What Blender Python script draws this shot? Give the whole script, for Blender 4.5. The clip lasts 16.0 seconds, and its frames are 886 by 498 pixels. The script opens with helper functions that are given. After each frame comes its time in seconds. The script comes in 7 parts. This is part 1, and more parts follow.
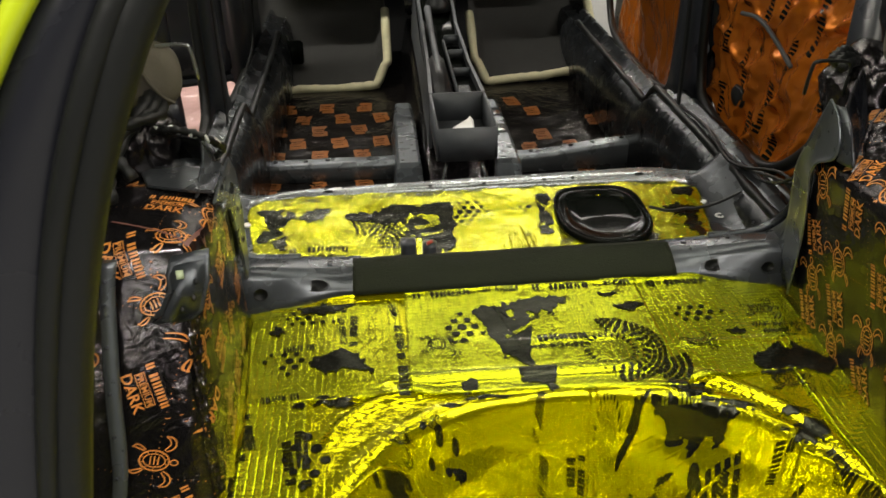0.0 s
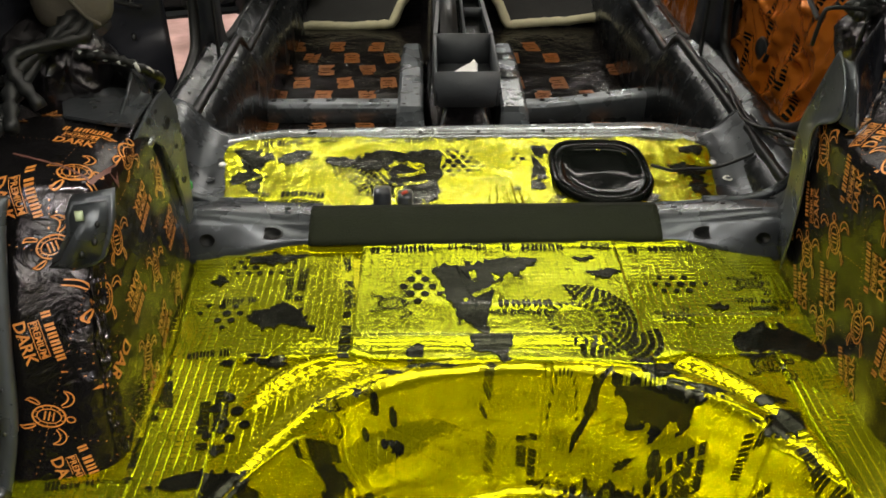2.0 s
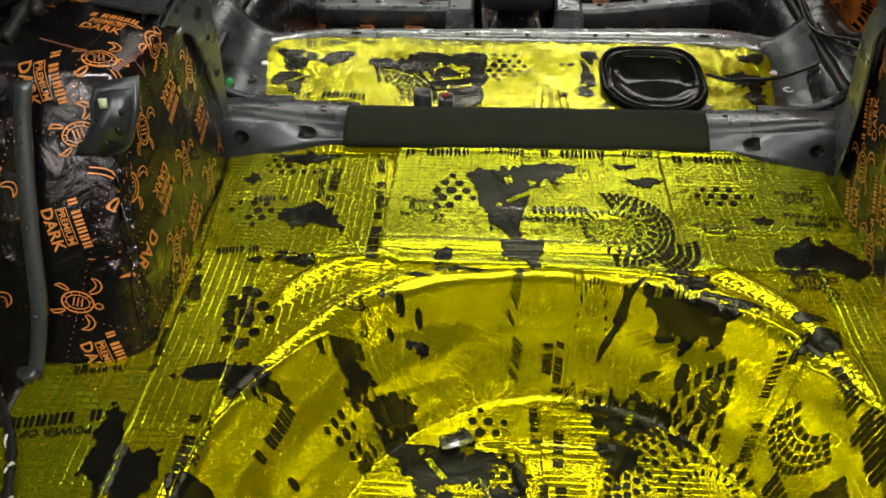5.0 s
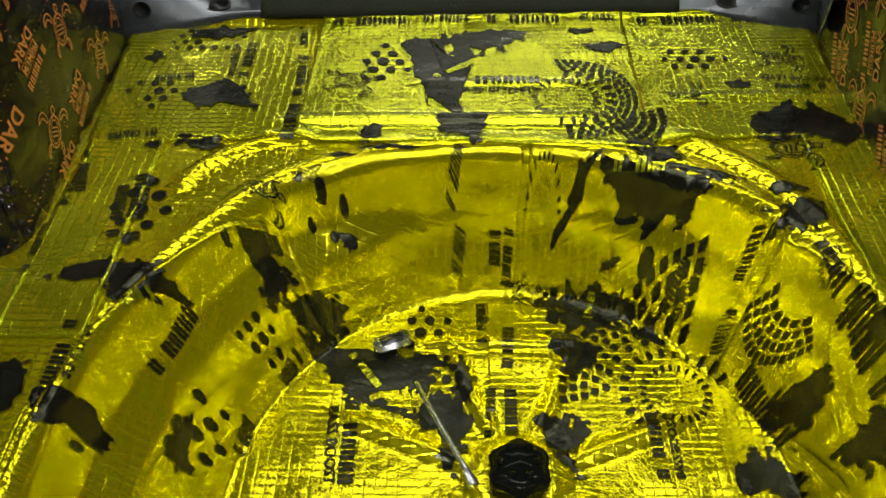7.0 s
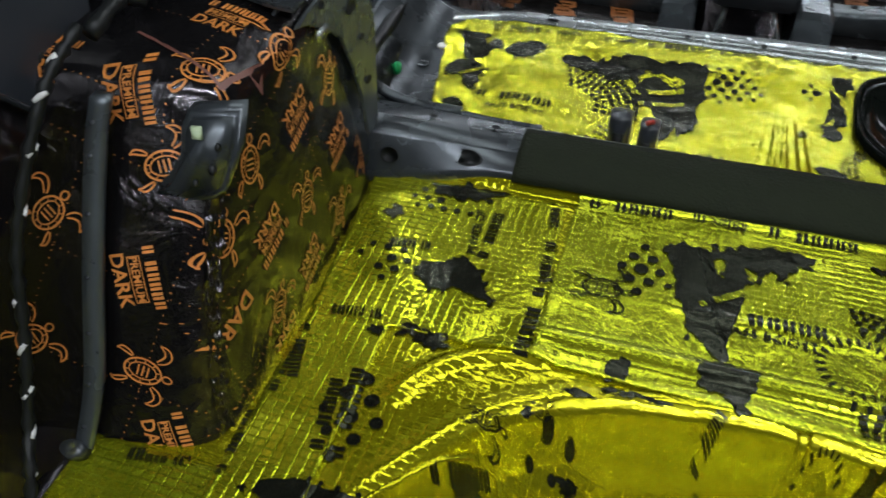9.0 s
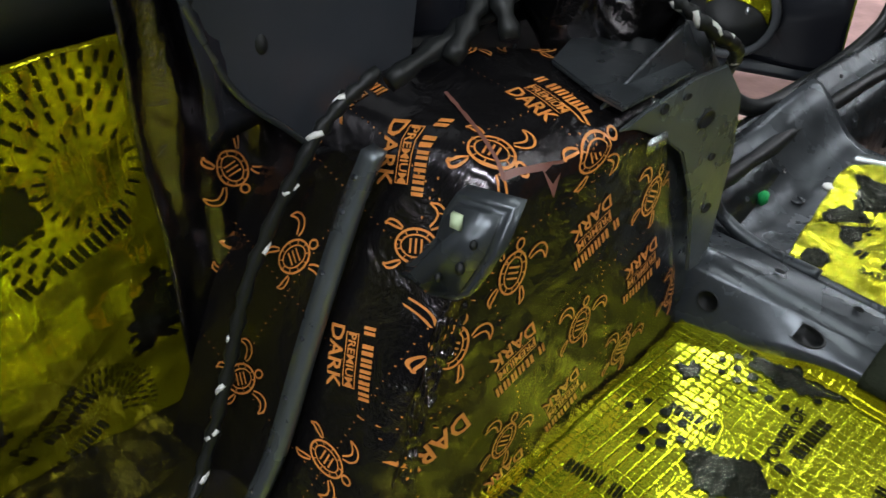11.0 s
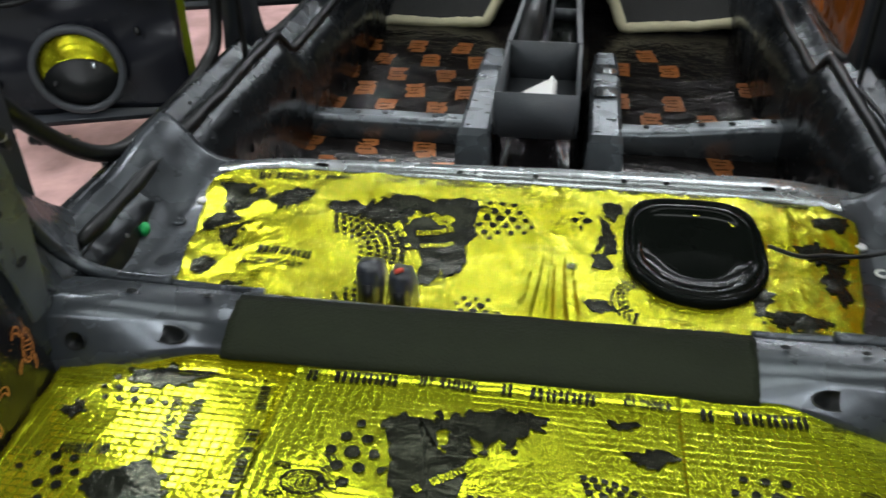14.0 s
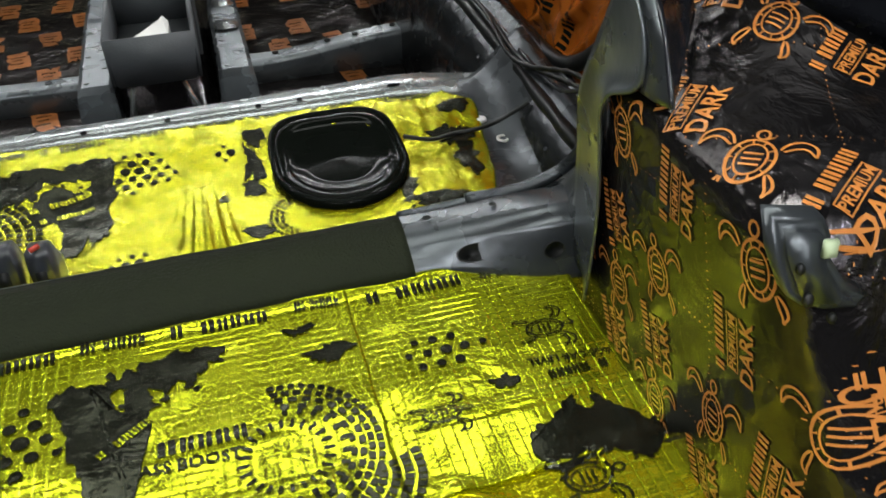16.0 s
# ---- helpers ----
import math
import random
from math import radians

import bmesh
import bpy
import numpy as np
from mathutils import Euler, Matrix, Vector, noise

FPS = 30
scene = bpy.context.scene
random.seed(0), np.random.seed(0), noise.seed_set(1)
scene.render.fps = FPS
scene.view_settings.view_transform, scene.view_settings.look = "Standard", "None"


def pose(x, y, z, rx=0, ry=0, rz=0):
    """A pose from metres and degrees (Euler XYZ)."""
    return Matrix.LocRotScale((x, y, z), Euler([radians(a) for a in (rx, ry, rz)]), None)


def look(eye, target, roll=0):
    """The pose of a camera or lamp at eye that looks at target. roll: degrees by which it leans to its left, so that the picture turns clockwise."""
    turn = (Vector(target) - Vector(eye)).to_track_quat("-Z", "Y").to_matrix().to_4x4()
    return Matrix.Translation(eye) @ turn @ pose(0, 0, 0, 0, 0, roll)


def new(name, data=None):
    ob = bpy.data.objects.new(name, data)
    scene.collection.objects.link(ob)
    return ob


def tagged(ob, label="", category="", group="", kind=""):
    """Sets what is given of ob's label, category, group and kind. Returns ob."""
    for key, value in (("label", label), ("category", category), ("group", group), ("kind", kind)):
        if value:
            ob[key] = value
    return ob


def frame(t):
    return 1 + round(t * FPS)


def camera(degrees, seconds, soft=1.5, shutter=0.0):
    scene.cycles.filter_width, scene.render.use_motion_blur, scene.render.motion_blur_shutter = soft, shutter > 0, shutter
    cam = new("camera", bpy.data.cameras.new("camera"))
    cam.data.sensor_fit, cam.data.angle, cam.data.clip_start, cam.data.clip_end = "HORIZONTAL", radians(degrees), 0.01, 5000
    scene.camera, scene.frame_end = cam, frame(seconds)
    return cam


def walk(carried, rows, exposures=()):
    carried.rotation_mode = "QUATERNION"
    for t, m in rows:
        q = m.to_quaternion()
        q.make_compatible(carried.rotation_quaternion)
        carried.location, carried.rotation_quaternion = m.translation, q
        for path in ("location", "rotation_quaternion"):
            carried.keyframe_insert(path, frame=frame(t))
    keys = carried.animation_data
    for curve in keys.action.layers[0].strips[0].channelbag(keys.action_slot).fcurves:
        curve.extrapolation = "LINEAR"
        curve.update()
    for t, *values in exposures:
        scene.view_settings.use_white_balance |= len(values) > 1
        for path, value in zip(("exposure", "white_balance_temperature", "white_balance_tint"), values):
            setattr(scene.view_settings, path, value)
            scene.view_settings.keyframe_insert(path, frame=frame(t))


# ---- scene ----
cam = camera(55.7, 16.0, shutter=0.28)
PATH = [
    (0, (-0.239, 0.275, 0.878), (-0.114, 2.01, -0.107), -1.0),
    (0.5, (-0.174, 0.341, 0.882), (-0.01, 2.065, -0.118), -0.8),
    (1, (-0.076, 0.36, 0.87), (0.101, 2.073, -0.146), -0.2),
    (1.5, (-0.067, 0.373, 0.842), (0.051, 2.078, -0.196), 0.5),
    (2, (-0.097, 0.382, 0.822), (-0.066, 2.058, -0.269), 0.3),
    (2.5, (-0.091, 0.36, 0.829), (-0.13, 2.004, -0.309), 0.0),
    (3, (-0.073, 0.332, 0.832), (-0.148, 1.965, -0.32), -0.2),
    (5.5, (-0.05, 0.402, 0.787), (-0.161, 1.932, -0.496), -0.5),
    (6, (-0.027, 0.402, 0.789), (-0.157, 1.912, -0.517), -0.5),
    (6.5, (-0.013, 0.467, 0.683), (-0.14, 1.95, -0.653), -1.2),
    (7, (0.007, 0.483, 0.646), (-0.057, 1.914, -0.75), -1.7),
    (7.5, (-0.015, 0.578, 0.655), (-0.013, 1.972, -0.78), -1.6),
    (8, (-0.081, 0.675, 0.679), (-0.099, 2.062, -0.762), -0.8),
    (8.5, (-0.129, 0.716, 0.709), (-0.319, 2.147, -0.675), -0.5),
    (9, (-0.114, 0.73, 0.726), (-0.579, 2.139, -0.615), -0.9),
    (9.5, (-0.112, 0.803, 0.709), (-0.801, 2.132, -0.617), -0.6),
    (10, (-0.14, 0.894, 0.684), (-1.036, 2.132, -0.606), -0.7),
    (10.2, (-0.149, 0.923, 0.669), (-1.127, 2.129, -0.592), -0.7),
    (12.3, (-0.075, 0.872, 0.651), (-1.363, 1.901, -0.482), -1.3),
    (12.5, (-0.051, 0.886, 0.661), (-1.259, 2.009, -0.471), -1.2),
    (13, (-0.002, 0.902, 0.673), (-0.915, 2.291, -0.439), -1.2),
    (13.5, (0.052, 0.913, 0.68), (-0.534, 2.473, -0.426), -1.1),
    (14, (0.088, 0.919, 0.687), (-0.188, 2.559, -0.423), -0.9),
    (14.5, (0.118, 0.916, 0.694), (0.087, 2.57, -0.43), -1.0),
    (15, (0.132, 0.912, 0.684), (0.281, 2.551, -0.452), -0.9),
    (15.5, (0.151, 0.899, 0.669), (0.46, 2.489, -0.504), -0.8),
    (16, (0.141, 0.89, 0.662), (0.574, 2.407, -0.568), -0.9),
]
AIR = [(0.0, 0.28, 7700, 12), (2.5, 0.28, 7700, 12), (5.5, 0.15, 7600, 12), (6.5, 0.1, 7500, 12), (7.5, 0.1, 7000, 11), (8.5, -0.05, 6500, 10), (9.0, -0.1, 6200, 10), (10.0, 0.05, 6200, 10), (12.5, 0.36, 6500, 12), (13.5, 0.3, 6300, 10), (15.0, 0.5, 6700, 10), (16.0, 0.48, 6700, 10)]
walk(cam, [(t, look(eye, target, roll)) for t, eye, target, roll in PATH], AIR)

from mathutils.bvhtree import BVHTree

# ---- world and light ----
scene.cycles.caustics_reflective = False
W = bpy.data.worlds.new("garage_air")
scene.world = W
W.use_nodes = True
W.node_tree.nodes["Background"].inputs[0].default_value = (0.55, 0.6, 0.7, 1)
W.node_tree.nodes["Background"].inputs[1].default_value = 0.02


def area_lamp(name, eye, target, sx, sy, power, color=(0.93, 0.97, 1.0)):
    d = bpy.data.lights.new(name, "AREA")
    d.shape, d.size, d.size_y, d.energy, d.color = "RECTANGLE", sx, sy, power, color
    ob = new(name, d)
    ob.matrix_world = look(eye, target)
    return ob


# rows of ceiling tubes across the garage
for x, y, z, power in ((-1.5, 6.8, 2.7, 26), (1.3, 6.8, 2.7, 26), (-1.4, 8.6, 2.7, 44), (1.4, 8.6, 2.7, 64), (-1.4, 10.6, 2.7, 44), (1.4, 10.6, 2.7, 64), (0.0, 13.0, 2.7, 100),
                       (-2.6, 2.2, 2.7, 38), (-1.8, 3.9, 2.7, 80), (2.6, 2.4, 2.7, 90), (-1.3, -0.3, 2.7, 50), (1.3, -0.3, 2.7, 62), (-1.3, -2.2, 2.7, 50), (1.3, -2.2, 2.7, 50)):
    area_lamp("ceiling_tube", (x, y, z), (x, y + 0.001, 0), 2.2, 0.09, power)
# fill lights added under the roof to brighten the foil, no real fitting there
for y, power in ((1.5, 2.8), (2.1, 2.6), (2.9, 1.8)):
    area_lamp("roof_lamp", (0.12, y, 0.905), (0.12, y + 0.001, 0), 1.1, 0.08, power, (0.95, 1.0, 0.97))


# ---- materials ----
def material(name, color, rough=0.5, metal=0.0, vary=0.15, scale=8.0, bump=0.1, bump_scale=60.0, spec=0.5, coat=0.0, rough_vary=0.1):
    m = bpy.data.materials.new(name)
    m.use_nodes = True
    nt = m.node_tree
    b = nt.nodes["Principled BSDF"]
    b.inputs["Metallic"].default_value = metal
    b.inputs["Specular IOR Level"].default_value = spec
    b.inputs["Coat Weight"].default_value, b.inputs["Coat Roughness"].default_value = coat, 0.3
    tc = nt.nodes.new("ShaderNodeTexCoord")
    n1 = nt.nodes.new("ShaderNodeTexNoise")
    n1.inputs["Scale"].default_value, n1.inputs["Detail"].default_value = scale, 6
    nt.links.new(tc.outputs["Object"], n1.inputs["Vector"])
    mix = nt.nodes.new("ShaderNodeMix")
    mix.data_type = "RGBA"
    lo = [max(0, c * (1 - vary)) for c in color]
    hi = [min(1, c * (1 + vary)) for c in color]
    mix.inputs["A"].default_value, mix.inputs["B"].default_value = (*lo, 1), (*hi, 1)
    nt.links.new(n1.outputs["Fac"], mix.inputs["Factor"])
    nt.links.new(mix.outputs["Result"], b.inputs["Base Color"])
    n2 = nt.nodes.new("ShaderNodeTexNoise")
    n2.inputs["Scale"].default_value, n2.inputs["Detail"].default_value = bump_scale, 4
    nt.links.new(tc.outputs["Object"], n2.inputs["Vector"])
    mr = nt.nodes.new("ShaderNodeMapRange")
    mr.inputs["To Min"].default_value, mr.inputs["To Max"].default_value = max(0.02, rough - rough_vary), min(1, rough + rough_vary)
    nt.links.new(n1.outputs["Fac"], mr.inputs["Value"])
    nt.links.new(mr.outputs["Result"], b.inputs["Roughness"])
    bp = nt.nodes.new("ShaderNodeBump")
    bp.inputs["Strength"].default_value, bp.inputs["Distance"].default_value = bump, 0.004
    nt.links.new(n2.outputs["Fac"], bp.inputs["Height"])
    nt.links.new(bp.outputs["Normal"], b.inputs["Normal"])
    return m


def foil(name, color, color2, rough, emboss=0.5, wrinkle=0.6, wrinkle_scale=9.0, metal=1.0, cell=(0.0125, 0.0100), spec=0.5, coat=0.0, crinkle=0.03):
    """Metallised film: pressed with small oblong cells, creased by hand."""
    m = bpy.data.materials.new(name)
    m.use_nodes = True
    nt = m.node_tree
    b = nt.nodes["Principled BSDF"]
    b.inputs["Metallic"].default_value = metal
    b.inputs["Specular IOR Level"].default_value, b.inputs["Coat Weight"].default_value, b.inputs["Coat Roughness"].default_value = spec, coat, 0.12
    tc = nt.nodes.new("ShaderNodeTexCoord")
    n1 = nt.nodes.new("ShaderNodeTexNoise")
    n1.inputs["Scale"].default_value, n1.inputs["Detail"].default_value = 5, 5
    nt.links.new(tc.outputs["Object"], n1.inputs["Vector"])
    mix = nt.nodes.new("ShaderNodeMix")
    mix.data_type = "RGBA"
    mix.inputs["A"].default_value, mix.inputs["B"].default_value = (*color, 1), (*color2, 1)
    nt.links.new(n1.outputs["Fac"], mix.inputs["Factor"])
    nt.links.new(mix.outputs["Result"], b.inputs["Base Color"])
    mr = nt.nodes.new("ShaderNodeMapRange")
    mr.inputs["To Min"].default_value, mr.inputs["To Max"].default_value = rough * 0.7, rough * 1.35
    nt.links.new(n1.outputs["Fac"], mr.inputs["Value"])
    nt.links.new(mr.outputs["Result"], b.inputs["Roughness"])
    # pressed oblong cells, in rows, deeper in some rectangles of the sheet than in others
    sep = nt.nodes.new("ShaderNodeSeparateXYZ")
    nt.links.new(tc.outputs["Object"], sep.inputs[0])

    def calc(op, a, b_=None):
        n_ = nt.nodes.new("ShaderNodeMath")
        n_.operation = op
        for k, v in enumerate((a, b_)):
            if v is None:
                continue
            if isinstance(v, (int, float)):
                n_.inputs[k].default_value = v
            else:
                nt.links.new(v, n_.inputs[k])
        return n_.outputs[0]

    across = calc("ABSOLUTE", calc("SINE", calc("MULTIPLY", sep.outputs[0], math.pi / cell[0])))
    along = calc("ABSOLUTE", calc("SINE", calc("MULTIPLY", sep.outputs[1], math.pi / cell[1])))
    pillow = calc("MULTIPLY", calc("MINIMUM", calc("MULTIPLY", across, 2.6), 1.0), calc("MINIMUM", calc("MULTIPLY", along, 2.2), 1.0))
    br = nt.nodes.new("ShaderNodeTexBrick")
    br.inputs["Scale"].default_value, br.inputs["Mortar Size"].default_value = 1.0, 0.0
    br.inputs["Brick Width"].default_value, br.inputs["Row Height"].default_value = 0.13, 0.085
    br.inputs["Color1"].default_value, br.inputs["Color2"].default_value = (0, 0, 0, 1), (1, 1, 1, 1)
    nt.links.new(tc.outputs["Object"], br.inputs["Vector"])
    big = nt.nodes.new("ShaderNodeTexNoise")
    big.inputs["Scale"].default_value, big.inputs["Detail"].default_value = 6, 2
    nt.links.new(tc.outputs["Object"], big.inputs["Vector"])
    where = nt.nodes.new("ShaderNodeMapRange")
    where.inputs["From Min"].default_value, where.inputs["From Max"].default_value = 0.55, 1.15
    where.inputs["To Min"].default_value, where.inputs["To Max"].default_value = 0.68, 1.0
    nt.links.new(calc("ADD", br.outputs["Color"], calc("MULTIPLY", big.outputs["Fac"], 0.9)), where.inputs["Value"])
    b1 = nt.nodes.new("ShaderNodeBump")
    b1.inputs["Strength"].default_value, b1.inputs["Distance"].default_value = 1.0, 0.0012 * emboss
    nt.links.new(calc("MULTIPLY", pillow, where.outputs["Result"]), b1.inputs["Height"])
    # creases
    wn = nt.nodes.new("ShaderNodeTexNoise")
    wn.inputs["Scale"].default_value, wn.inputs["Detail"].default_value, wn.inputs["Distortion"].default_value = wrinkle_scale, 7, 0.6
    wn.inputs["Roughness"].default_value = 0.55
    nt.links.new(tc.outputs["Object"], wn.inputs["Vector"])
    b2 = nt.nodes.new("ShaderNodeBump")
    b2.inputs["Strength"].default_value, b2.inputs["Distance"].default_value = wrinkle, 0.012
    nt.links.new(wn.outputs["Fac"], b2.inputs["Height"])
    nt.links.new(b1.outputs["Normal"], b2.inputs["Normal"])
    # fine crinkle
    fn = nt.nodes.new("ShaderNodeTexVoronoi")
    fn.inputs["Scale"].default_value = 48
    nt.links.new(tc.outputs["Object"], fn.inputs["Vector"])
    b3 = nt.nodes.new("ShaderNodeBump")
    b3.inputs["Strength"].default_value, b3.inputs["Distance"].default_value = crinkle, 0.005
    spot = nt.nodes.new("ShaderNodeTexNoise")
    spot.inputs["Scale"].default_value = 7.5
    nt.links.new(tc.outputs["Object"], spot.inputs["Vector"])
    crumpled = nt.nodes.new("ShaderNodeMapRange")
    crumpled.inputs["From Min"].default_value, crumpled.inputs["From Max"].default_value = 0.5, 0.68
    crumpled.inputs["To Min"].default_value = 0.12
    nt.links.new(spot.outputs["Fac"], crumpled.inputs["Value"])
    nt.links.new(calc("MULTIPLY", fn.outputs["Distance"], crumpled.outputs["Result"]), b3.inputs["Height"])
    nt.links.new(b2.outputs["Normal"], b3.inputs["Normal"])
    nt.links.new(b3.outputs["Normal"], b.inputs["Normal"])
    return m


FOIL_YELLOW = foil("yellow_foil", (0.43, 0.475, 0.012), (0.54, 0.58, 0.020), 0.17, emboss=0.36, wrinkle=0.30, wrinkle_scale=8, crinkle=0.03, metal=0.82)
FOIL_GRID = foil("gridded_yellow_foil", (0.46, 0.48, 0.011), (0.57, 0.585, 0.016), 0.17, emboss=0.38, wrinkle=0.26, wrinkle_scale=8, crinkle=0.02, metal=0.82)
FOIL_WELL = foil("smooth_yellow_foil", (0.55, 0.52, 0.008), (0.67, 0.63, 0.013), 0.15, emboss=0.18, wrinkle=0.38, wrinkle_scale=8, crinkle=0.06, metal=0.82)
FOIL_SEAT = foil("creased_yellow_foil", (0.52, 0.515, 0.012), (0.66, 0.645, 0.02), 0.15, emboss=0.12, wrinkle=0.8, wrinkle_scale=13, crinkle=0.4, metal=0.82)
FOIL_DARK = foil("black_film", (0.055, 0.05, 0.054), (0.105, 0.097, 0.10), 0.10, emboss=0.0, wrinkle=0.6, wrinkle_scale=16, metal=0.93, spec=0.45, coat=0.1, crinkle=0.5)
FILM_FLOOR = foil("smooth_black_film", (0.035, 0.03, 0.028), (0.07, 0.06, 0.055), 0.17, emboss=0.0, wrinkle=0.5, wrinkle_scale=16, metal=0.85, spec=0.4, coat=0.1, crinkle=0.9)
FOIL_ORANGE = foil("orange_foil", (0.88, 0.21, 0.02), (0.98, 0.30, 0.045), 0.15, emboss=0.0, wrinkle=1.0, wrinkle_scale=9, metal=0.6, crinkle=0.5)
INK_BLACK = material("black_ink", (0.036, 0.038, 0.026), 0.2, metal=0.85, vary=0.5, scale=30, bump=0.35, bump_scale=70, spec=0.3)
INK_SQUARE = material("orange_brown_print", (0.36, 0.125, 0.035), 0.32, vary=0.8, scale=45, metal=0.3)
INK_ORANGE = material("orange_ink", (0.64, 0.232, 0.052), 0.3, vary=0.35, scale=20, bump=0.2)
STEEL = material("primed_grey_steel", (0.062, 0.07, 0.077), 0.27, metal=0.62, vary=0.55, scale=14, bump=0.3, bump_scale=26, coat=0.1, rough_vary=0.13)
# the primed steel again, colour raised to stand for stronger light on it
STEEL_LIT = material("lit_primed_steel", (0.12, 0.135, 0.145), 0.28, metal=0.6, vary=0.45, scale=12, bump=0.3, bump_scale=26, coat=0.1, rough_vary=0.12)
STEEL_SILL = material("sill_steel", (0.03, 0.034, 0.037), 0.26, vary=0.9, scale=13, bump=0.9, bump_scale=28, spec=0.4, metal=0.6, rough_vary=0.12)
STEEL_DARK = material("dark_grey_steel", (0.030, 0.034, 0.042), 0.3, vary=0.4, coat=0.3, bump=0.3, bump_scale=14)
STEEL_BRIGHT = material("bare_bright_steel", (0.34, 0.36, 0.36), 0.25, metal=0.8, vary=0.3, scale=14, bump=0.2, bump_scale=30)
FOAM_STRIP = material("black_foam", (0.014, 0.017, 0.009), 0.75, vary=0.3, scale=22, bump=0.5, bump_scale=260, spec=0.12)
RUBBER = material("black_rubber", (0.010, 0.011, 0.011), 0.42, bump=0.2, spec=0.3)
PLASTIC_BLACK = material("glossy_black_plastic", (0.004, 0.005, 0.004), 0.08, vary=0.3, bump=0.03, bump_scale=24, spec=0.045, rough_vary=0.03)
PLASTIC_GREY = material("dark_grey_plastic", (0.075, 0.082, 0.09), 0.5, vary=0.1, bump=0.25, bump_scale=220)
CARPET = material("charcoal_carpet", (0.03, 0.03, 0.028), 0.95, vary=0.3, scale=20, bump=0.8, bump_scale=300)
FELT = material("cream_felt", (0.62, 0.58, 0.38), 0.9, vary=0.2, scale=25, bump=0.8, bump_scale=150)
BEIGE = material("beige_fabric", (0.13, 0.115, 0.085), 0.85, vary=0.12, bump=0.3, bump_scale=200)
PAPER = material("white_card", (0.8, 0.79, 0.76), 0.6, vary=0.05)
PAINT_LIME = material("lime_car_paint", (0.5, 0.62, 0.02), 0.25, vary=0.05, bump=0.0, coat=1.0)
FLOOR_TILE = material("garage_concrete", (0.24, 0.24, 0.23), 0.7, vary=0.4, scale=3)
HEADLINING = material("grey_headlining", (0.07, 0.07, 0.068), 0.85, vary=0.1, bump=0.3, bump_scale=200)
WALL_PAINT = material("garage_wall_paint", (0.19, 0.195, 0.195), 0.8, vary=0.15)
FILM_EDGE = material("pinkish_film_edge", (0.17, 0.07, 0.055), 0.4, vary=0.3)
STICKER = material("pale_green_sticker", (0.5, 0.6, 0.38), 0.5, vary=0.05)
GREEN = material("green_plastic", (0.02, 0.45, 0.12), 0.35)
RED = material("red_plastic", (0.5, 0.05, 0.03), 0.4)
GLASS_DARK = material("dark_trim", (0.015, 0.016, 0.021), 0.25, bump=0.3, bump_scale=18)
TARP = material("pale_red_film", (0.55, 0.34, 0.32), 0.2, vary=0.75, scale=6, bump=1.0, bump_scale=18)


# ---- building helpers ----
def part(name, bm, mat, parent=None, label="", smooth=True):
    me = bpy.data.meshes.new(name)
    bmesh.ops.recalc_face_normals(bm, faces=bm.faces)
    bm.to_mesh(me)
    bm.free()
    for p in me.polygons:
        p.use_smooth = smooth
    me.materials.append(mat)
    ob = new(name, me)
    if parent is not None:
        ob.parent = parent
    if label:
        ob["label"] = label
    return ob


def root(name, at, label, category, group="", kind=""):
    ob = new(name)
    ob.empty_display_size = 0.05
    ob.location = at
    tagged(ob, label, category, group, kind)
    return ob


def under(parent):
    """World coordinates for the parts of an Empty that only has a place."""
    for c in parent.children:
        c.matrix_parent_inverse = Matrix.Translation(parent.location).inverted()
    return parent


def box_bm(lo, hi, bevel=0.0, seg=2):
    bm = bmesh.new()
    bmesh.ops.create_cube(bm, size=1)
    for v in bm.verts:
        v.co = Vector([lo[i] + (v.co[i] + 0.5) * (hi[i] - lo[i]) for i in range(3)])
    if bevel:
        bmesh.ops.bevel(bm, geom=bm.edges[:], offset=bevel, segments=seg, affect="EDGES")
    return bm


def sheet_bm(fn, us, vs, thick=0.0, down=None):
    """A sheet fn(u, v) over the given steps; with thick it gets a back and edges."""
    bm = bmesh.new()
    top = [[bm.verts.new(fn(u, v)) for v in vs] for u in us]
    nu, nv = len(us), len(vs)
    for i in range(nu - 1):
        for j in range(nv - 1):
            bm.faces.new((top[i][j], top[i + 1][j], top[i + 1][j + 1], top[i][j + 1]))
    if thick:
        bm.normal_update()
        low = [[bm.verts.new(top[i][j].co + (Vector(down) if down else -top[i][j].normal) * thick) for j in range(nv)] for i in range(nu)]
        for i in range(nu - 1):
            for j in range(nv - 1):
                bm.faces.new((low[i][j], low[i][j + 1], low[i + 1][j + 1], low[i + 1][j]))
        for i in range(nu - 1):
            bm.faces.new((top[i][0], low[i][0], low[i + 1][0], top[i + 1][0]))
            bm.faces.new((top[i][-1], top[i + 1][-1], low[i + 1][-1], low[i][-1]))
        for j in range(nv - 1):
            bm.faces.new((top[0][j], top[0][j + 1], low[0][j + 1], low[0][j]))
            bm.faces.new((top[-1][j], low[-1][j], low[-1][j + 1], top[-1][j + 1]))
    return bm


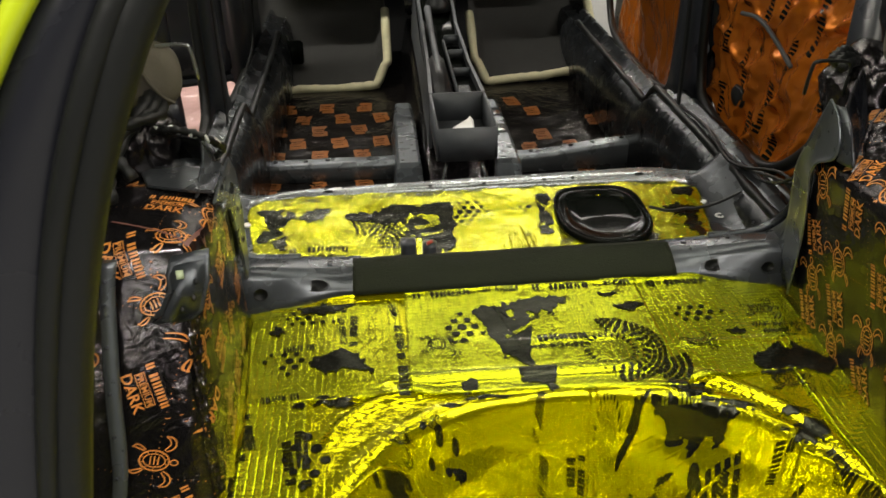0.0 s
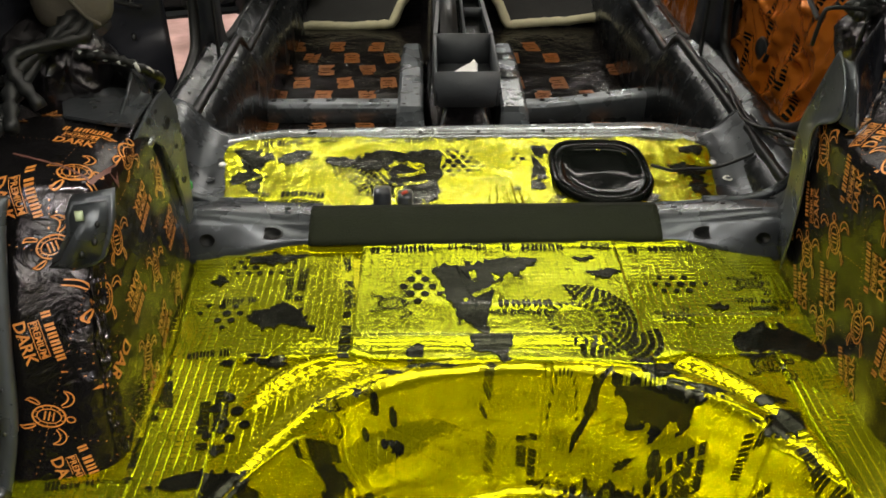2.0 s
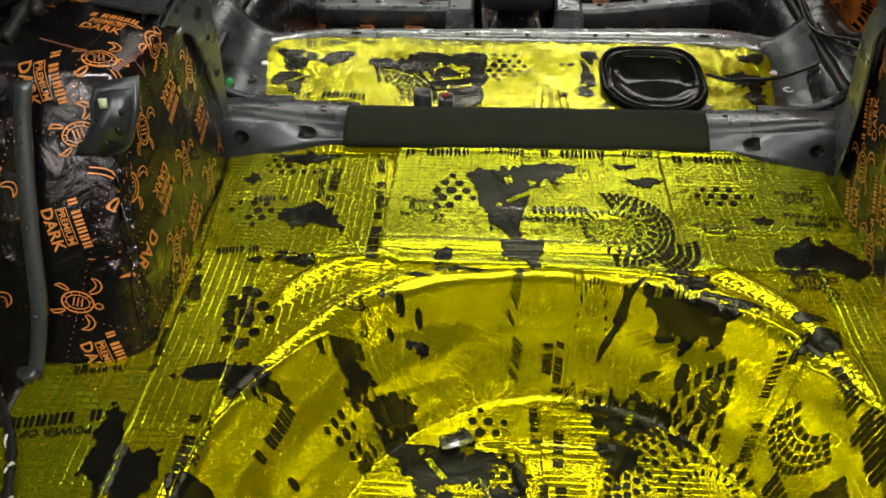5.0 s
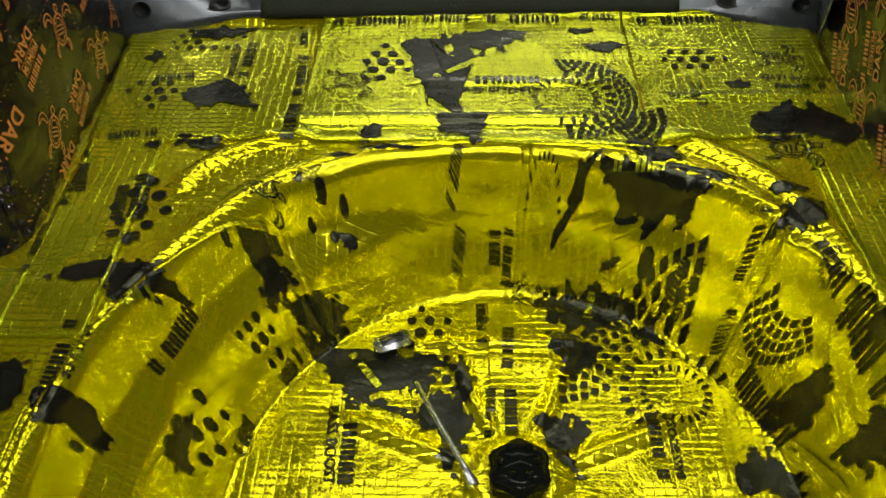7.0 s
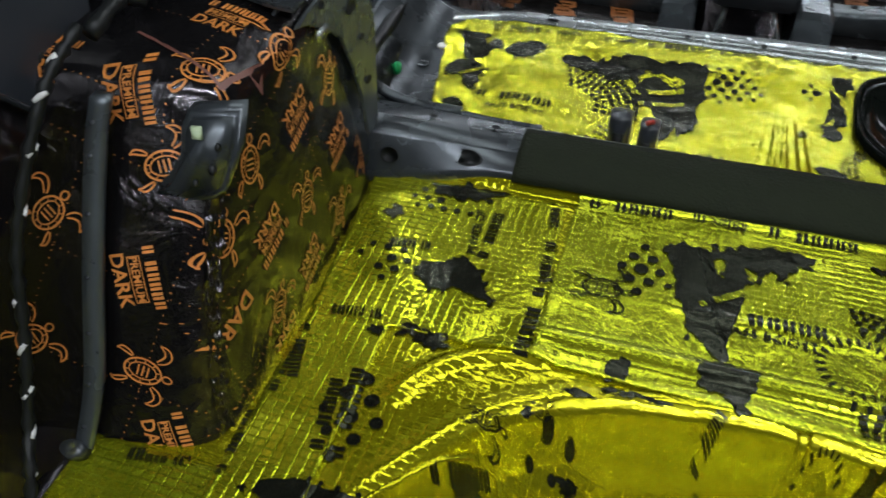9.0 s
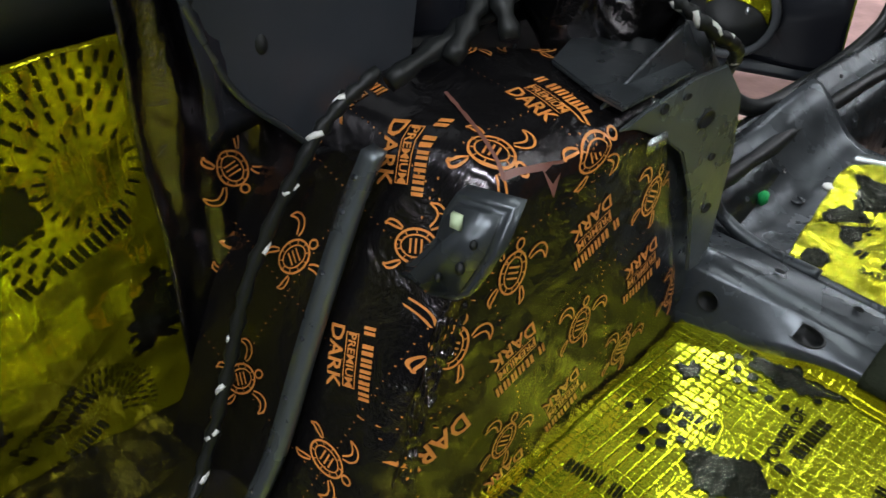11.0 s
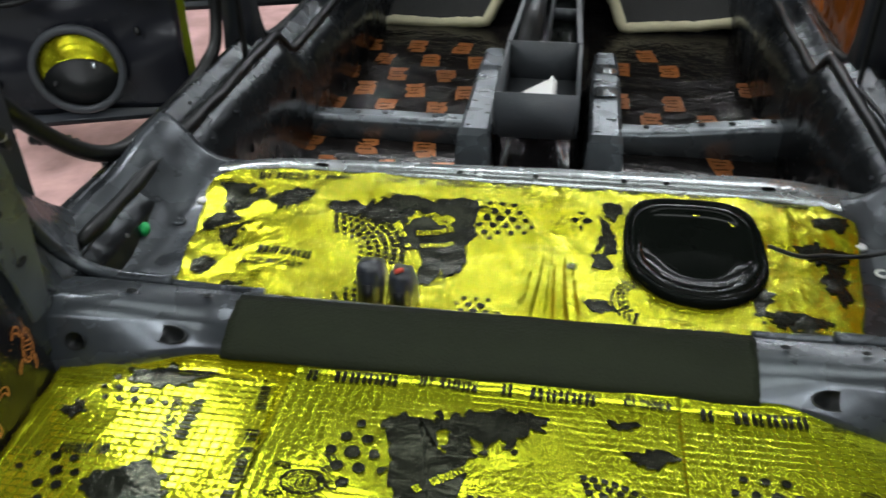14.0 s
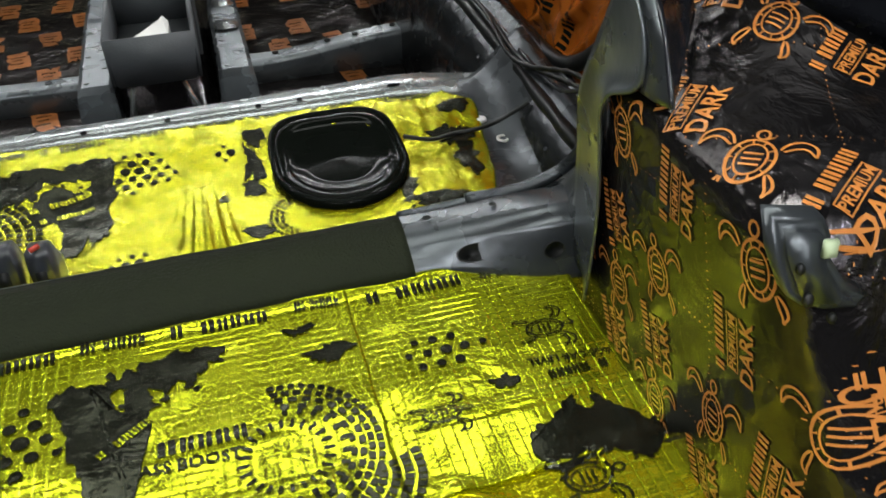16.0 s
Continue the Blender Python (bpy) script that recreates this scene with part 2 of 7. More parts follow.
def prism_bm(points, axis, lo, hi, bevel=0.0):
    """An outline in the plane across axis (0, 1, 2), drawn out from lo to hi."""
    bm = bmesh.new()
    def at(p, d):
        c = [p[0], p[1]]
        c.insert(axis, d)
        return c
    a = [bm.verts.new(at(p, lo)) for p in points]
    b = [bm.verts.new(at(p, hi)) for p in points]
    n = len(points)
    bm.faces.new(a)
    bm.faces.new(b[::-1])
    for i in range(n):
        bm.faces.new((a[i], a[(i + 1) % n], b[(i + 1) % n], b[i]))
    bmesh.ops.recalc_face_normals(bm, faces=bm.faces)
    if bevel:
        bmesh.ops.bevel(bm, geom=bm.edges[:], offset=bevel, segments=2, affect="EDGES")
    return bm


def tube_bm(points, radius, sides=8, closed=False, bm=None):
    bm = bm or bmesh.new()
    pts = [Vector(p) for p in points]
    rings = []
    n = len(pts)
    for i, p in enumerate(pts):
        a, b = (pts[(i - 1) % n], pts[(i + 1) % n]) if closed else (pts[max(i - 1, 0)], pts[min(i + 1, n - 1)])
        q = (b - a).normalized().to_track_quat("Z", "Y")
        r = radius(i / max(n - 1, 1)) if callable(radius) else radius
        rings.append([bm.verts.new(p + q @ Vector((r * math.cos(2 * math.pi * k / sides), r * math.sin(2 * math.pi * k / sides), 0))) for k in range(sides)])
    last = n if closed else n - 1
    for i in range(last):
        r0, r1 = rings[i], rings[(i + 1) % n]
        for k in range(sides):
            bm.faces.new((r0[k], r0[(k + 1) % sides], r1[(k + 1) % sides], r1[k]))
    if not closed:
        bm.faces.new(rings[0][::-1])
        bm.faces.new(rings[-1])
    return bm


def smooth_path(points, steps=8):
    """A soft line through the given points (Catmull-Rom)."""
    p = [Vector(q) for q in points]
    p = [2 * p[0] - p[1], *p, 2 * p[-1] - p[-2]]
    out = []
    for i in range(1, len(p) - 2):
        for k in range(steps):
            t = k / steps
            out.append(0.5 * (2 * p[i] + (p[i + 1] - p[i - 1]) * t + (2 * p[i - 1] - 5 * p[i] + 4 * p[i + 1] - p[i + 2]) * t * t + (3 * p[i] - p[i - 1] - 3 * p[i + 1] + p[i + 2]) * t ** 3))
    out.append(p[-2])
    return out


def creased(fn, u, v, last):
    """Between the folds of a profile fn(u, k), k a whole number."""
    k = min(int(v), last - 1)
    return fn(u, k).lerp(fn(u, k + 1), v - k)


def folds(last):
    """Steps along a profile that keep its folds tight."""
    out = [0.0]
    for k in range(1, last):
        out += [k - 0.07, k + 0.07]
    return out + [float(last)]


def steps(lo, hi, n):
    return [lo + (hi - lo) * i / n for i in range(n + 1)]


def ease(a, b, x):
    t = max(0.0, min(1.0, (x - a) / (b - a)))
    return t * t * (3 - 2 * t)


# ---- prints: flat shapes laid on a surface ----
def ngon(cx, cy, rx, ry, n=12, turn=0.0):
    return [(cx + rx * math.cos(2 * math.pi * k / n + turn), cy + ry * math.sin(2 * math.pi * k / n + turn)) for k in range(n)]


def bar(x0, y0, x1, y1):
    return [(x0, y0), (x1, y0), (x1, y1), (x0, y1)]


def band(cx, cy, rx, ry, w, a0=0.0, a1=360.0, n=20):
    """Quads along an oval line of width w."""
    out = []
    for k in range(n):
        a, b = radians(a0 + (a1 - a0) * k / n), radians(a0 + (a1 - a0) * (k + 1) / n)
        out.append([(cx + (rx - w) * math.cos(a), cy + (ry - w) * math.sin(a)), (cx + rx * math.cos(a), cy + ry * math.sin(a)),
                    (cx + rx * math.cos(b), cy + ry * math.sin(b)), (cx + (rx - w) * math.cos(b), cy + (ry - w) * math.sin(b))])
    return out


def blob(cx, cy, w, h, seed, rough=0.45, n=104):
    """An uneven island with a frayed outline."""
    pts = []
    for k in range(n):
        a = 2 * math.pi * k / n
        d = Vector((math.cos(a), math.sin(a), 0))
        r = 1 + rough * (1.1 * noise.noise(d * 1.3 + Vector((seed * 3.7, 0, 0))) + 0.8 * noise.noise(d * 3.3 + Vector((0, seed * 2.3, 0))) + 0.5 * noise.noise(d * 8 + Vector((0, 0, seed))) + 0.35 * noise.noise(d * 19 + Vector((seed, 0, seed))))
        pts.append((cx + d.x * r * w / 2, cy + d.y * r * h / 2))
    return [pts]


NORTH = ((-0.50, 0.30), (-0.42, 0.40), (-0.30, 0.42), (-0.20, 0.37), (-0.10, 0.42), (0.0, 0.36), (0.07, 0.44), (0.13, 0.35), (0.05, 0.24), (0.10, 0.11), (0.18, 0.09), (0.19, 0.2), (0.23, 0.32), (0.33, 0.29), (0.40, 0.17), (0.48, 0.08),
         (0.37, 0.05), (0.43, -0.03), (0.33, -0.05), (0.26, -0.13), (0.24, -0.23), (0.17, -0.30), (0.20, -0.43), (0.14, -0.34), (0.04, -0.34), (-0.03, -0.43), (0.0, -0.55), (0.07, -0.50), (0.12, -0.51), (0.08, -0.60),
         (0.16, -0.64), (0.20, -0.75), (0.30, -0.80), (0.26, -0.85), (0.14, -0.77), (0.04, -0.65), (-0.09, -0.56), (-0.15, -0.42), (-0.2, -0.32), (-0.28, -0.2), (-0.30, -0.04), (-0.33, 0.10), (-0.42, 0.20))
SOUTH = ((-0.34, 0.42), (-0.2, 0.5), (0.0, 0.45), (0.12, 0.36), (0.22, 0.28), (0.44, 0.2), (0.48, 0.1), (0.38, 0.0), (0.34, -0.12), (0.18, -0.18), (0.1, -0.28), (0.0, -0.33), (-0.05, -0.44), (0.0, -0.5), (-0.14, -0.47), (-0.18, -0.3), (-0.17, -0.08), (-0.34, 0.06), (-0.44, 0.22), (-0.36, 0.3))
AFRICA = ((-0.46, 0.22), (-0.34, 0.42), (-0.1, 0.5), (0.04, 0.46), (0.12, 0.4), (0.3, 0.4), (0.38, 0.18), (0.5, 0.12), (0.42, 0.0), (0.3, -0.12), (0.31, -0.26), (0.22, -0.34), (0.12, -0.5), (0.0, -0.49), (-0.06, -0.3), (-0.04, -0.12), (-0.12, 0.0), (-0.36, 0.02), (-0.46, 0.12))
ASIA = ((-0.5, 0.02), (-0.46, 0.16), (-0.36, 0.13), (-0.34, 0.28), (-0.25, 0.2), (-0.2, 0.36), (-0.06, 0.3), (0.06, 0.45), (0.16, 0.34), (0.3, 0.36), (0.5, 0.27), (0.46, 0.15), (0.38, 0.17), (0.4, 0.02), (0.3, 0.06), (0.33, -0.08), (0.26, -0.14), (0.2, -0.12), (0.2, -0.26), (0.14, -0.42), (0.11, -0.24), (0.04, -0.2),
        (-0.04, -0.48), (-0.1, -0.24), (-0.18, -0.16), (-0.18, -0.32), (-0.27, -0.36), (-0.3, -0.16), (-0.36, -0.06), (-0.44, -0.08))
SOUTH_ISLE = ((-0.5, -0.1), (-0.42, 0.14), (-0.28, 0.18), (-0.2, 0.3), (-0.12, 0.36), (-0.02, 0.42), (0.02, 0.26), (0.1, 0.22), (0.14, 0.5), (0.2, 0.28), (0.34, 0.12), (0.5, -0.14), (0.44, -0.36), (0.3, -0.46), (0.16, -0.4), (0.06, -0.26), (-0.16, -0.28), (-0.3, -0.4), (-0.42, -0.34))
LANDS = {"north": NORTH, "south": SOUTH, "africa": AFRICA, "asia": ASIA, "south_isle": SOUTH_ISLE}


def land(kind, w, h, seed=0.0):
    """A land mass with a frayed coast."""
    pts = LANDS[kind]
    out = []
    for k, p in enumerate(pts):
        q = pts[(k + 1) % len(pts)]
        for i in range(6):
            t = i / 6
            x, y = p[0] + (q[0] - p[0]) * t, p[1] + (q[1] - p[1]) * t
            n = Vector((noise.noise((x * 9 + seed, y * 9, 1)), noise.noise((x * 9, y * 9 + seed, 5)), 0)) * 0.05 + Vector((noise.noise((x * 30 + seed, y * 30, 2)), noise.noise((x * 30, y * 30, 7)), 0)) * 0.045
            out.append((x + n.x, y + n.y))
    xs, ys = [p[0] for p in out], [p[1] for p in out]
    kx, ky = w / (max(xs) - min(xs)), h / (max(ys) - min(ys))
    main = centred([[(x * kx, y * ky) for x, y in out]])[0]
    rnd_, small = random.Random(int(seed * 10) + len(pts)), []
    for _ in range(9):
        x, y = main[rnd_.randrange(len(main))]
        k = rnd_.uniform(1.02, 1.14)
        small += blob(x * k, y * k, rnd_.uniform(0.004, 0.012), rnd_.uniform(0.003, 0.008), rnd_.random() * 50, 0.7, 14)
    return [main] + small


def dots(cx, cy, w, h, r, seed, keep=0.75):
    """Rows of round dots, staggered, thinning out to the edge."""
    rnd = random.Random(seed)
    out, row = [], 0
    y = -h / 2
    while y <= h / 2:
        x = -w / 2 + (row % 2) * r * 1.25
        while x <= w / 2:
            e = math.hypot(x / (w / 2), y / (h / 2))
            if e < 1.05 and rnd.random() < keep + 0.2 * (1 - e):
                q = r * (1.0 - 0.45 * e) * rnd.uniform(0.85, 1.05)
                out.append(ngon(cx + x, cy + y, q, q, 8))
            x += r * 2.5
        y += r * 2.2
        row += 1
    return out


def burst(cx, cy, r0, r1, rings, a0=0, a1=360, grow=1.0, bold=1.0):
    """Rings of dashes round a centre."""
    out = []
    for k in range(rings):
        r = r0 + (r1 - r0) * (k + 0.5) / rings
        ln = (r1 - r0) / rings * 0.72
        n = int((24 + 10 * k * grow) * (a1 - a0) / 360)
        for i in range(n):
            a = radians(a0 + (a1 - a0) * i / n)
            c, s = math.cos(a), math.sin(a)
            hw = min(r * radians((a1 - a0) / n) * 0.17 * bold, 0.0022 * bold)
            out.append([(cx + c * (r - ln / 2) - s * hw, cy + s * (r - ln / 2) + c * hw), (cx + c * (r - ln / 2) + s * hw, cy + s * (r - ln / 2) - c * hw),
                        (cx + c * (r + ln / 2) + s * hw, cy + s * (r + ln / 2) - c * hw), (cx + c * (r + ln / 2) - s * hw, cy + s * (r + ln / 2) + c * hw)])
    return out


def blocks(pattern, h, x0=0.0, y0=0.0):
    """A brand word as plain upright blocks: a digit gives each block's width in tenths of its height, a blank a gap."""
    out, x = [], x0
    for ch in pattern:
        if ch == " ":
            x += h * 0.5
            continue
        w = h * int(ch) / 10
        out.append(bar(x, y0 - h * 0.5, x + w * 0.38, y0 + h * 0.5))
        out.append(bar(x + w * 0.55, y0 - h * 0.5, x + w * 0.93, y0 + h * 0.5))
        x += w + h * 0.16
    return out, x - x0


def centred(polys):
    xs = [p[0] for q in polys for p in q]
    ys = [p[1] for q in polys for p in q]
    mx, my = (min(xs) + max(xs)) / 2, (min(ys) + max(ys)) / 2
    return [[(x - mx, y - my) for x, y in q] for q in polys]


TEXT_CACHE = {}


def letters(text, h):
    """Flat outlines of a readable word in the built-in font, as triangles, cap height h, centred."""
    if text not in TEXT_CACHE:
        cu = bpy.data.curves.new("word", "FONT")
        cu.body, cu.size, cu.offset, cu.resolution_u = text, 1.0, 0.022, 2
        ob = bpy.data.objects.new("word", cu)
        scene.collection.objects.link(ob)
        dg = bpy.context.evaluated_depsgraph_get()
        me = bpy.data.meshes.new_from_object(ob.evaluated_get(dg))
        tris = [[(me.vertices[i].co.x, me.vertices[i].co.y) for i in p.vertices] for p in me.polygons]
        bpy.data.objects.remove(ob)
        bpy.data.curves.remove(cu)
        bpy.data.meshes.remove(me)
        top = max(p[1] for q in tris for p in q)
        TEXT_CACHE[text] = centred([[(x / top, y / top) for x, y in q] for q in tris])
    return [[(x * h, y * h) for x, y in q] for q in TEXT_CACHE[text]]


def shift(polys, dx, dy, turn=0.0, k=1.0):
    c, s = math.cos(radians(turn)), math.sin(radians(turn))
    return [[(dx + k * (x * c - y * s), dy + k * (x * s + y * c)) for x, y in q] for q in polys]


def leaf(line, fat, stroke):
    """The outline of a bent leaf along a line, drawn with a stroke of even width."""
    path = smooth_path([(x, y, 0) for x, y in line], 4)
    sides = [[], []]
    for k, p in enumerate(path):
        d = (path[min(k + 1, len(path) - 1)] - path[max(k - 1, 0)]).normalized()
        half = fat * math.sin(math.pi * (0.12 + 0.83 * k / (len(path) - 1))) ** 0.7
        for j, sg in enumerate((1, -1)):
            n_ = Vector((-d.y, d.x, 0)) * sg
            sides[j].append((p + n_ * half, p + n_ * max(0.0, half - stroke)))
    out = []
    for row in sides:
        for (a, b), (c, d) in zip(row, row[1:]):
            out.append([(a.x, a.y), (c.x, c.y), (d.x, d.y), (b.x, b.y)])
    tip = path[-1]
    return out + [ngon(tip.x, tip.y, stroke * 0.8, stroke * 0.8, 8)]


def emblem(w):
    """A plain oval badge with a ring, bars, four broad loops and a small one."""
    out = band(0, 0, w * 0.34, w * 0.25, w * 0.036, n=22) + band(0, 0, w * 0.25, w * 0.165, w * 0.024, n=18)
    for k in range(10):
        c, s_ = math.cos(k * 0.628 + 0.3), math.sin(k * 0.628 + 0.3)
        out.append([(c * w * 0.25 - s_ * w * 0.01, s_ * w * 0.17 + c * w * 0.01), (c * w * 0.25 + s_ * w * 0.01, s_ * w * 0.17 - c * w * 0.01), (c * w * 0.31 + s_ * w * 0.01, s_ * w * 0.22 - c * w * 0.01), (c * w * 0.31 - s_ * w * 0.01, s_ * w * 0.22 + c * w * 0.01)])
    for i in (-1, 0, 1):
        out.append(bar(i * w * 0.085 - w * 0.016, -w * 0.10, i * w * 0.085 + w * 0.016, w * 0.10))
    for sy in (1, -1):
        for line, fat in ((((0.20, 0.25), (0.31, 0.33), (0.36, 0.43), (0.31, 0.53), (0.20, 0.58)), 0.075), (((-0.22, 0.22), (-0.32, 0.27), (-0.42, 0.30), (-0.49, 0.28)), 0.055)):
            out += leaf([(x * w, y * w * sy) for x, y in line], fat * w, w * 0.032)
    return out + shift(band(0, 0, w * 0.10, w * 0.08, w * 0.032, n=12), w * 0.43, 0)


def badge_text(w):
    """The three-line mark: a brand word as blocks, a framed word, a big word."""
    word, ln = blocks("7 97777", w * 0.2)
    frame_ = [bar(-w * 0.36, w * 0.085, w * 0.36, w * 0.1), bar(-w * 0.36, -w * 0.1, w * 0.36, -w * 0.085), bar(-w * 0.36, -w * 0.1, -w * 0.345, w * 0.1), bar(w * 0.345, -w * 0.1, w * 0.36, w * 0.1)]
    return {"printed_brand": shift(centred(word), 0, w * 0.25, 0, w / ln), "printed_small_word": letters("PREMIUM", w * 0.12) + frame_, "printed_big_word": shift(letters("DARK", w * 0.22), 0, -w * 0.25)}


def bvh_of(ob):
    me = ob.data
    return BVHTree.FromPolygons([v.co.copy() for v in me.vertices], [tuple(p.vertices) for p in me.polygons])


def stamp(name, tree, polys, centre, u, v, mat, parent, lift=0.0012, reach=0.09, longest=0.014, label=""):
    """Lays flat outlines, given along u and v round centre, on the surface in tree."""
    u, v, c = Vector(u).normalized(), Vector(v).normalized(), Vector(centre)
    n = u.cross(v)
    bm = bmesh.new()
    for q in polys:
        try:
            bm.faces.new([bm.verts.new((x, y, 0)) for x, y in q])
        except ValueError:
            pass
    bmesh.ops.triangulate(bm, faces=[f for f in bm.faces if len(f.verts) > 4])
    for _ in range(4):
        long = [e for e in bm.edges if e.calc_length() > longest]
        if not long:
            break
        bmesh.ops.subdivide_edges(bm, edges=long, cuts=1)
        bmesh.ops.triangulate(bm, faces=[f for f in bm.faces if len(f.verts) > 4])
    lost = []
    for vert in bm.verts:
        p = c + u * vert.co.x + v * vert.co.y
        hit, nrm, _, _ = tree.ray_cast(p + n * reach, -n, reach * 2)
        if hit is None:
            lost.append(vert)
        else:
            vert.co = hit + (nrm if nrm.dot(n) > 0 else -nrm) * lift
    bmesh.ops.delete(bm, geom=lost, context="VERTS")
    if not bm.faces:
        bm.free()
        return None
    made = part(name, bm, mat, parent, label)
    if len(polys) > 1:
        tagged(made, kind="stuff")
    return made


def mirror_x(bm, s):
    if s < 0:
        for vert in bm.verts:
            vert.co.x = -vert.co.x
        bmesh.ops.reverse_faces(bm, faces=bm.faces)
    return bm


def ring_bm(centre, outer, inner, thick, axis, n=40):
    """A flat ring of some thickness round axis."""
    bm = bmesh.new()
    q = Vector(axis).normalized().to_track_quat("Z", "Y")
    prof = [(inner, 0), (inner, thick * 0.8), (inner + thick * 0.3, thick), (outer - thick * 0.3, thick), (outer, thick * 0.7), (outer, 0)]
    rings = [[bm.verts.new(Vector(centre) + q @ Vector((r * math.cos(2 * math.pi * k / n), r * math.sin(2 * math.pi * k / n), z))) for r, z in prof] for k in range(n)]
    for k in range(n):
        a, b = rings[k], rings[(k + 1) % n]
        for i in range(len(prof)):
            bm.faces.new((a[i], b[i], b[(i + 1) % len(prof)], a[(i + 1) % len(prof)]))
    return bm


def disc_bm(centre, rx, ry, prof, axis=(0, 0, 1), n=24, turn=0.0, power=2.0):
    """A turned body: prof is (part of the radius, height) from the middle outwards."""
    bm = bmesh.new()
    q = Vector(axis).normalized().to_track_quat("Z", "Y")
    def at(k, f, z):
        a = 2 * math.pi * k / n + turn
        c, s = math.cos(a), math.sin(a)
        e = 2.0 / power
        x, y = math.copysign(abs(c) ** e, c), math.copysign(abs(s) ** e, s)
        return Vector(centre) + q @ Vector((rx * f * x, ry * f * y, z))
    rings = [[bm.verts.new(at(k, f, z)) for k in range(n)] for f, z in prof]
    bm.faces.new(rings[0])
    for a, b in zip(rings, rings[1:]):
        for k in range(n):
            bm.faces.new((a[k], a[(k + 1) % n], b[(k + 1) % n], b[k]))
    bm.faces.new(rings[-1][::-1])
    return bm


# ---- boot floor with the wheel well ----
RIM = (0.035, 0.885)
RING = (0.052, 0.945, 0.328)
WELL_WALL = ((0.0, -0.004), (0.06, -0.011), (0.14, -0.032), (0.3, -0.070), (0.6, -0.108), (0.85, -0.150), (0.95, -0.172), (1.0, -0.178))


def bead(d, w):
    return math.exp(-(d / w) ** 2)


def arc_bead(x, y, cx, cy, r, a0, a1, w):
    """A pressed bead along part of a circle, fading at its ends."""
    d = math.hypot(x - cx, y - cy) - r
    if abs(d) > 3 * w:
        return 0.0
    a = math.degrees(math.atan2(y - cy, x - cx))
    return bead(d, w) * ease(a0 - 8, a0 + 6, a) * ease(a1 + 8, a1 - 6, a)


def floor_z(x, y):
    dx, dy = x - RIM[0], y - RIM[1]
    a, r = math.degrees(math.atan2(dy, dx)), math.hypot(dx, dy)
    rim = 0.437 + 0.022 * (bead(a - 58, 14) + bead(a - 122, 14))
    d_in, d_out = rim - r, math.hypot(x - RING[0], y - RING[1]) - RING[2]
    z = 0.002 * noise.noise((x * 6, y * 6, 0.3)) + 0.0012 * noise.noise((x * 22, y * 22, 1.3))
    if d_in <= 0:
        z -= 0.004 * ease(-0.015, 0.0, d_in)
        # a soft roll along the rim, the cross bead and the corner arcs
        z += 0.006 * bead(d_in + 0.014, 0.014) * ease(1.1, 1.25, y)
        z += 0.0075 * bead(y - 1.384, 0.011) * ease(-0.27, -0.2, x) * ease(0.21, 0.15, x)
        z += 0.003 * bead(y - 1.47, 0.006) * ease(-0.1, -0.02, x) * ease(0.2, 0.12, x)
        z += 0.0035 * bead(y - 1.435, 0.007) * ease(0.24, 0.29, x)
        z += 0.010 * arc_bead(x, y, 0.139, 1.098, 0.283, -6, 62, 0.013)
        z += 0.009 * arc_bead(x, y, -0.206, 1.203, 0.150, 88, 160, 0.010)
        z += 0.006 * bead(x + 0.376, 0.012) * ease(1.06, 1.02, y)
    elif d_out > 0:
        f = d_in / (d_in + d_out)
        for (f0, z0), (f1, z1) in zip(WELL_WALL, WELL_WALL[1:]):
            if f <= f1:
                z += z0 + (z1 - z0) * (f - f0) / (f1 - f0)
                break
        # folds drawn into the wall, crumpled towards the ring
        z += 0.0030 * noise.noise((a * 0.16, f * 2.2, 7.1)) * ease(0.0, 0.25, f) + 0.0018 * noise.noise((a * 0.5, f * 5, 2.1))
        z += 0.0035 * abs(noise.noise((a * 1.1, f * 9, 4.4))) * ease(0.82, 0.95, f)
        z += 0.004 * bead(f - 0.13, 0.05)
    else:
        z += -0.178 - 0.022 * ease(0.0, -0.008, d_out) + 0.003 * bead(d_out, 0.007) * (0.5 + noise.noise((a * 0.9, 3, 8)))
        z += 0.006 * bead(y - 1.177, 0.007) * ease(-0.08, -0.04, x) * ease(0.16, 0.13, x)
        # shallow star of beads round the middle
        off_x, off_y = x - 0.06, y - 0.978
        q, b = math.hypot(off_x, off_y), math.degrees(math.atan2(off_y, off_x))
        for k in range(8):
            off = (b - 22.5 - 45 * k + 180) % 360 - 180
            if abs(off) < 60:
                z += 0.007 * bead(q * math.sin(radians(off)), 0.010) * ease(0.05, 0.09, q) * ease(0.25, 0.18, q)
        z += 0.008 * ease(0.07, 0.04, q)
    return z + 0.006 * ease(1.64, 1.665, y)


def floor_at(u, v, lift=0.0):
    return Vector((u, v, floor_z(u, v) + lift))


floor = part("floor", sheet_bm(lambda u, v: floor_at(u, v, -0.004), steps(-0.645, 0.645, 240), steps(0.45, 1.665, 230), 0.003, (0, 0, -1)), FOIL_WELL)
tagged(floor, "boot floor covered in glossy yellow embossed foil matting", "floor", kind="structure")


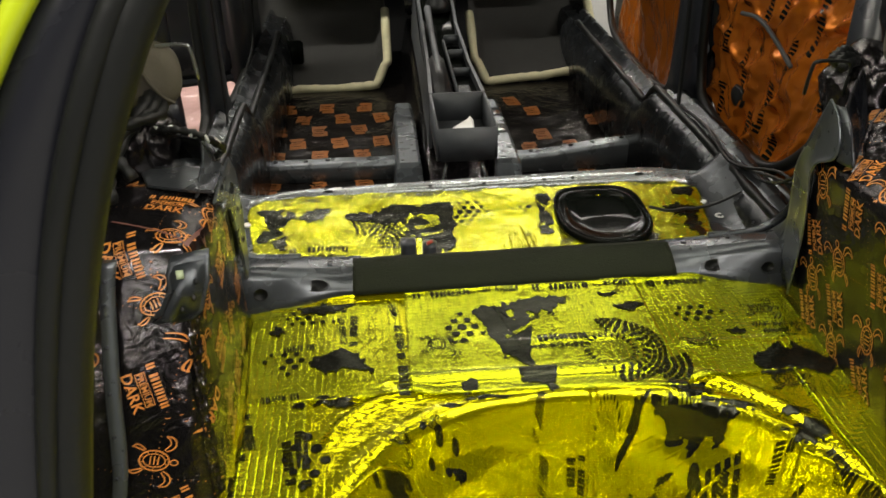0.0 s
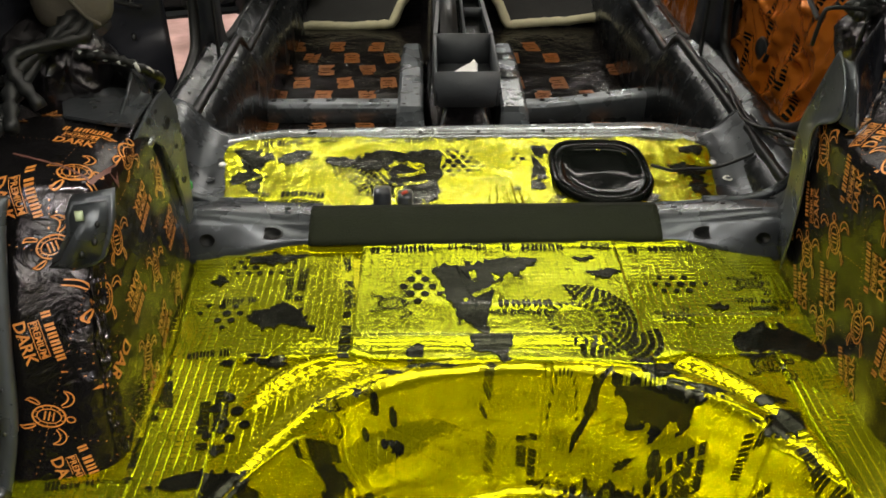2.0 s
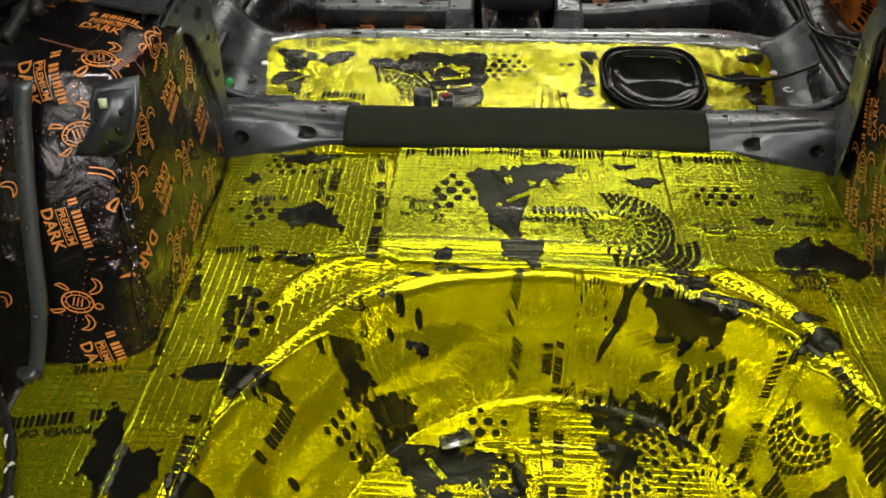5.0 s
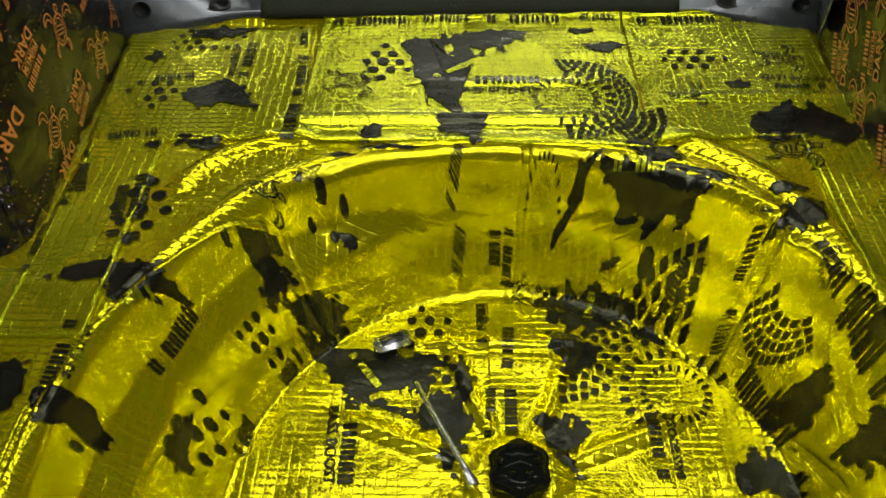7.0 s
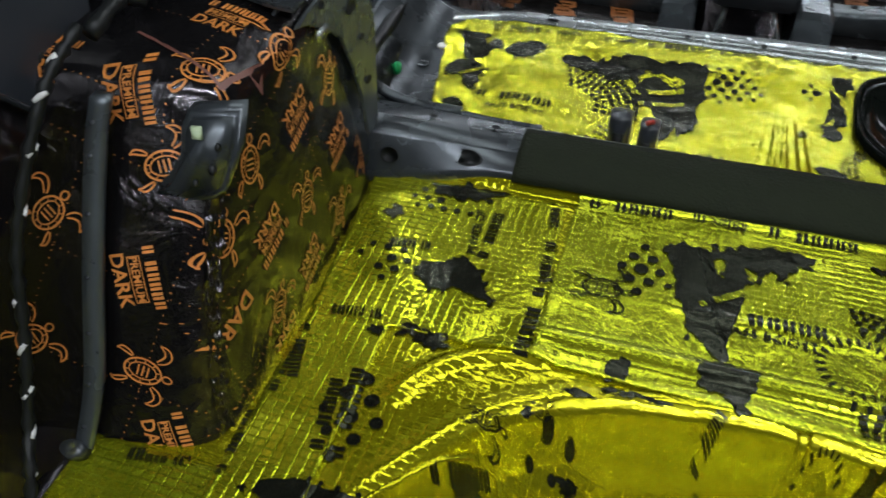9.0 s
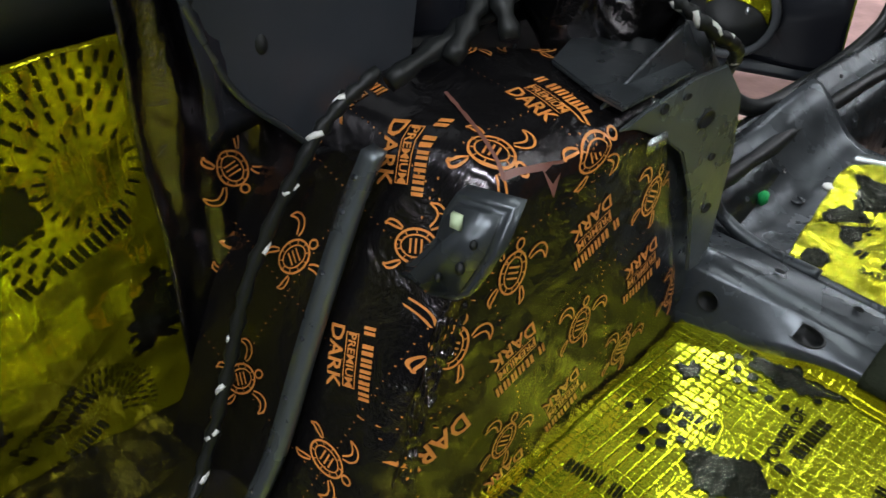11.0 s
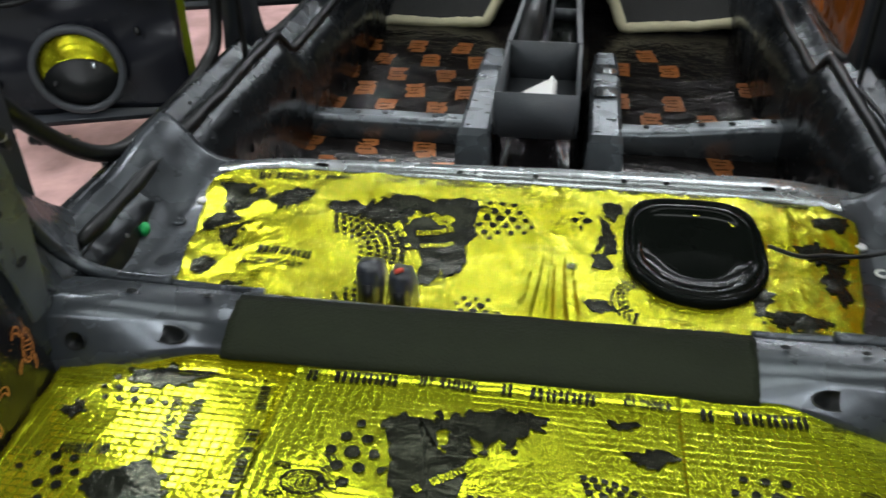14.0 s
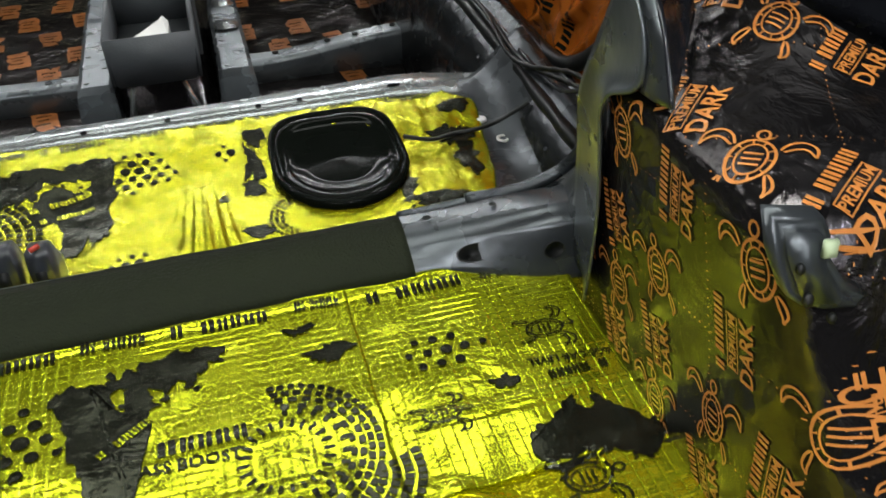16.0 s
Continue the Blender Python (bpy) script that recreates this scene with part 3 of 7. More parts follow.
def mat_sheet(x0, x1, y0, y1, lift, seed, skew=0.0, mat=FOIL_YELLOW, fall=0.0):
    """One cut sheet of matting, with a hand-cut edge, lying on the floor."""
    def at(u, v):
        x = x0 + (x1 - x0) * u + skew * v + 0.0025 * noise.noise((seed, v * 9, u * 2))
        y = y0 + fall * u * (1 - v) + (y1 - y0) * v + 0.0025 * noise.noise((u * 9, seed, v * 2))
        curl = 0.0022 * max(ease(0.006, 0.0, u * (x1 - x0)), ease(0.006, 0.0, (1 - u) * (x1 - x0)), ease(0.006, 0.0, (1 - v) * (y1 - y0)))
        return Vector((x, y, floor_z(x, y) + lift + curl * (0.6 + noise.noise((x * 12, y * 12, seed)))))
    nx, ny = max(6, int((x1 - x0) / 0.005)), max(6, int((y1 - y0) / 0.005))
    return part("matting_sheet", sheet_bm(at, steps(0, 1, nx), steps(0, 1, ny), 0.005, (0, 0, -1)), mat, floor)


def well_sheet(a0, a1, r0, r1, lift, seed):
    """A sheet laid round the well."""
    def at(u, v):
        a, r = radians(a0 + (a1 - a0) * u) + 0.008 * noise.noise((seed, v * 4, 0)), r0 + (r1 - r0) * v + 0.004 * noise.noise((u * 7, seed, 3))
        x, y = RIM[0] + r * math.cos(a), RIM[1] + r * math.sin(a)
        return Vector((x, y, floor_z(x, y) + lift))
    return part("matting_sheet", sheet_bm(at, steps(0, 1, max(8, int(abs(a1 - a0) / 0.8))), steps(0, 1, int((r1 - r0) / 0.004)), 0.004, (0, 0, -1)), FOIL_WELL, floor)


mat_sheet(-0.486, -0.212, 1.348, 1.622, 0.0016, 1, -0.02, FOIL_GRID)
mat_sheet(-0.218, 0.236, 1.347, 1.660, 0.0030, 2, 0.0, FOIL_YELLOW, -0.026)
mat_sheet(0.230, 0.506, 1.340, 1.660, 0.0016, 3, 0.0, FOIL_YELLOW, 0.018)
mat_sheet(-0.482, -0.385, 1.02, 1.352, 0.0006, 4, 0.0, FOIL_GRID)
mat_sheet(0.425, 0.505, 0.98, 1.357, 0.0006, 5, 0.0, FOIL_GRID)
mat_sheet(-0.635, -0.474, 0.72, 1.112, 0.0012, 6)
mat_sheet(0.49, 0.64, 0.72, 1.13, 0.0006, 7)
well_sheet(85, 127, 0.385, 0.462, 0.0004, 8)
well_sheet(44, 84, 0.385, 0.462, 0.0010, 9)
well_sheet(-20, 42, 0.365, 0.44, 0.0004, 10)
well_sheet(129, 200, 0.36, 0.44, 0.0010, 11)
well_sheet(-88, 91, 0.09, 0.36, 0.0003, 12)
for s_ in (-1, 1):
    part("side_film", sheet_bm(lambda u, v: Vector((s_ * u, v, 0.004 + 0.006 * noise.noise((u * 20, v * 20, s_)))), steps(0.63, 0.86, 24), steps(0.45, 1.3, 60), 0.003, (0, 0, -1)), FOIL_DARK, floor, "crumpled black film edge")

FLOOR = BVHTree.FromPolygons(
    [v.co.copy() for o in (floor, *floor.children) for v in o.data.vertices],
    [tuple(i + off for i in p.vertices) for o, off in zip((floor, *floor.children), np.cumsum([0] + [len(o.data.vertices) for o in (floor, *floor.children)])[:-1].tolist()) for p in o.data.polygons])

X, Y, Z = Vector((1, 0, 0)), Vector((0, 1, 0)), Vector((0, 0, 1))
BRAND, BRAND_LEN = blocks("8  97777", 1.0)
BRAND_NAME, BRAND_NAME_LEN = blocks("73 53775", 1.0)


def on_floor(name, polys, x, y, turn=0.0, mat=None, lift=0.0017):
    return stamp(name, FLOOR, shift(polys, 0, 0, turn), (x, y, floor_z(x, y)), X, Y, mat or INK_BLACK, floor, lift, reach=0.25, longest=0.008)


def stretched(polys, length, natural, tall=1.0):
    """Blocks of height 1 drawn out to a length."""
    k = length / natural
    return [[(x * k, y * max(0.0125, min(k, 0.02)) * tall) for x, y in q] for q in centred(polys)]


def fitted(text, length):
    polys = letters(text, 0.013)
    k = length / (max(p[0] for q in polys for p in q) * 2)
    return [[(x * k, y * max(0.8, min(k, 1.1))) for x, y in q] for q in polys]


def brand_on(x, y, turn, length):
    on_floor("printed_brand", stretched(BRAND, length, BRAND_LEN), x, y, turn)


def light_brand_on(x, y, turn, length):
    on_floor("printed_brand", stretched(BRAND, length, BRAND_LEN, 0.75), x, y, turn, FOIL_YELLOW, 0.0026)


def name_on(x, y, turn, length):
    on_floor("printed_name", stretched(BRAND_NAME, length, BRAND_NAME_LEN, 1.2), x, y, turn)


def words_on(text, x, y, turn, length):
    on_floor("printed_line", fitted(text, length), x, y, turn)


def land_on(kind, x, y, w, h, turn):
    if abs(turn) in (70, 90):
        w, h = h, w
    on_floor("printed_land", land(kind, w, h, x * 40), x, y, turn)


def island_on(x, y, w, h, turn):
    on_floor("printed_island", blob(0, 0, w * 0.9, h * 0.85, x * 31 + y * 17, 0.75), x, y, turn)


def dots_on(x, y, w, h, turn, r):
    on_floor("printed_dot_cluster", dots(0, 0, w, h, r, int(abs(x * 1000))), x, y, turn)


def burst_on(x, y, r0, r1, rings, a0, a1, bold):
    on_floor("printed_burst", burst(0, 0, r0, r1, rings, a0, a1, 1.0, bold), x, y)


def emblem_on(x, y, w, h, turn):
    on_floor("printed_emblem", [[(px * w, py * max(h, w * 0.7)) for px, py in q] for q in emblem(1.0)], x, y, turn)


# edge lines of brand blocks along the sheets
brand_on(0.317, 1.638, 1, 0.120)
name_on(0.200, 1.644, -3, 0.053)
brand_on(0.087, 1.642, -1, 0.112)
name_on(-0.030, 1.644, -3, 0.071)
brand_on(-0.146, 1.639, 2, 0.113)
name_on(0.431, 1.637, -7, 0.063)
brand_on(-0.228, 1.401, -90, 0.115)
name_on(-0.230, 1.505, -85, 0.078)
brand_on(-0.242, 1.601, -80, 0.058)
name_on(-0.430, 1.355, -171, 0.063)
name_on(-0.409, 1.489, -174, 0.055)
name_on(-0.478, 1.252, 91, 0.069)
brand_on(-0.482, 1.150, 92, 0.085)
brand_on(-0.471, 1.281, -76, 0.082)
name_on(-0.546, 1.107, -169, 0.065)
brand_on(-0.567, 1.023, -169, 0.107)
words_on("POWER OF", -0.560, 1.004, -172, 0.082)
brand_on(-0.402, 0.995, -91, 0.091)
words_on("POWER OF", -0.387, 1.004, -97, 0.062)
words_on("POWER OF", -0.333, 1.536, 96, 0.087)
brand_on(-0.313, 1.535, 90, 0.093)
brand_on(0.038, 1.477, 1, 0.131)
words_on("BASS BOOST", 0.040, 1.454, -1, 0.107)
brand_on(0.453, 1.459, -179, 0.069)
words_on("AGE CAR LEVEL", 0.452, 1.478, 176, 0.097)
brand_on(-0.385, 1.218, 98, 0.119)
brand_on(-0.405, 1.209, 99, 0.095)
# words in the well
brand_on(-0.012, 1.315, 64, 0.032)
name_on(-0.008, 1.280, 75, 0.023)
brand_on(0.057, 1.281, -97, 0.025)
name_on(0.040, 1.285, -91, 0.015)
brand_on(0.261, 1.212, 43, 0.048)
words_on("BASS POWER", 0.278, 1.204, 41, 0.043)
brand_on(0.338, 1.197, -127, 0.037)
name_on(0.317, 1.155, -117, 0.023)
brand_on(0.352, 1.066, 109, 0.095)
brand_on(0.403, 1.121, 104, 0.084)
brand_on(0.423, 1.051, 99, 0.097)
brand_on(-0.135, 1.030, -89, 0.118)
words_on("BASS BOOST", -0.155, 1.024, -87, 0.105)
name_on(0.056, 1.168, 87, 0.067)
brand_on(0.057, 1.054, 90, 0.098)
brand_on(0.032, 1.070, 87, 0.071)
name_on(0.024, 1.210, 91, 0.072)
brand_on(0.224, 1.026, 92, 0.091)
words_on("BASS BOOST", 0.244, 1.022, 91, 0.080)
brand_on(-0.255, 1.204, 35, 0.068)
brand_on(-0.257, 1.029, 80, 0.042)
brand_on(-0.216, 1.126, -110, 0.037)
brand_on(-0.322, 1.071, 71, 0.083)
# lands and islands
land_on("north", -0.038, 1.497, 0.115, 0.200, 0)
land_on("asia", 0.027, 1.579, 0.134, 0.071, 4)
land_on("south", 0.004, 1.367, 0.072, 0.078, 30)
land_on("south", -0.329, 1.444, 0.118, 0.073, 70)
land_on("south_isle", 0.436, 1.380, 0.141, 0.104, 0)
land_on("africa", -0.372, 1.100, 0.135, 0.058, 6)
land_on("africa", -0.476, 0.981, 0.092, 0.141, 200)
land_on("asia", 0.246, 1.279, 0.167, 0.042, -18)
island_on(0.140, 1.299, 0.062, 0.011, 35)
land_on("asia", 0.390, 1.200, 0.073, 0.054, 20)
land_on("south", -0.235, 1.188, 0.046, 0.054, 10)
land_on("asia", -0.182, 1.183, 0.078, 0.044, 20)
land_on("north", -0.113, 1.117, 0.195, 0.112, 0)
land_on("africa", -0.021, 1.048, 0.069, 0.114, 0)
land_on("asia", 0.154, 1.223, 0.132, 0.073, -20)
land_on("south", 0.140, 1.155, 0.063, 0.080, 0)
land_on("north", 0.117, 1.023, 0.071, 0.088, 0)
land_on("south_isle", 0.339, 0.990, 0.071, 0.072, 0)
land_on("south", 0.381, 1.044, 0.046, 0.054, 20)
land_on("asia", 0.422, 0.964, 0.050, 0.063, 0)
island_on(-0.120, 1.355, 0.021, 0.035, 0)
island_on(-0.154, 1.313, 0.032, 0.010, 0)
island_on(-0.114, 1.324, 0.037, 0.015, 0)
island_on(-0.073, 1.323, 0.037, 0.005, 0)
island_on(-0.149, 1.255, 0.021, 0.014, 0)
island_on(-0.121, 1.356, 0.027, 0.036, 0)
island_on(-0.330, 1.342, 0.037, 0.022, 0)
island_on(-0.397, 1.336, 0.020, 0.017, 0)
island_on(-0.361, 1.347, 0.027, 0.016, 0)
island_on(0.146, 1.304, 0.011, 0.021, 0)
island_on(-0.384, 0.943, 0.053, 0.040, 0)
island_on(0.242, 1.318, 0.059, 0.038, 0)
island_on(0.188, 1.258, 0.031, 0.006, 0)
island_on(0.373, 1.464, 0.030, 0.019, 0)
island_on(0.202, 1.562, 0.051, 0.031, 0)
island_on(0.171, 1.606, 0.033, 0.015, 0)
island_on(0.136, 1.052, 0.013, 0.022, 0)
island_on(-0.306, 0.974, 0.018, 0.062, 0)
island_on(-0.057, 1.115, 0.025, 0.037, 0)
island_on(-0.002, 1.114, 0.022, 0.066, 0)
island_on(0.238, 1.195, 0.037, 0.029, 0)
island_on(0.385, 1.247, 0.039, 0.020, 0)
island_on(0.440, 1.054, 0.037, 0.030, 0)
island_on(-0.451, 1.546, 0.027, 0.027, 0)
island_on(-0.364, 1.613, 0.078, 0.050, 0)
# dots
dots_on(-0.380, 1.597, 0.111, 0.090, 0, 0.0075)
dots_on(-0.115, 1.521, 0.075, 0.116, 0, 0.0095)
dots_on(0.330, 1.525, 0.094, 0.066, 0, 0.0085)
dots_on(-0.376, 1.225, 0.070, 0.128, 0, 0.012)
dots_on(-0.427, 1.452, 0.076, 0.068, 0, 0.0085)
dots_on(-0.060, 1.195, 0.091, 0.084, 0, 0.0095)
dots_on(0.238, 1.236, 0.047, 0.044, 0, 0.014)
dots_on(-0.294, 1.004, 0.048, 0.088, 0, 0.0085)
dots_on(-0.181, 1.268, 0.126, 0.027, 0, 0.0105)
dots_on(-0.371, 0.946, 0.047, 0.050, 0, 0.0085)
dots_on(-0.250, 1.210, 0.058, 0.008, 0, 0.006)
dots_on(-0.248, 1.128, 0.050, 0.050, 0, 0.006)
dots_on(0.076, 1.326, 0.020, 0.010, 0, 0.0055)
dots_on(-0.022, 1.123, 0.070, 0.068, 0, 0.007)
# bursts
burst_on(0.135, 1.433, 0.034, 0.050, 1, 0, 360, 1.0)
burst_on(0.135, 1.433, 0.052, 0.065, 1, -100, 100, 1.2)
burst_on(0.135, 1.433, 0.061, 0.097, 4, -90, 100, 2.0)
burst_on(0.135, 1.433, 0.011, 0.030, 3, 0, 360, 0.5)
burst_on(0.258, 1.098, 0.032, 0.046, 1, 0, 360, 1.0)
burst_on(0.258, 1.098, 0.054, 0.071, 1, 20, 250, 1.4)
burst_on(0.258, 1.098, 0.077, 0.144, 5, 75, 190, 1.9)
burst_on(0.258, 1.098, 0.007, 0.030, 3, 0, 360, 0.5)
burst_on(0.100, 1.296, 0.019, 0.025, 1, 0, 180, 1.0)
burst_on(0.100, 1.296, 0.004, 0.016, 3, 0, 360, 0.5)
burst_on(0.093, 1.274, 0.008, 0.034, 3, 190, 330, 1.0)
burst_on(0.399, 1.145, 0.036, 0.065, 4, 170, 265, 1.8)
burst_on(0.408, 1.130, 0.010, 0.020, 2, 90, 260, 1.0)
burst_on(0.189, 1.389, 0.025, 0.075, 4, -70, 20, 2.2)
# emblems
emblem_on(0.442, 1.529, 0.067, 0.056, 0)
emblem_on(0.407, 1.329, 0.072, 0.071, 0)
emblem_on(-0.158, 1.478, 0.073, 0.067, 0)
emblem_on(0.294, 1.439, 0.063, 0.037, 0)
emblem_on(-0.242, 1.253, 0.046, 0.005, 0)
emblem_on(-0.190, 1.283, 0.030, 0.008, 0)
# yellow words inside lands
light_brand_on(0.227, 1.298, -11, 0.087)
light_brand_on(-0.016, 1.502, 36, 0.066)
light_brand_on(-0.125, 1.133, -53, 0.065)
light_brand_on(-0.351, 1.081, -133, 0.036)
light_brand_on(0.166, 1.234, 74, 0.032)
light_brand_on(-0.385, 0.999, -56, 0.021)

# ---- things in the wheel well ----
wz = floor_z(0.06, 0.98)
clamp = root("spare_wheel_clamp", (0.06, 0.98, wz), "black plastic spare wheel knob with a bare steel rod", "clamp")
kn = disc_bm((0.062, 0.978, wz - 0.002), 0.038, 0.038, [(0.0, 0.036), (0.5, 0.035), (0.85, 0.03), (0.98, 0.022), (1.0, 0.0)], n=30)
for vert in kn.verts:
    d = Vector((vert.co.x - 0.062, vert.co.y - 0.978, 0))
    if d.length > 0.015:
        vert.co -= d * 0.07 * (1 + math.cos(6 * math.atan2(d.y, d.x)))
knob = part("knob", kn, PLASTIC_BLACK, clamp)
for k in range(6):
    a = radians(60 * k)
    p = Vector((0.062 + 0.02 * math.cos(a), 0.978 + 0.02 * math.sin(a), wz + 0.033))
    part("ridge", box_bm((p.x - 0.005, p.y - 0.004, p.z - 0.004), (p.x + 0.005, p.y + 0.004, p.z + 0.004), 0.0015), PLASTIC_BLACK, knob)
part("rod", tube_bm([(-0.058, 1.095, wz + 0.015), (-0.03, 1.04, wz + 0.014), (0.0, 0.985, wz + 0.012), (0.012, 0.96, wz + 0.01)], lambda t: 0.0035 + 0.004 * ease(0.7, 1.0, t), 8), STEEL_BRIGHT, clamp)
under(clamp)
pl = box_bm((-0.024, -0.013, 0.0), (0.024, 0.013, 0.009), 0.003)
plate = part("steel_clip", pl, STEEL_BRIGHT)
plate.matrix_world = pose(-0.093, 1.172, floor_z(-0.093, 1.172) + 0.002, 0, 0, 22)
tagged(plate, "small bare steel clip lying in the wheel well", "clip")
part("slot", box_bm((-0.015, -0.007, 0.0085), (0.015, 0.007, 0.0098), 0.0005), STEEL, plate)


# ---- wheel arches ----
def arch(side):
    """The wheel-arch box: inner wall, slanted rear wall and top, in black film."""
    foot = [(0.56, 1.66), (0.512, 1.61), (0.500, 1.53), (0.497, 1.42), (0.495, 1.30), (0.490, 1.19), (0.512, 1.135), (0.58, 1.115), (0.70, 1.09), (0.76, 1.08)]
    mid = [(0.56, 1.60), (0.515, 1.568), (0.500, 1.53), (0.498, 1.43), (0.499, 1.34), (0.503, 1.245), (0.526, 1.20), (0.59, 1.185), (0.70, 1.17), (0.76, 1.165)]
    head = [(0.58, 1.535), (0.53, 1.522), (0.506, 1.495), (0.503, 1.42), (0.505, 1.36), (0.512, 1.315), (0.535, 1.295), (0.60, 1.28), (0.70, 1.27), (0.76, 1.265)]
    if side > 0:
        foot = [(x + 0.008, y) for x, y in foot]
        mid = [(x - 0.006, y - 0.004 * ease(1.48, 1.56, y) - 0.05 * ease(1.36, 1.25, y)) for x, y in mid]
        head = [(x - 0.026 * ease(0.60, 0.52, x), y + 0.012 * ease(1.40, 1.50, y) + 0.055 * ease(1.515, 1.54, y) - 0.045 * ease(1.40, 1.30, y)) for x, y in head]
    fp, mp, hp = [smooth_path([(*p, 0) for p in q], 6) for q in (foot, mid, head)]
    rows = []
    for k in range(len(fp)):
        col = []
        for t in steps(0, 1, 14):
            a = fp[k].lerp(mp[k], min(1, t * 2)) if t < 0.5 else mp[k].lerp(hp[k], t * 2 - 1)
            col.append(Vector((a.x, a.y, -0.012 + 0.327 * t)))
        c = Vector((0.70, 1.40, 0.0))
        for t, z in ((0.06, 0.326), (0.16, 0.333), (0.3, 0.337), (0.5, 0.340), (0.75, 0.343), (1.0, 0.345)):
            p = Vector((hp[k].x, hp[k].y, 0)).lerp(c, t)
            rise = 0.045 * ease(1.38, 1.54, p.y) * ease(0.51, 0.62, p.x) if side > 0 else 0.0
            col.append(Vector((p.x, p.y, z + rise)))
        rows.append(col)
    bm = bmesh.new()
    vs = [[bm.verts.new((side * (p.x + 0.0035 * noise.noise(p * 9 + Vector((side, 0, 0)))), p.y + 0.002 * noise.noise(p * 17), p.z + 0.003 * noise.noise(p * 11))) for p in r] for r in rows]
    for i in range(len(vs) - 1):
        for j in range(len(vs[0]) - 1):
            bm.faces.new((vs[i][j], vs[i + 1][j], vs[i + 1][j + 1], vs[i][j + 1]))
    ob = part("wheel_arch", bm, FOIL_DARK)
    tagged(ob, "boxy inner wheel arch wrapped in black film with orange prints", "wheel arch", "wheel arches")
    return ob


def dotted(a, b, gap=0.0085, r=0.0006):
    n = int(math.dist(a, b) / gap)
    return [ngon(a[0] + (b[0] - a[0]) * k / n, a[1] + (b[1] - a[1]) * k / n, r * 1.5, r, 5) for k in range(n + 1)]


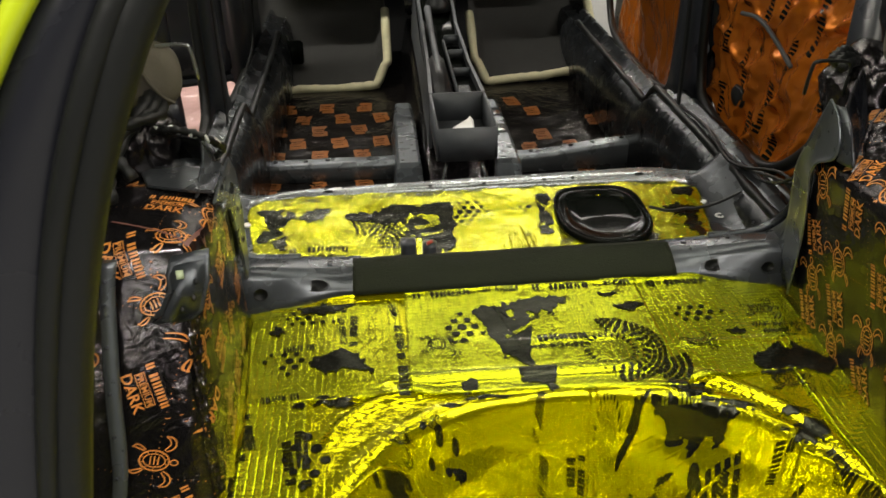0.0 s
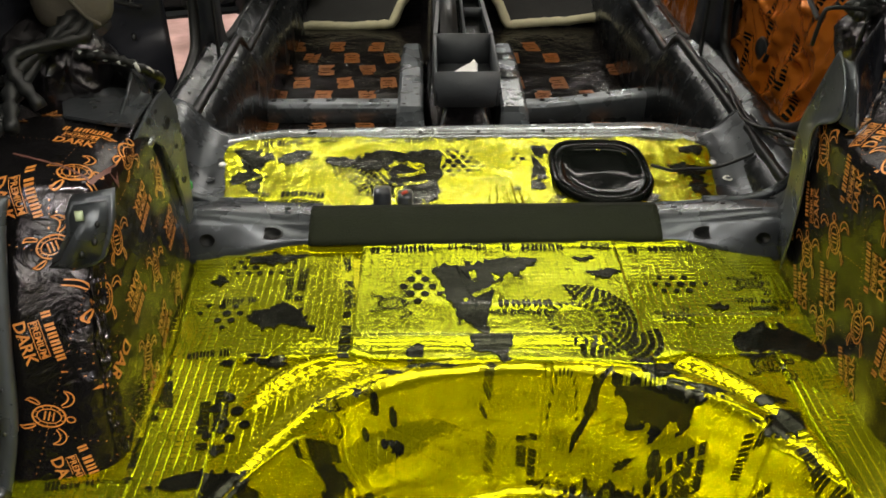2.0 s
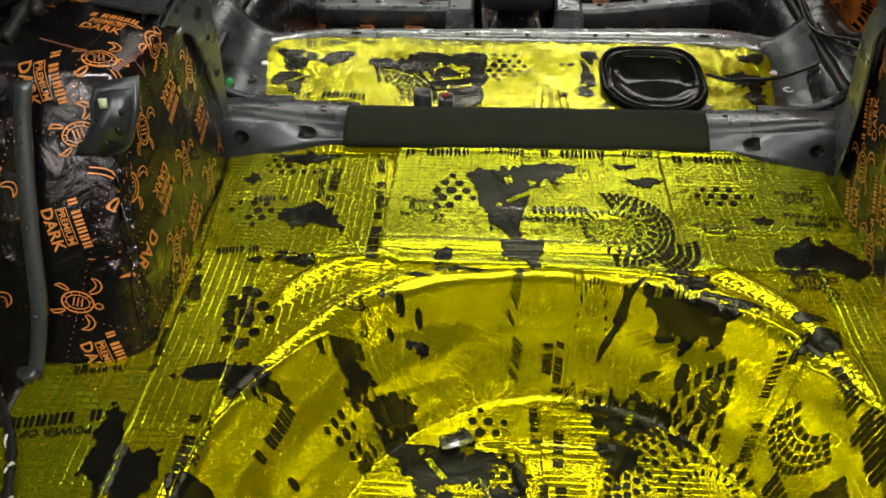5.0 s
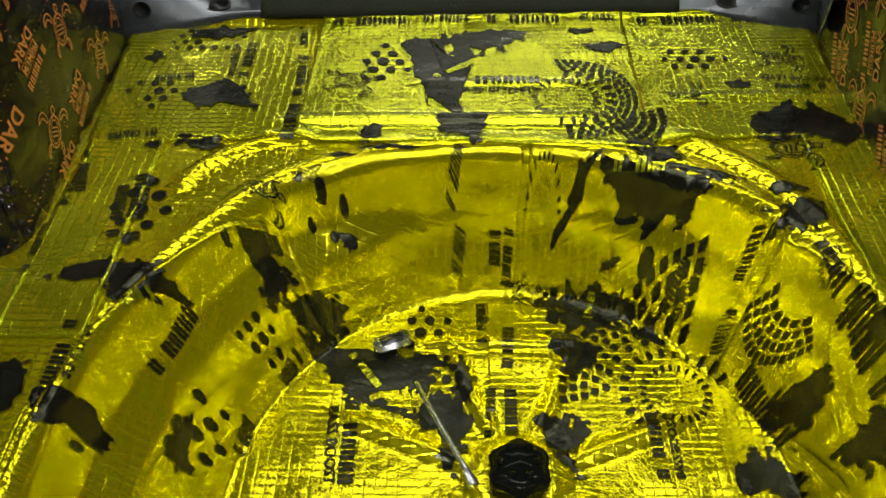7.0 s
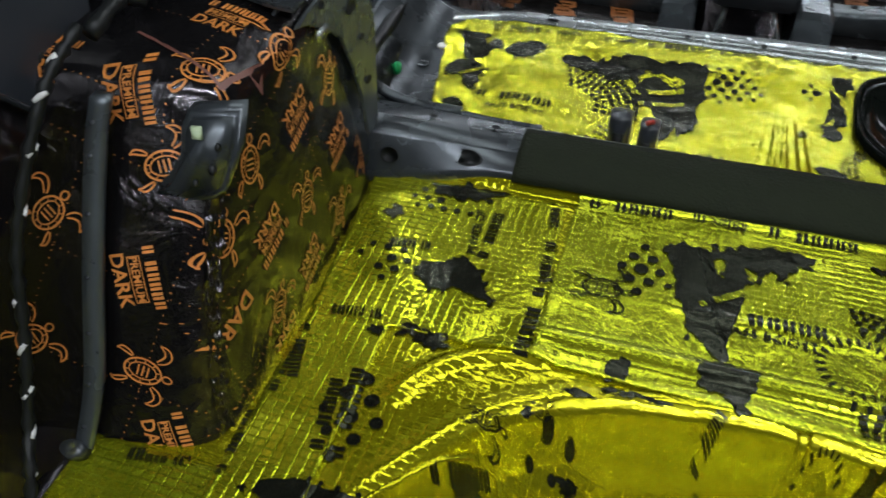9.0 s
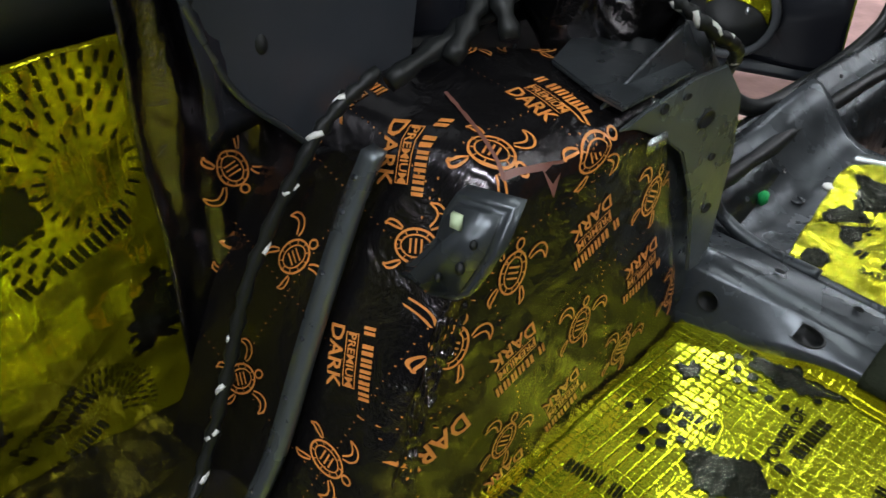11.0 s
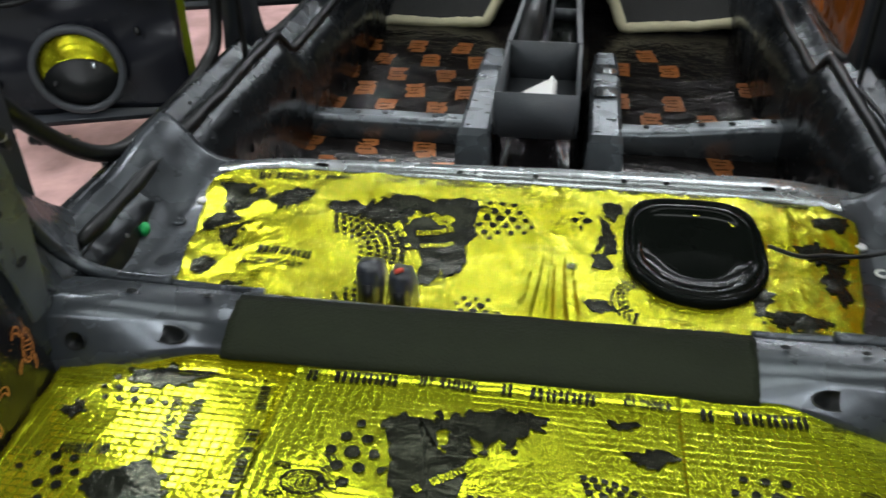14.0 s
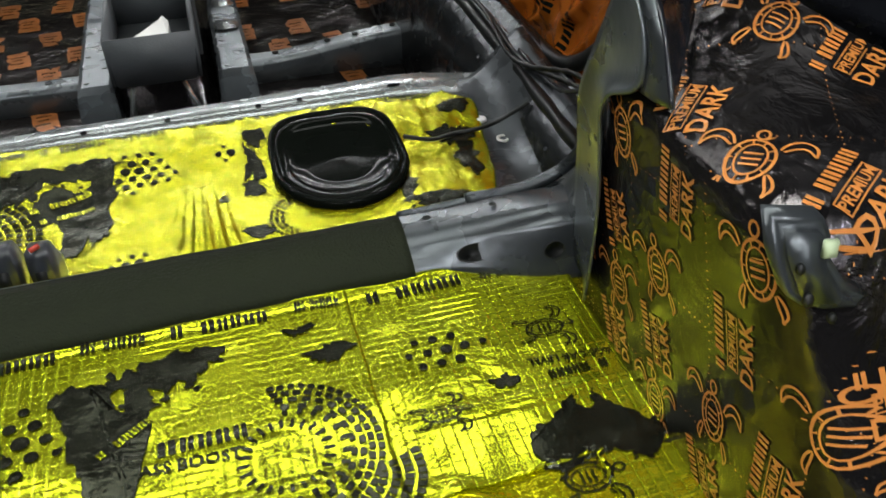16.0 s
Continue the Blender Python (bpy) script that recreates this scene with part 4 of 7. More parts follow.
ARCH = {}
for s in (-1, 1):
    ob = ARCH[s] = arch(s)
    tree = bvh_of(ob)
    walls = {"in": ((Vector((0, -s, 0)), Z), lambda y, z: (s * 0.497, y, z)), "top": ((Vector((-s, 0, 0)) if s < 0 else X, Y), lambda x, y: (s * x, y, 0.335)),
             "rear": ((Vector((1, -0.25 * -s, 0)), Z), lambda x, z: (s * x, 1.12 + 0.5 * z, z))}

    def put(name, polys, wall, p, q, turn=0.0):
        if isinstance(polys, dict):
            for piece, shape in polys.items():
                put(piece, shape, wall, p, q, turn)
            return
        (u, v), at = walls[wall]
        if wall == "in":
            u = Vector((0, -1, 0)) if s > 0 else Vector((0, 1, 0))
            u, v = (Vector((0, 1, 0)), Z) if s < 0 else (Vector((0, -1, 0)), Z)
        elif wall == "top":
            u, v = X, Y
        else:
            u, v = X, Vector((0, 0.45, 0.9))
        made = stamp(name, tree, shift(polys, 0, 0, turn), at(p, q), u, v, INK_ORANGE, ob, 0.0011, 0.06)
        if made and name == "dotted_line":
            tagged(made, kind="stuff")

    big = badge_text(0.066 if s < 0 else 0.074)
    em = emblem(0.060 if s < 0 else 0.072)
    if s < 0:
        for y, z, t_ in ((1.409, 0.229, 108), (1.311, 0.143, 106), (1.382, 0.042, 110), (1.49, 0.145, 104), (1.30, -0.01, 100)):
            put("printed_mark", big, "in", y, z, t_ + 90)
        for y, z, t_ in ((1.309, 0.235, 70), (1.495, 0.227, 60), (1.397, 0.13, 75), (1.296, 0.05, 60), (1.474, 0.049, 70), (1.57, 0.07, 60), (1.40, 0.31, 20)):
            put("printed_emblem", em, "in", y, z, t_)
        for x, y, t_ in ((0.56, 1.405, -8), (0.70, 1.30, -4)):
            put("printed_mark", big, "top", x, y, t_)
        for x, y, t_ in ((0.682, 1.42, 160), (0.54, 1.318, 20), (0.64, 1.48, 190)):
            put("printed_emblem", em, "top", x, y, t_)
        for x, z, t_ in ((0.578, 0.160, -74), (0.545, 0.004, -72), (0.600, 0.318, -74)):
            put("printed_mark", big, "rear", x, z, t_)
        for x, z, t_ in ((0.574, 0.072, -14), (0.560, 0.262, 20), (0.674, 0.205, 50), (0.690, 0.085, 40)):
            put("printed_emblem", em, "rear", x, z, t_)
        put("printed_big_word", letters("DARK", 0.02), "in", 1.215, 0.10, 200)
        put("printed_emblem", em, "in", 1.245, 0.19, 60)
    else:
        for y, z, t_ in ((1.41, 0.255, 93), (1.562, 0.113, 98), (1.495, 0.173, 112), (1.296, 0.186, 103), (1.394, 0.092, 112), (1.476, 0.031, 116), (1.205, 0.110, 98), (1.284, 0.018, 118), (1.198, 0.274, 86)):
            k_ = ease(0.12, 0.27, z)
            put("printed_mark", big, "in", y - 0.028 * k_, z + 0.018 * k_, t_)
        for y, z, t_ in ((1.508, 0.26, 110), (1.300, 0.261, 112), (1.475, 0.10, 108), (1.409, 0.169, 110), (1.29, 0.097, 104), (1.381, 0.019, 108), (1.19, 0.185, 112)):
            k_ = ease(0.12, 0.27, z)
            put("printed_emblem", em, "in", y - 0.028 * k_, z + 0.018 * k_, t_)
        for x, y, t_ in ((0.503, 1.424, 40), (0.656, 1.425, 36), (0.552, 1.276, 34), (0.600, 1.545, 40)):
            put("printed_mark", big, "top", x, y, t_)
        for x, y, t_ in ((0.506, 1.335, 41), (0.612, 1.475, 34), (0.66, 1.31, 38), (0.665, 1.535, 34)):
            put("printed_emblem", em, "top", x, y, t_)
        for x, z, t_ in ((0.56, 0.20, 6), (0.60, 0.08, -4), (0.60, 0.28, 20)):
            put("printed_mark", big, "rear", x, z, t_)
        for x, z, t_ in ((0.57, 0.14, 30), (0.55, 0.02, 10), (0.62, 0.27, 30)):
            put("printed_emblem", em, "rear", x, z, t_)
    grid = []
    for k in range(3):
        grid += dotted((-0.25, -0.12 + 0.11 * k), (0.22, -0.10 + 0.11 * k))
    for k in range(4):
        grid += dotted((-0.19 + 0.125 * k, -0.17), (-0.2 + 0.125 * k, 0.18))
    grid_ob = put("dotted_line", grid, "in", 1.37, 0.165, 10)
    put("dotted_line", [p for p in shift(grid, 0, 0, 8)], "top", 0.61, 1.39, -14 if s < 0 else 52)
    put("dotted_line", [p for p in grid], "rear", 0.6, 0.16, -18)
    # torn edges of the overlapping film on the shoulder
    if s < 0:
        seam = [(-0.003, 0)] + [(0.16 * k / 14, 0.004 + 0.003 * noise.noise((k * 0.7, s, 0))) for k in range(15)] + [(0.16, -0.002)] + [(0.16 * (14 - k) / 14, -0.004 + 0.003 * noise.noise((k * 0.9, 5, s))) for k in range(15)]
        seam = [(x, y * 0.6) for x, y in seam]
        stamp("film_overlap", tree, shift([seam], 0, 0, 74), (-0.52, 1.31, 0.33), X, Y, FILM_EDGE, ob, 0.0016, 0.06)
        stamp("film_overlap", tree, shift([seam], 0, 0, 160, 0.7), (-0.52, 1.31, 0.33), X, Y, FILM_EDGE, ob, 0.0016, 0.06)
    # crumpled film drawn round the rear corner
    line = smooth_path([(0.497, 1.158, 0.0), (0.505, 1.185, 0.08), (0.511, 1.214, 0.15), (0.515, 1.255, 0.225), (0.520, 1.285, 0.29)], 34)
    def corner_at(u, v):
        p = line[int(u)]
        n_ = abs(noise.noise((p.z * 45, v * 3, s))) + 0.9 * abs(noise.noise((p.z * 110, v * 4, s + 4))) - 0.35
        w = 0.010 + 0.006 * noise.noise((p.z * 22, 2, s))
        return Vector((s * (p.x + 0.5 * w * v - 0.85 * (0.001 + 0.008 * n_)), p.y - 0.85 * w * v - 0.5 * (0.001 + 0.008 * n_), p.z))
    if s < 0:
        part("crumpled_edge", sheet_bm(corner_at, list(range(len(line))), steps(-1, 1, 14), 0.001), FOIL_DARK, ob, "crumpled shiny film edge")
    # seat-back bracket on the rear shoulder
    br = root("seat_back_bracket", (s * 0.515, 1.23, 0.2), "grey steel bracket with a pale square sticker on the arch", "bracket", "seat back brackets")
    g = bmesh.new()
    # a folded plate: a broad head, a waist and a wing that runs out to the side
    grow = 1.0 if s < 0 else 0.7
    edge_ = [(0.486, 0.316), (0.512, 0.314), (0.536, 0.312), (0.542, 0.296), (0.541, 0.276), (0.553, 0.254), (0.580, 0.239), (0.562, 0.232), (0.532, 0.233), (0.510, 0.237), (0.497, 0.246), (0.487, 0.28)]
    edge_ = [(0.500 + (x - 0.500) * grow, 0.31 + (z - 0.31) * grow) for x, z in edge_]
    up_ = 0.0 if s < 0 else 0.03
    def on_rear(x, z, off):
        return Vector((x - up_ * 0.9, 1.121 + off + 0.5 * z - 0.2 * (x - 0.58) - up_ * 1.2, z + up_))
    out = [g.verts.new(on_rear(x, z, -0.015 + 0.010 * ease(0.54, 0.58, x) + 0.004 * ease(0.25, 0.23, z))) for x, z in edge_]
    base = [g.verts.new(on_rear(x + 0.002, z, 0.006)) for x, z in edge_]
    g.faces.new(out)
    for k in range(len(edge_)):
        g.faces.new((out[k], base[k], base[(k + 1) % len(edge_)], out[(k + 1) % len(edge_)]))
    bmesh.ops.recalc_face_normals(g, faces=g.faces)
    bmesh.ops.bevel(g, geom=[e for e in g.edges if all(v in out for v in e.verts)], offset=0.007, segments=4, affect="EDGES")
    body_ob = part("body", mirror_x(g, s), STEEL, br)
    part("sticker", mirror_x(disc_bm(on_rear(0.523, 0.298, -0.016), 0.007, 0.009, [(0.0, 0.004), (0.9, 0.004), (1.0, 0.0)], (-0.1, -1, 0.15), 4, radians(45)), s), STICKER, body_ob)
    for dx, dz, rr in ((0.507, 0.268, 0.004), (0.522, 0.256, 0.003), (0.503, 0.287, 0.003)):
        part("hole", mirror_x(disc_bm(on_rear(dx, dz, -0.0165), rr, rr * 1.4, [(0.0, 0.003), (0.9, 0.003), (1.0, 0.0)], (-0.1, -1, 0.2), 12), s), RUBBER, body_ob)
    under(br)
    # weld flange behind the arch
    fl = root("weld_flange", (s * 0.635, 1.11, 0), "grey steel weld flange rising behind the wheel arch", "flange", "weld flanges")
    path = smooth_path([(0.625, 1.088, -0.01), (0.611, 1.130, 0.075), (0.613, 1.180, 0.175), (0.612, 1.233, 0.28), (0.607, 1.258, 0.328)], 8)
    g = bmesh.new()
    ra = [[g.verts.new(p + Vector(d)) for d in ((-0.008, 0.004, 0), (-0.009, -0.003, 0), (-0.006, -0.008, 0), (0.009, -0.009, 0), (0.010, 0.004, 0))] for p in path]
    for a, b in zip(ra, ra[1:]):
        for k in range(4):
            g.faces.new((a[k], a[k + 1], b[k + 1], b[k]))
        g.faces.new((a[4], a[0], b[0], b[4]))
    g.faces.new(ra[0][::-1])
    g.faces.new(ra[-1])
    strip_ob = part("strip", mirror_x(g, s), STEEL_LIT, fl)
    part("foot", mirror_x(disc_bm((0.628, 1.088, 0.004), 0.016, 0.012, [(0.0, 0.01), (0.7, 0.016), (1.0, 0.0)], (0, -0.5, 1), 16), s), STEEL, fl)
    for k in range(7):
        p = path[4 + 4 * k]
        part("spot_weld", mirror_x(disc_bm(p + Vector((0.003, -0.009, 0)), 0.0035, 0.0035, [(0.0, 0.0005), (1.0, 0.0)], (-0.3, -1, 0.2), 8), s), STEEL_DARK, strip_ob)
    under(fl)

# ---- cross member between boot and seat pan ----
def cm_point(x, k):
    e = ease(0.33, 0.52, abs(x))
    prof = ((1.655 - 0.05 * e, -0.012), (1.662 - 0.052 * e, 0.010 - 0.004 * e), (1.69 - 0.06 * e, 0.026 + 0.04 * e), (1.715 - 0.055 * e, 0.030 + 0.045 * e), (1.755 - 0.035 * e, 0.028 + 0.03 * e),
            (1.775 - 0.02 * e, 0.012 + 0.02 * e), (1.80, -0.05), (1.835, -0.125), (1.86, -0.148))
    y, z = prof[k]
    return Vector((x, y, z + 0.001 * noise.noise((x * 12, k, 0))))


cross = root("cross_member", (0, 1.70, -0.01), "grey primed steel cross member between boot and seat pan", "cross member")
g = sheet_bm(lambda u, v: creased(cm_point, u, v, 8), steps(-0.60, 0.60, 80), folds(8), 0.002)
beam = part("beam", g, STEEL, cross)
for x, k, rx, ry in ((-0.485, 1.5, 0.014, 0.012), (-0.385, 1.5, 0.024, 0.012), (0.40, 1.5, 0.024, 0.012), (0.49, 1.5, 0.014, 0.011), (-0.445, 3.4, 0.006, 0.004), (0.36, 3.5, 0.006, 0.004), (0.44, 3.5, 0.005, 0.004), (-0.36, 3.5, 0.006, 0.004)):
    a, b = cm_point(x, int(k)), cm_point(x, int(k) + 1)
    nrm = (b - a).cross(X).normalized() * -1
    if nrm.z < 0:
        nrm = -nrm
    part("hole", disc_bm(a.lerp(b, k % 1) + nrm * 0.003, rx, ry, [(0.0, 0.0), (0.85, 0.0), (0.95, 0.0014), (1.0, 0.0)], nrm, 20), RUBBER, beam)
for lo, hi in ((-0.56, -0.30), (0.33, 0.56)):
    lip = [Vector((x, 1.772 - 0.02 * ease(0.33, 0.52, abs(x)), 0.017 + 0.021 * ease(0.33, 0.52, abs(x)))) for x in steps(lo, hi, 20)]
    part("rolled_lip", tube_bm(lip, 0.006, 8), STEEL, cross)
under(cross)


def strip_at(u, v):
    y, z = ((1.648, 0.006), (1.655, 0.017), (1.69, 0.0345), (1.72, 0.041), (1.738, 0.037))[int(v)]
    return Vector((u, y + 0.028 * (u + 0.315) * 0.5 + 0.0012 * noise.noise((u * 14, v, 0)), z + 0.0015 * noise.noise((u * 10, v, 4))))


g = sheet_bm(strip_at, steps(-0.315, 0.325, 60), [0, 1, 2, 3, 4], 0.007)
bmesh.ops.recalc_face_normals(g, faces=g.faces)
tagged(part("foam_strip", g, FOAM_STRIP), "dark matt foam strip stuck along the cross member", "foam strip")


# ---- seat pan ----
def pan_z(x, y):
    z = -0.142 + 0.022 * ease(2.12, 2.38, y)
    z += 0.10 * ease(0.60, 0.74, abs(x)) ** 1.4
    z += 0.02 * ease(1.93, 1.84, y)
    z += 0.010 * bead(x + 0.40, 0.06) * bead(y - 2.16, 0.12) - 0.008 * bead(x + 0.13, 0.05) * bead(y - 2.1, 0.16)
    z += 0.008 * bead(x - 0.08, 0.035) * bead(y - 2.05, 0.12)
    z += 0.004 * noise.noise((x * 9, y * 9, 2)) + 0.002 * noise.noise((x * 26, y * 26, 2))
    return z


pan = part("seat_pan", sheet_bm(lambda u, v: Vector((u, v, pan_z(u, v))), steps(-0.74, 0.74, 80), steps(1.79, 2.385, 40), 0.003, (0, 0, -1)), STEEL)
tagged(pan, "grey steel rear seat pan under yellow foil matting", "seat pan", kind="structure")


def pan_mat(u, v):
    y = 1.80 + 0.55 * v
    half = 0.535 + 0.075 * ease(0.0, 1.0, v) - 0.05 * ease(0.9, 1.0, v)
    x = -half + 2 * half * u + 0.006 * noise.noise((u * 3, v * 9, 7))
    y += 0.006 * noise.noise((u * 14, 3, 0)) + (0.006 if x < 0.45 else -0.004)
    crease = 0.0016 * abs(noise.noise((x * 40, y * 9, 1))) + 0.0009 * abs(noise.noise((x * 16, y * 22, 4)))
    fan = 0.011 * bead(x - 0.085 + 0.1 * (y - 2.0), 0.035) * abs(math.sin((x + 0.25 * (y - 2.2) * (x - 0.08) * 8) * 260))
    return Vector((x, y, pan_z(x, y) + 0.003 + crease + fan * ease(1.9, 2.0, y) * ease(2.2, 2.05, y)))


sheet = part("matting_sheet", sheet_bm(pan_mat, steps(0, 1, 260), steps(0, 1, 120), 0.0015, (0, 0, -1)), FOIL_SEAT, pan, "creased yellow foil matting")
PAN = bvh_of(sheet)


def on_pan(name, polys, x, y, turn=0.0, mat=None, lift=0.0014):
    return stamp(name, PAN, shift(polys, 0, 0, turn), (x, y, -0.13), X, Y, mat or INK_BLACK, pan, lift, reach=0.1)


def pan_brand_on(x, y, turn, length):
    on_pan("printed_brand", stretched(BRAND, length, BRAND_LEN), x, y, turn)


def pan_light_on(x, y, turn, length):
    on_pan("printed_brand", stretched(BRAND, length, BRAND_LEN, 0.85), x, y, turn, FOIL_SEAT, 0.003)


def pan_name_on(x, y, turn, length):
    on_pan("printed_name", stretched(BRAND_NAME, length, BRAND_NAME_LEN, 1.2), x, y, turn)


def pan_words_on(text, x, y, turn, length):
    on_pan("printed_line", fitted(text, length), x, y, turn)


def pan_land_on(kind, x, y, w, h, turn):
    on_pan("printed_land", land(kind, w, h, x * 40), x, y, turn)


def pan_island_on(x, y, w, h, turn):
    on_pan("printed_island", blob(0, 0, w, h, x * 31 + y * 17, 0.8), x, y, turn)


def pan_dots_on(x, y, w, h, turn, r):
    on_pan("printed_dot_cluster", dots(0, 0, w, h, r, int(abs(x * 1000)), 0.85), x, y, turn)


def pan_burst_on(x, y, r0, r1, rings, a0, a1, bold):
    on_pan("printed_burst", burst(0, 0, r0, r1, rings, a0, a1, 1.0, bold), x, y)


pan_name_on(-0.469, 2.326, 4, 0.103)
pan_brand_on(-0.369, 2.333, 4, 0.076)
pan_name_on(-0.252, 2.333, 6, 0.066)
pan_brand_on(-0.140, 2.337, 3, 0.116)
pan_name_on(-0.016, 2.344, 4, 0.077)
pan_brand_on(0.117, 2.352, 1, 0.100)
pan_brand_on(0.222, 2.350, 3, 0.067)
pan_name_on(0.335, 2.352, 2, 0.083)
pan_brand_on(0.490, 2.341, 1, 0.099)
pan_brand_on(-0.415, 2.087, -3, 0.149)
pan_words_on("BASS BOOST", -0.406, 2.054, -2, 0.115)
pan_words_on("BOOST", 0.311, 1.962, -179, 0.067)
pan_land_on("asia", -0.430, 2.249, 0.090, 0.088, 10)
pan_land_on("north", -0.529, 2.225, 0.105, 0.148, 0)
pan_land_on("africa", -0.530, 2.150, 0.086, 0.114, 20)
pan_land_on("south", -0.443, 1.934, 0.081, 0.123, 0)
pan_land_on("africa", -0.145, 2.135, 0.125, 0.200, 0)
pan_land_on("asia", -0.226, 2.238, 0.126, 0.109, 10)
pan_land_on("south", 0.411, 2.065, 0.049, 0.115, 0)
pan_land_on("asia", 0.461, 2.009, 0.110, 0.056, -15)
pan_island_on(-0.279, 2.238, 0.095, 0.061, 0)
pan_island_on(-0.523, 2.034, 0.034, 0.047, 0)
pan_island_on(-0.091, 2.162, 0.041, 0.201, 0)
pan_island_on(0.532, 2.204, 0.072, 0.046, 0)
pan_island_on(0.547, 2.138, 0.039, 0.103, 0)
pan_island_on(0.565, 2.287, 0.053, 0.041, 0)
pan_island_on(0.175, 2.283, 0.038, 0.034, 0)
pan_island_on(0.168, 2.208, 0.029, 0.099, 0)
pan_island_on(0.161, 2.142, 0.032, 0.048, 0)
pan_island_on(0.153, 2.012, 0.037, 0.030, 0)
pan_island_on(0.111, 2.109, 0.016, 0.020, 0)
pan_island_on(0.505, 1.964, 0.054, 0.035, 0)
pan_island_on(0.471, 1.972, 0.054, 0.030, 0)
pan_island_on(-0.144, 2.262, 0.128, 0.049, 0)
pan_dots_on(-0.036, 2.236, 0.147, 0.118, 0, 0.0095)
pan_dots_on(-0.035, 1.984, 0.073, 0.065, 0, 0.008)
pan_dots_on(0.132, 2.250, 0.064, 0.040, 0, 0.009)
pan_burst_on(-0.324, 2.097, 0.059, 0.147, 6, -5, 100, 1.9)
pan_burst_on(-0.312, 2.048, 0.067, 0.115, 4, -60, 10, 1.6)
pan_burst_on(0.242, 2.034, 0.042, 0.070, 3, 100, 250, 1.6)

pan_light_on(-0.155, 2.185, 21, 0.104)
pan_light_on(-0.144, 2.150, 16, 0.090)
pan_light_on(-0.530, 2.151, 35, 0.080)

# the steel lip along the front of the pan
rim = root("seat_pan_lip", (0, 2.42, -0.4), "bright bare steel lip along the front of the pan", "lip")
def lip_at(u, v):
    bow = 0.03 * ease(0.45, 0.68, abs(u))
    w = 0.02 + 0.045 * (u + 0.5)
    y, z = ((2.352, -0.126), (2.356, -0.114), (2.366 + w, -0.110), (2.376 + w, -0.122), (2.384 + w, -0.26), (2.392 + w, -0.41))[int(v)]
    return Vector((u, y - bow, z - 0.012 * ease(0.5, 0.68, abs(u)) + 0.0015 * noise.noise((u * 9, v, 3))))
edge_ob = part("folded_edge", sheet_bm(lip_at, steps(-0.68, 0.68, 70), list(range(6)), 0.002), STEEL_BRIGHT, rim)
for x in (-0.40, 0.20, 0.28, 0.47, -0.12, 0.03):
    part("hole", disc_bm((x, 2.366 + 0.02 * (x + 0.5), -0.1105), 0.014 if x in (-0.40, 0.47) else 0.006, 0.006, [(0.0, 0.0), (0.9, 0.0), (0.95, 0.001), (1.0, 0.0)], n=14), RUBBER, edge_ob)
under(rim)

# plugs in the pan corners
for s in (-1, 1):
    tagged(part("rubber_plug", disc_bm((s * 0.605, 2.235, pan_z(s * 0.605, 2.235)), 0.012, 0.012, [(0.0, 0.004), (0.8, 0.004), (1.0, 0.0)], n=16), PAPER), "small round white plug in the steel pan", "plug", "pan plugs")
    tagged(part("ring_plug", ring_bm((s * 0.625, 2.165, pan_z(s * 0.625, 2.165)), 0.013, 0.007, 0.003, (0, 0, 1), 20), PAPER if s > 0 else STEEL), "small pale ring pressed in the pan", "ring", "pan rings")
    if s < 0:
        tagged(part("green_clip", box_bm((s * 0.652 - 0.007, 2.08, pan_z(0.652, 2.08) - 0.002), (s * 0.652 + 0.007, 2.10, pan_z(0.652, 2.08) + 0.02), 0.003), GREEN), "small bright green plastic clip beside the sill", "clip")

# black inspection cover
lid = root("inspection_cover", (0.33, 2.19, -0.14), "glossy black plastic inspection cover on yellow foil", "cover")
def cover(prof):
    """A tray with a nearly straight far edge and a round near edge."""
    bm = disc_bm((0.0, 0.0, pan_z(0.33, 2.19) + 0.006), 1.0, 1.0, prof, n=72)
    for vert in bm.verts:
        r, a = math.hypot(vert.co.x, vert.co.y), math.atan2(vert.co.y, vert.co.x)
        e = 2 / (3.6 - 1.3 * ease(0.5, -0.6, math.sin(a)))
        c, s_ = math.cos(a), math.sin(a)
        vert.co.x = 0.318 + 0.122 * r * math.copysign(abs(c) ** e, c) * (1 - 0.05 * ease(0.0, -1.0, s_))
        vert.co.y = 2.178 + 0.153 * r * math.copysign(abs(s_) ** e, s_)
        vert.co.z += 0.003 + 0.013 * ease(2.15, 2.36, vert.co.y)
    return bm
part("flange", cover([(0.0, -0.010), (0.88, -0.010), (0.90, 0.006), (0.94, 0.009), (0.98, 0.006), (1.0, -0.004), (0.99, -0.012)]), PLASTIC_BLACK, lid)
part("tray", cover([(0.0, 0.0015), (0.5, 0.0013), (0.70, 0.001), (0.74, 0.0035), (0.80, 0.0055), (0.86, 0.006), (0.90, 0.003), (0.905, -0.004)]), PLASTIC_BLACK, lid)
under(lid)
cable = smooth_path([(0.44, 2.19, -0.115), (0.49, 2.175, -0.122), (0.535, 2.19, -0.126), (0.575, 2.185, -0.122), (0.62, 2.19, -0.115), (0.68, 2.18, -0.08)], 8)
tagged(part("cable", tube_bm(cable, 0.004, 6), RUBBER), "thin black cable leading from the cover to the sill", "cable")
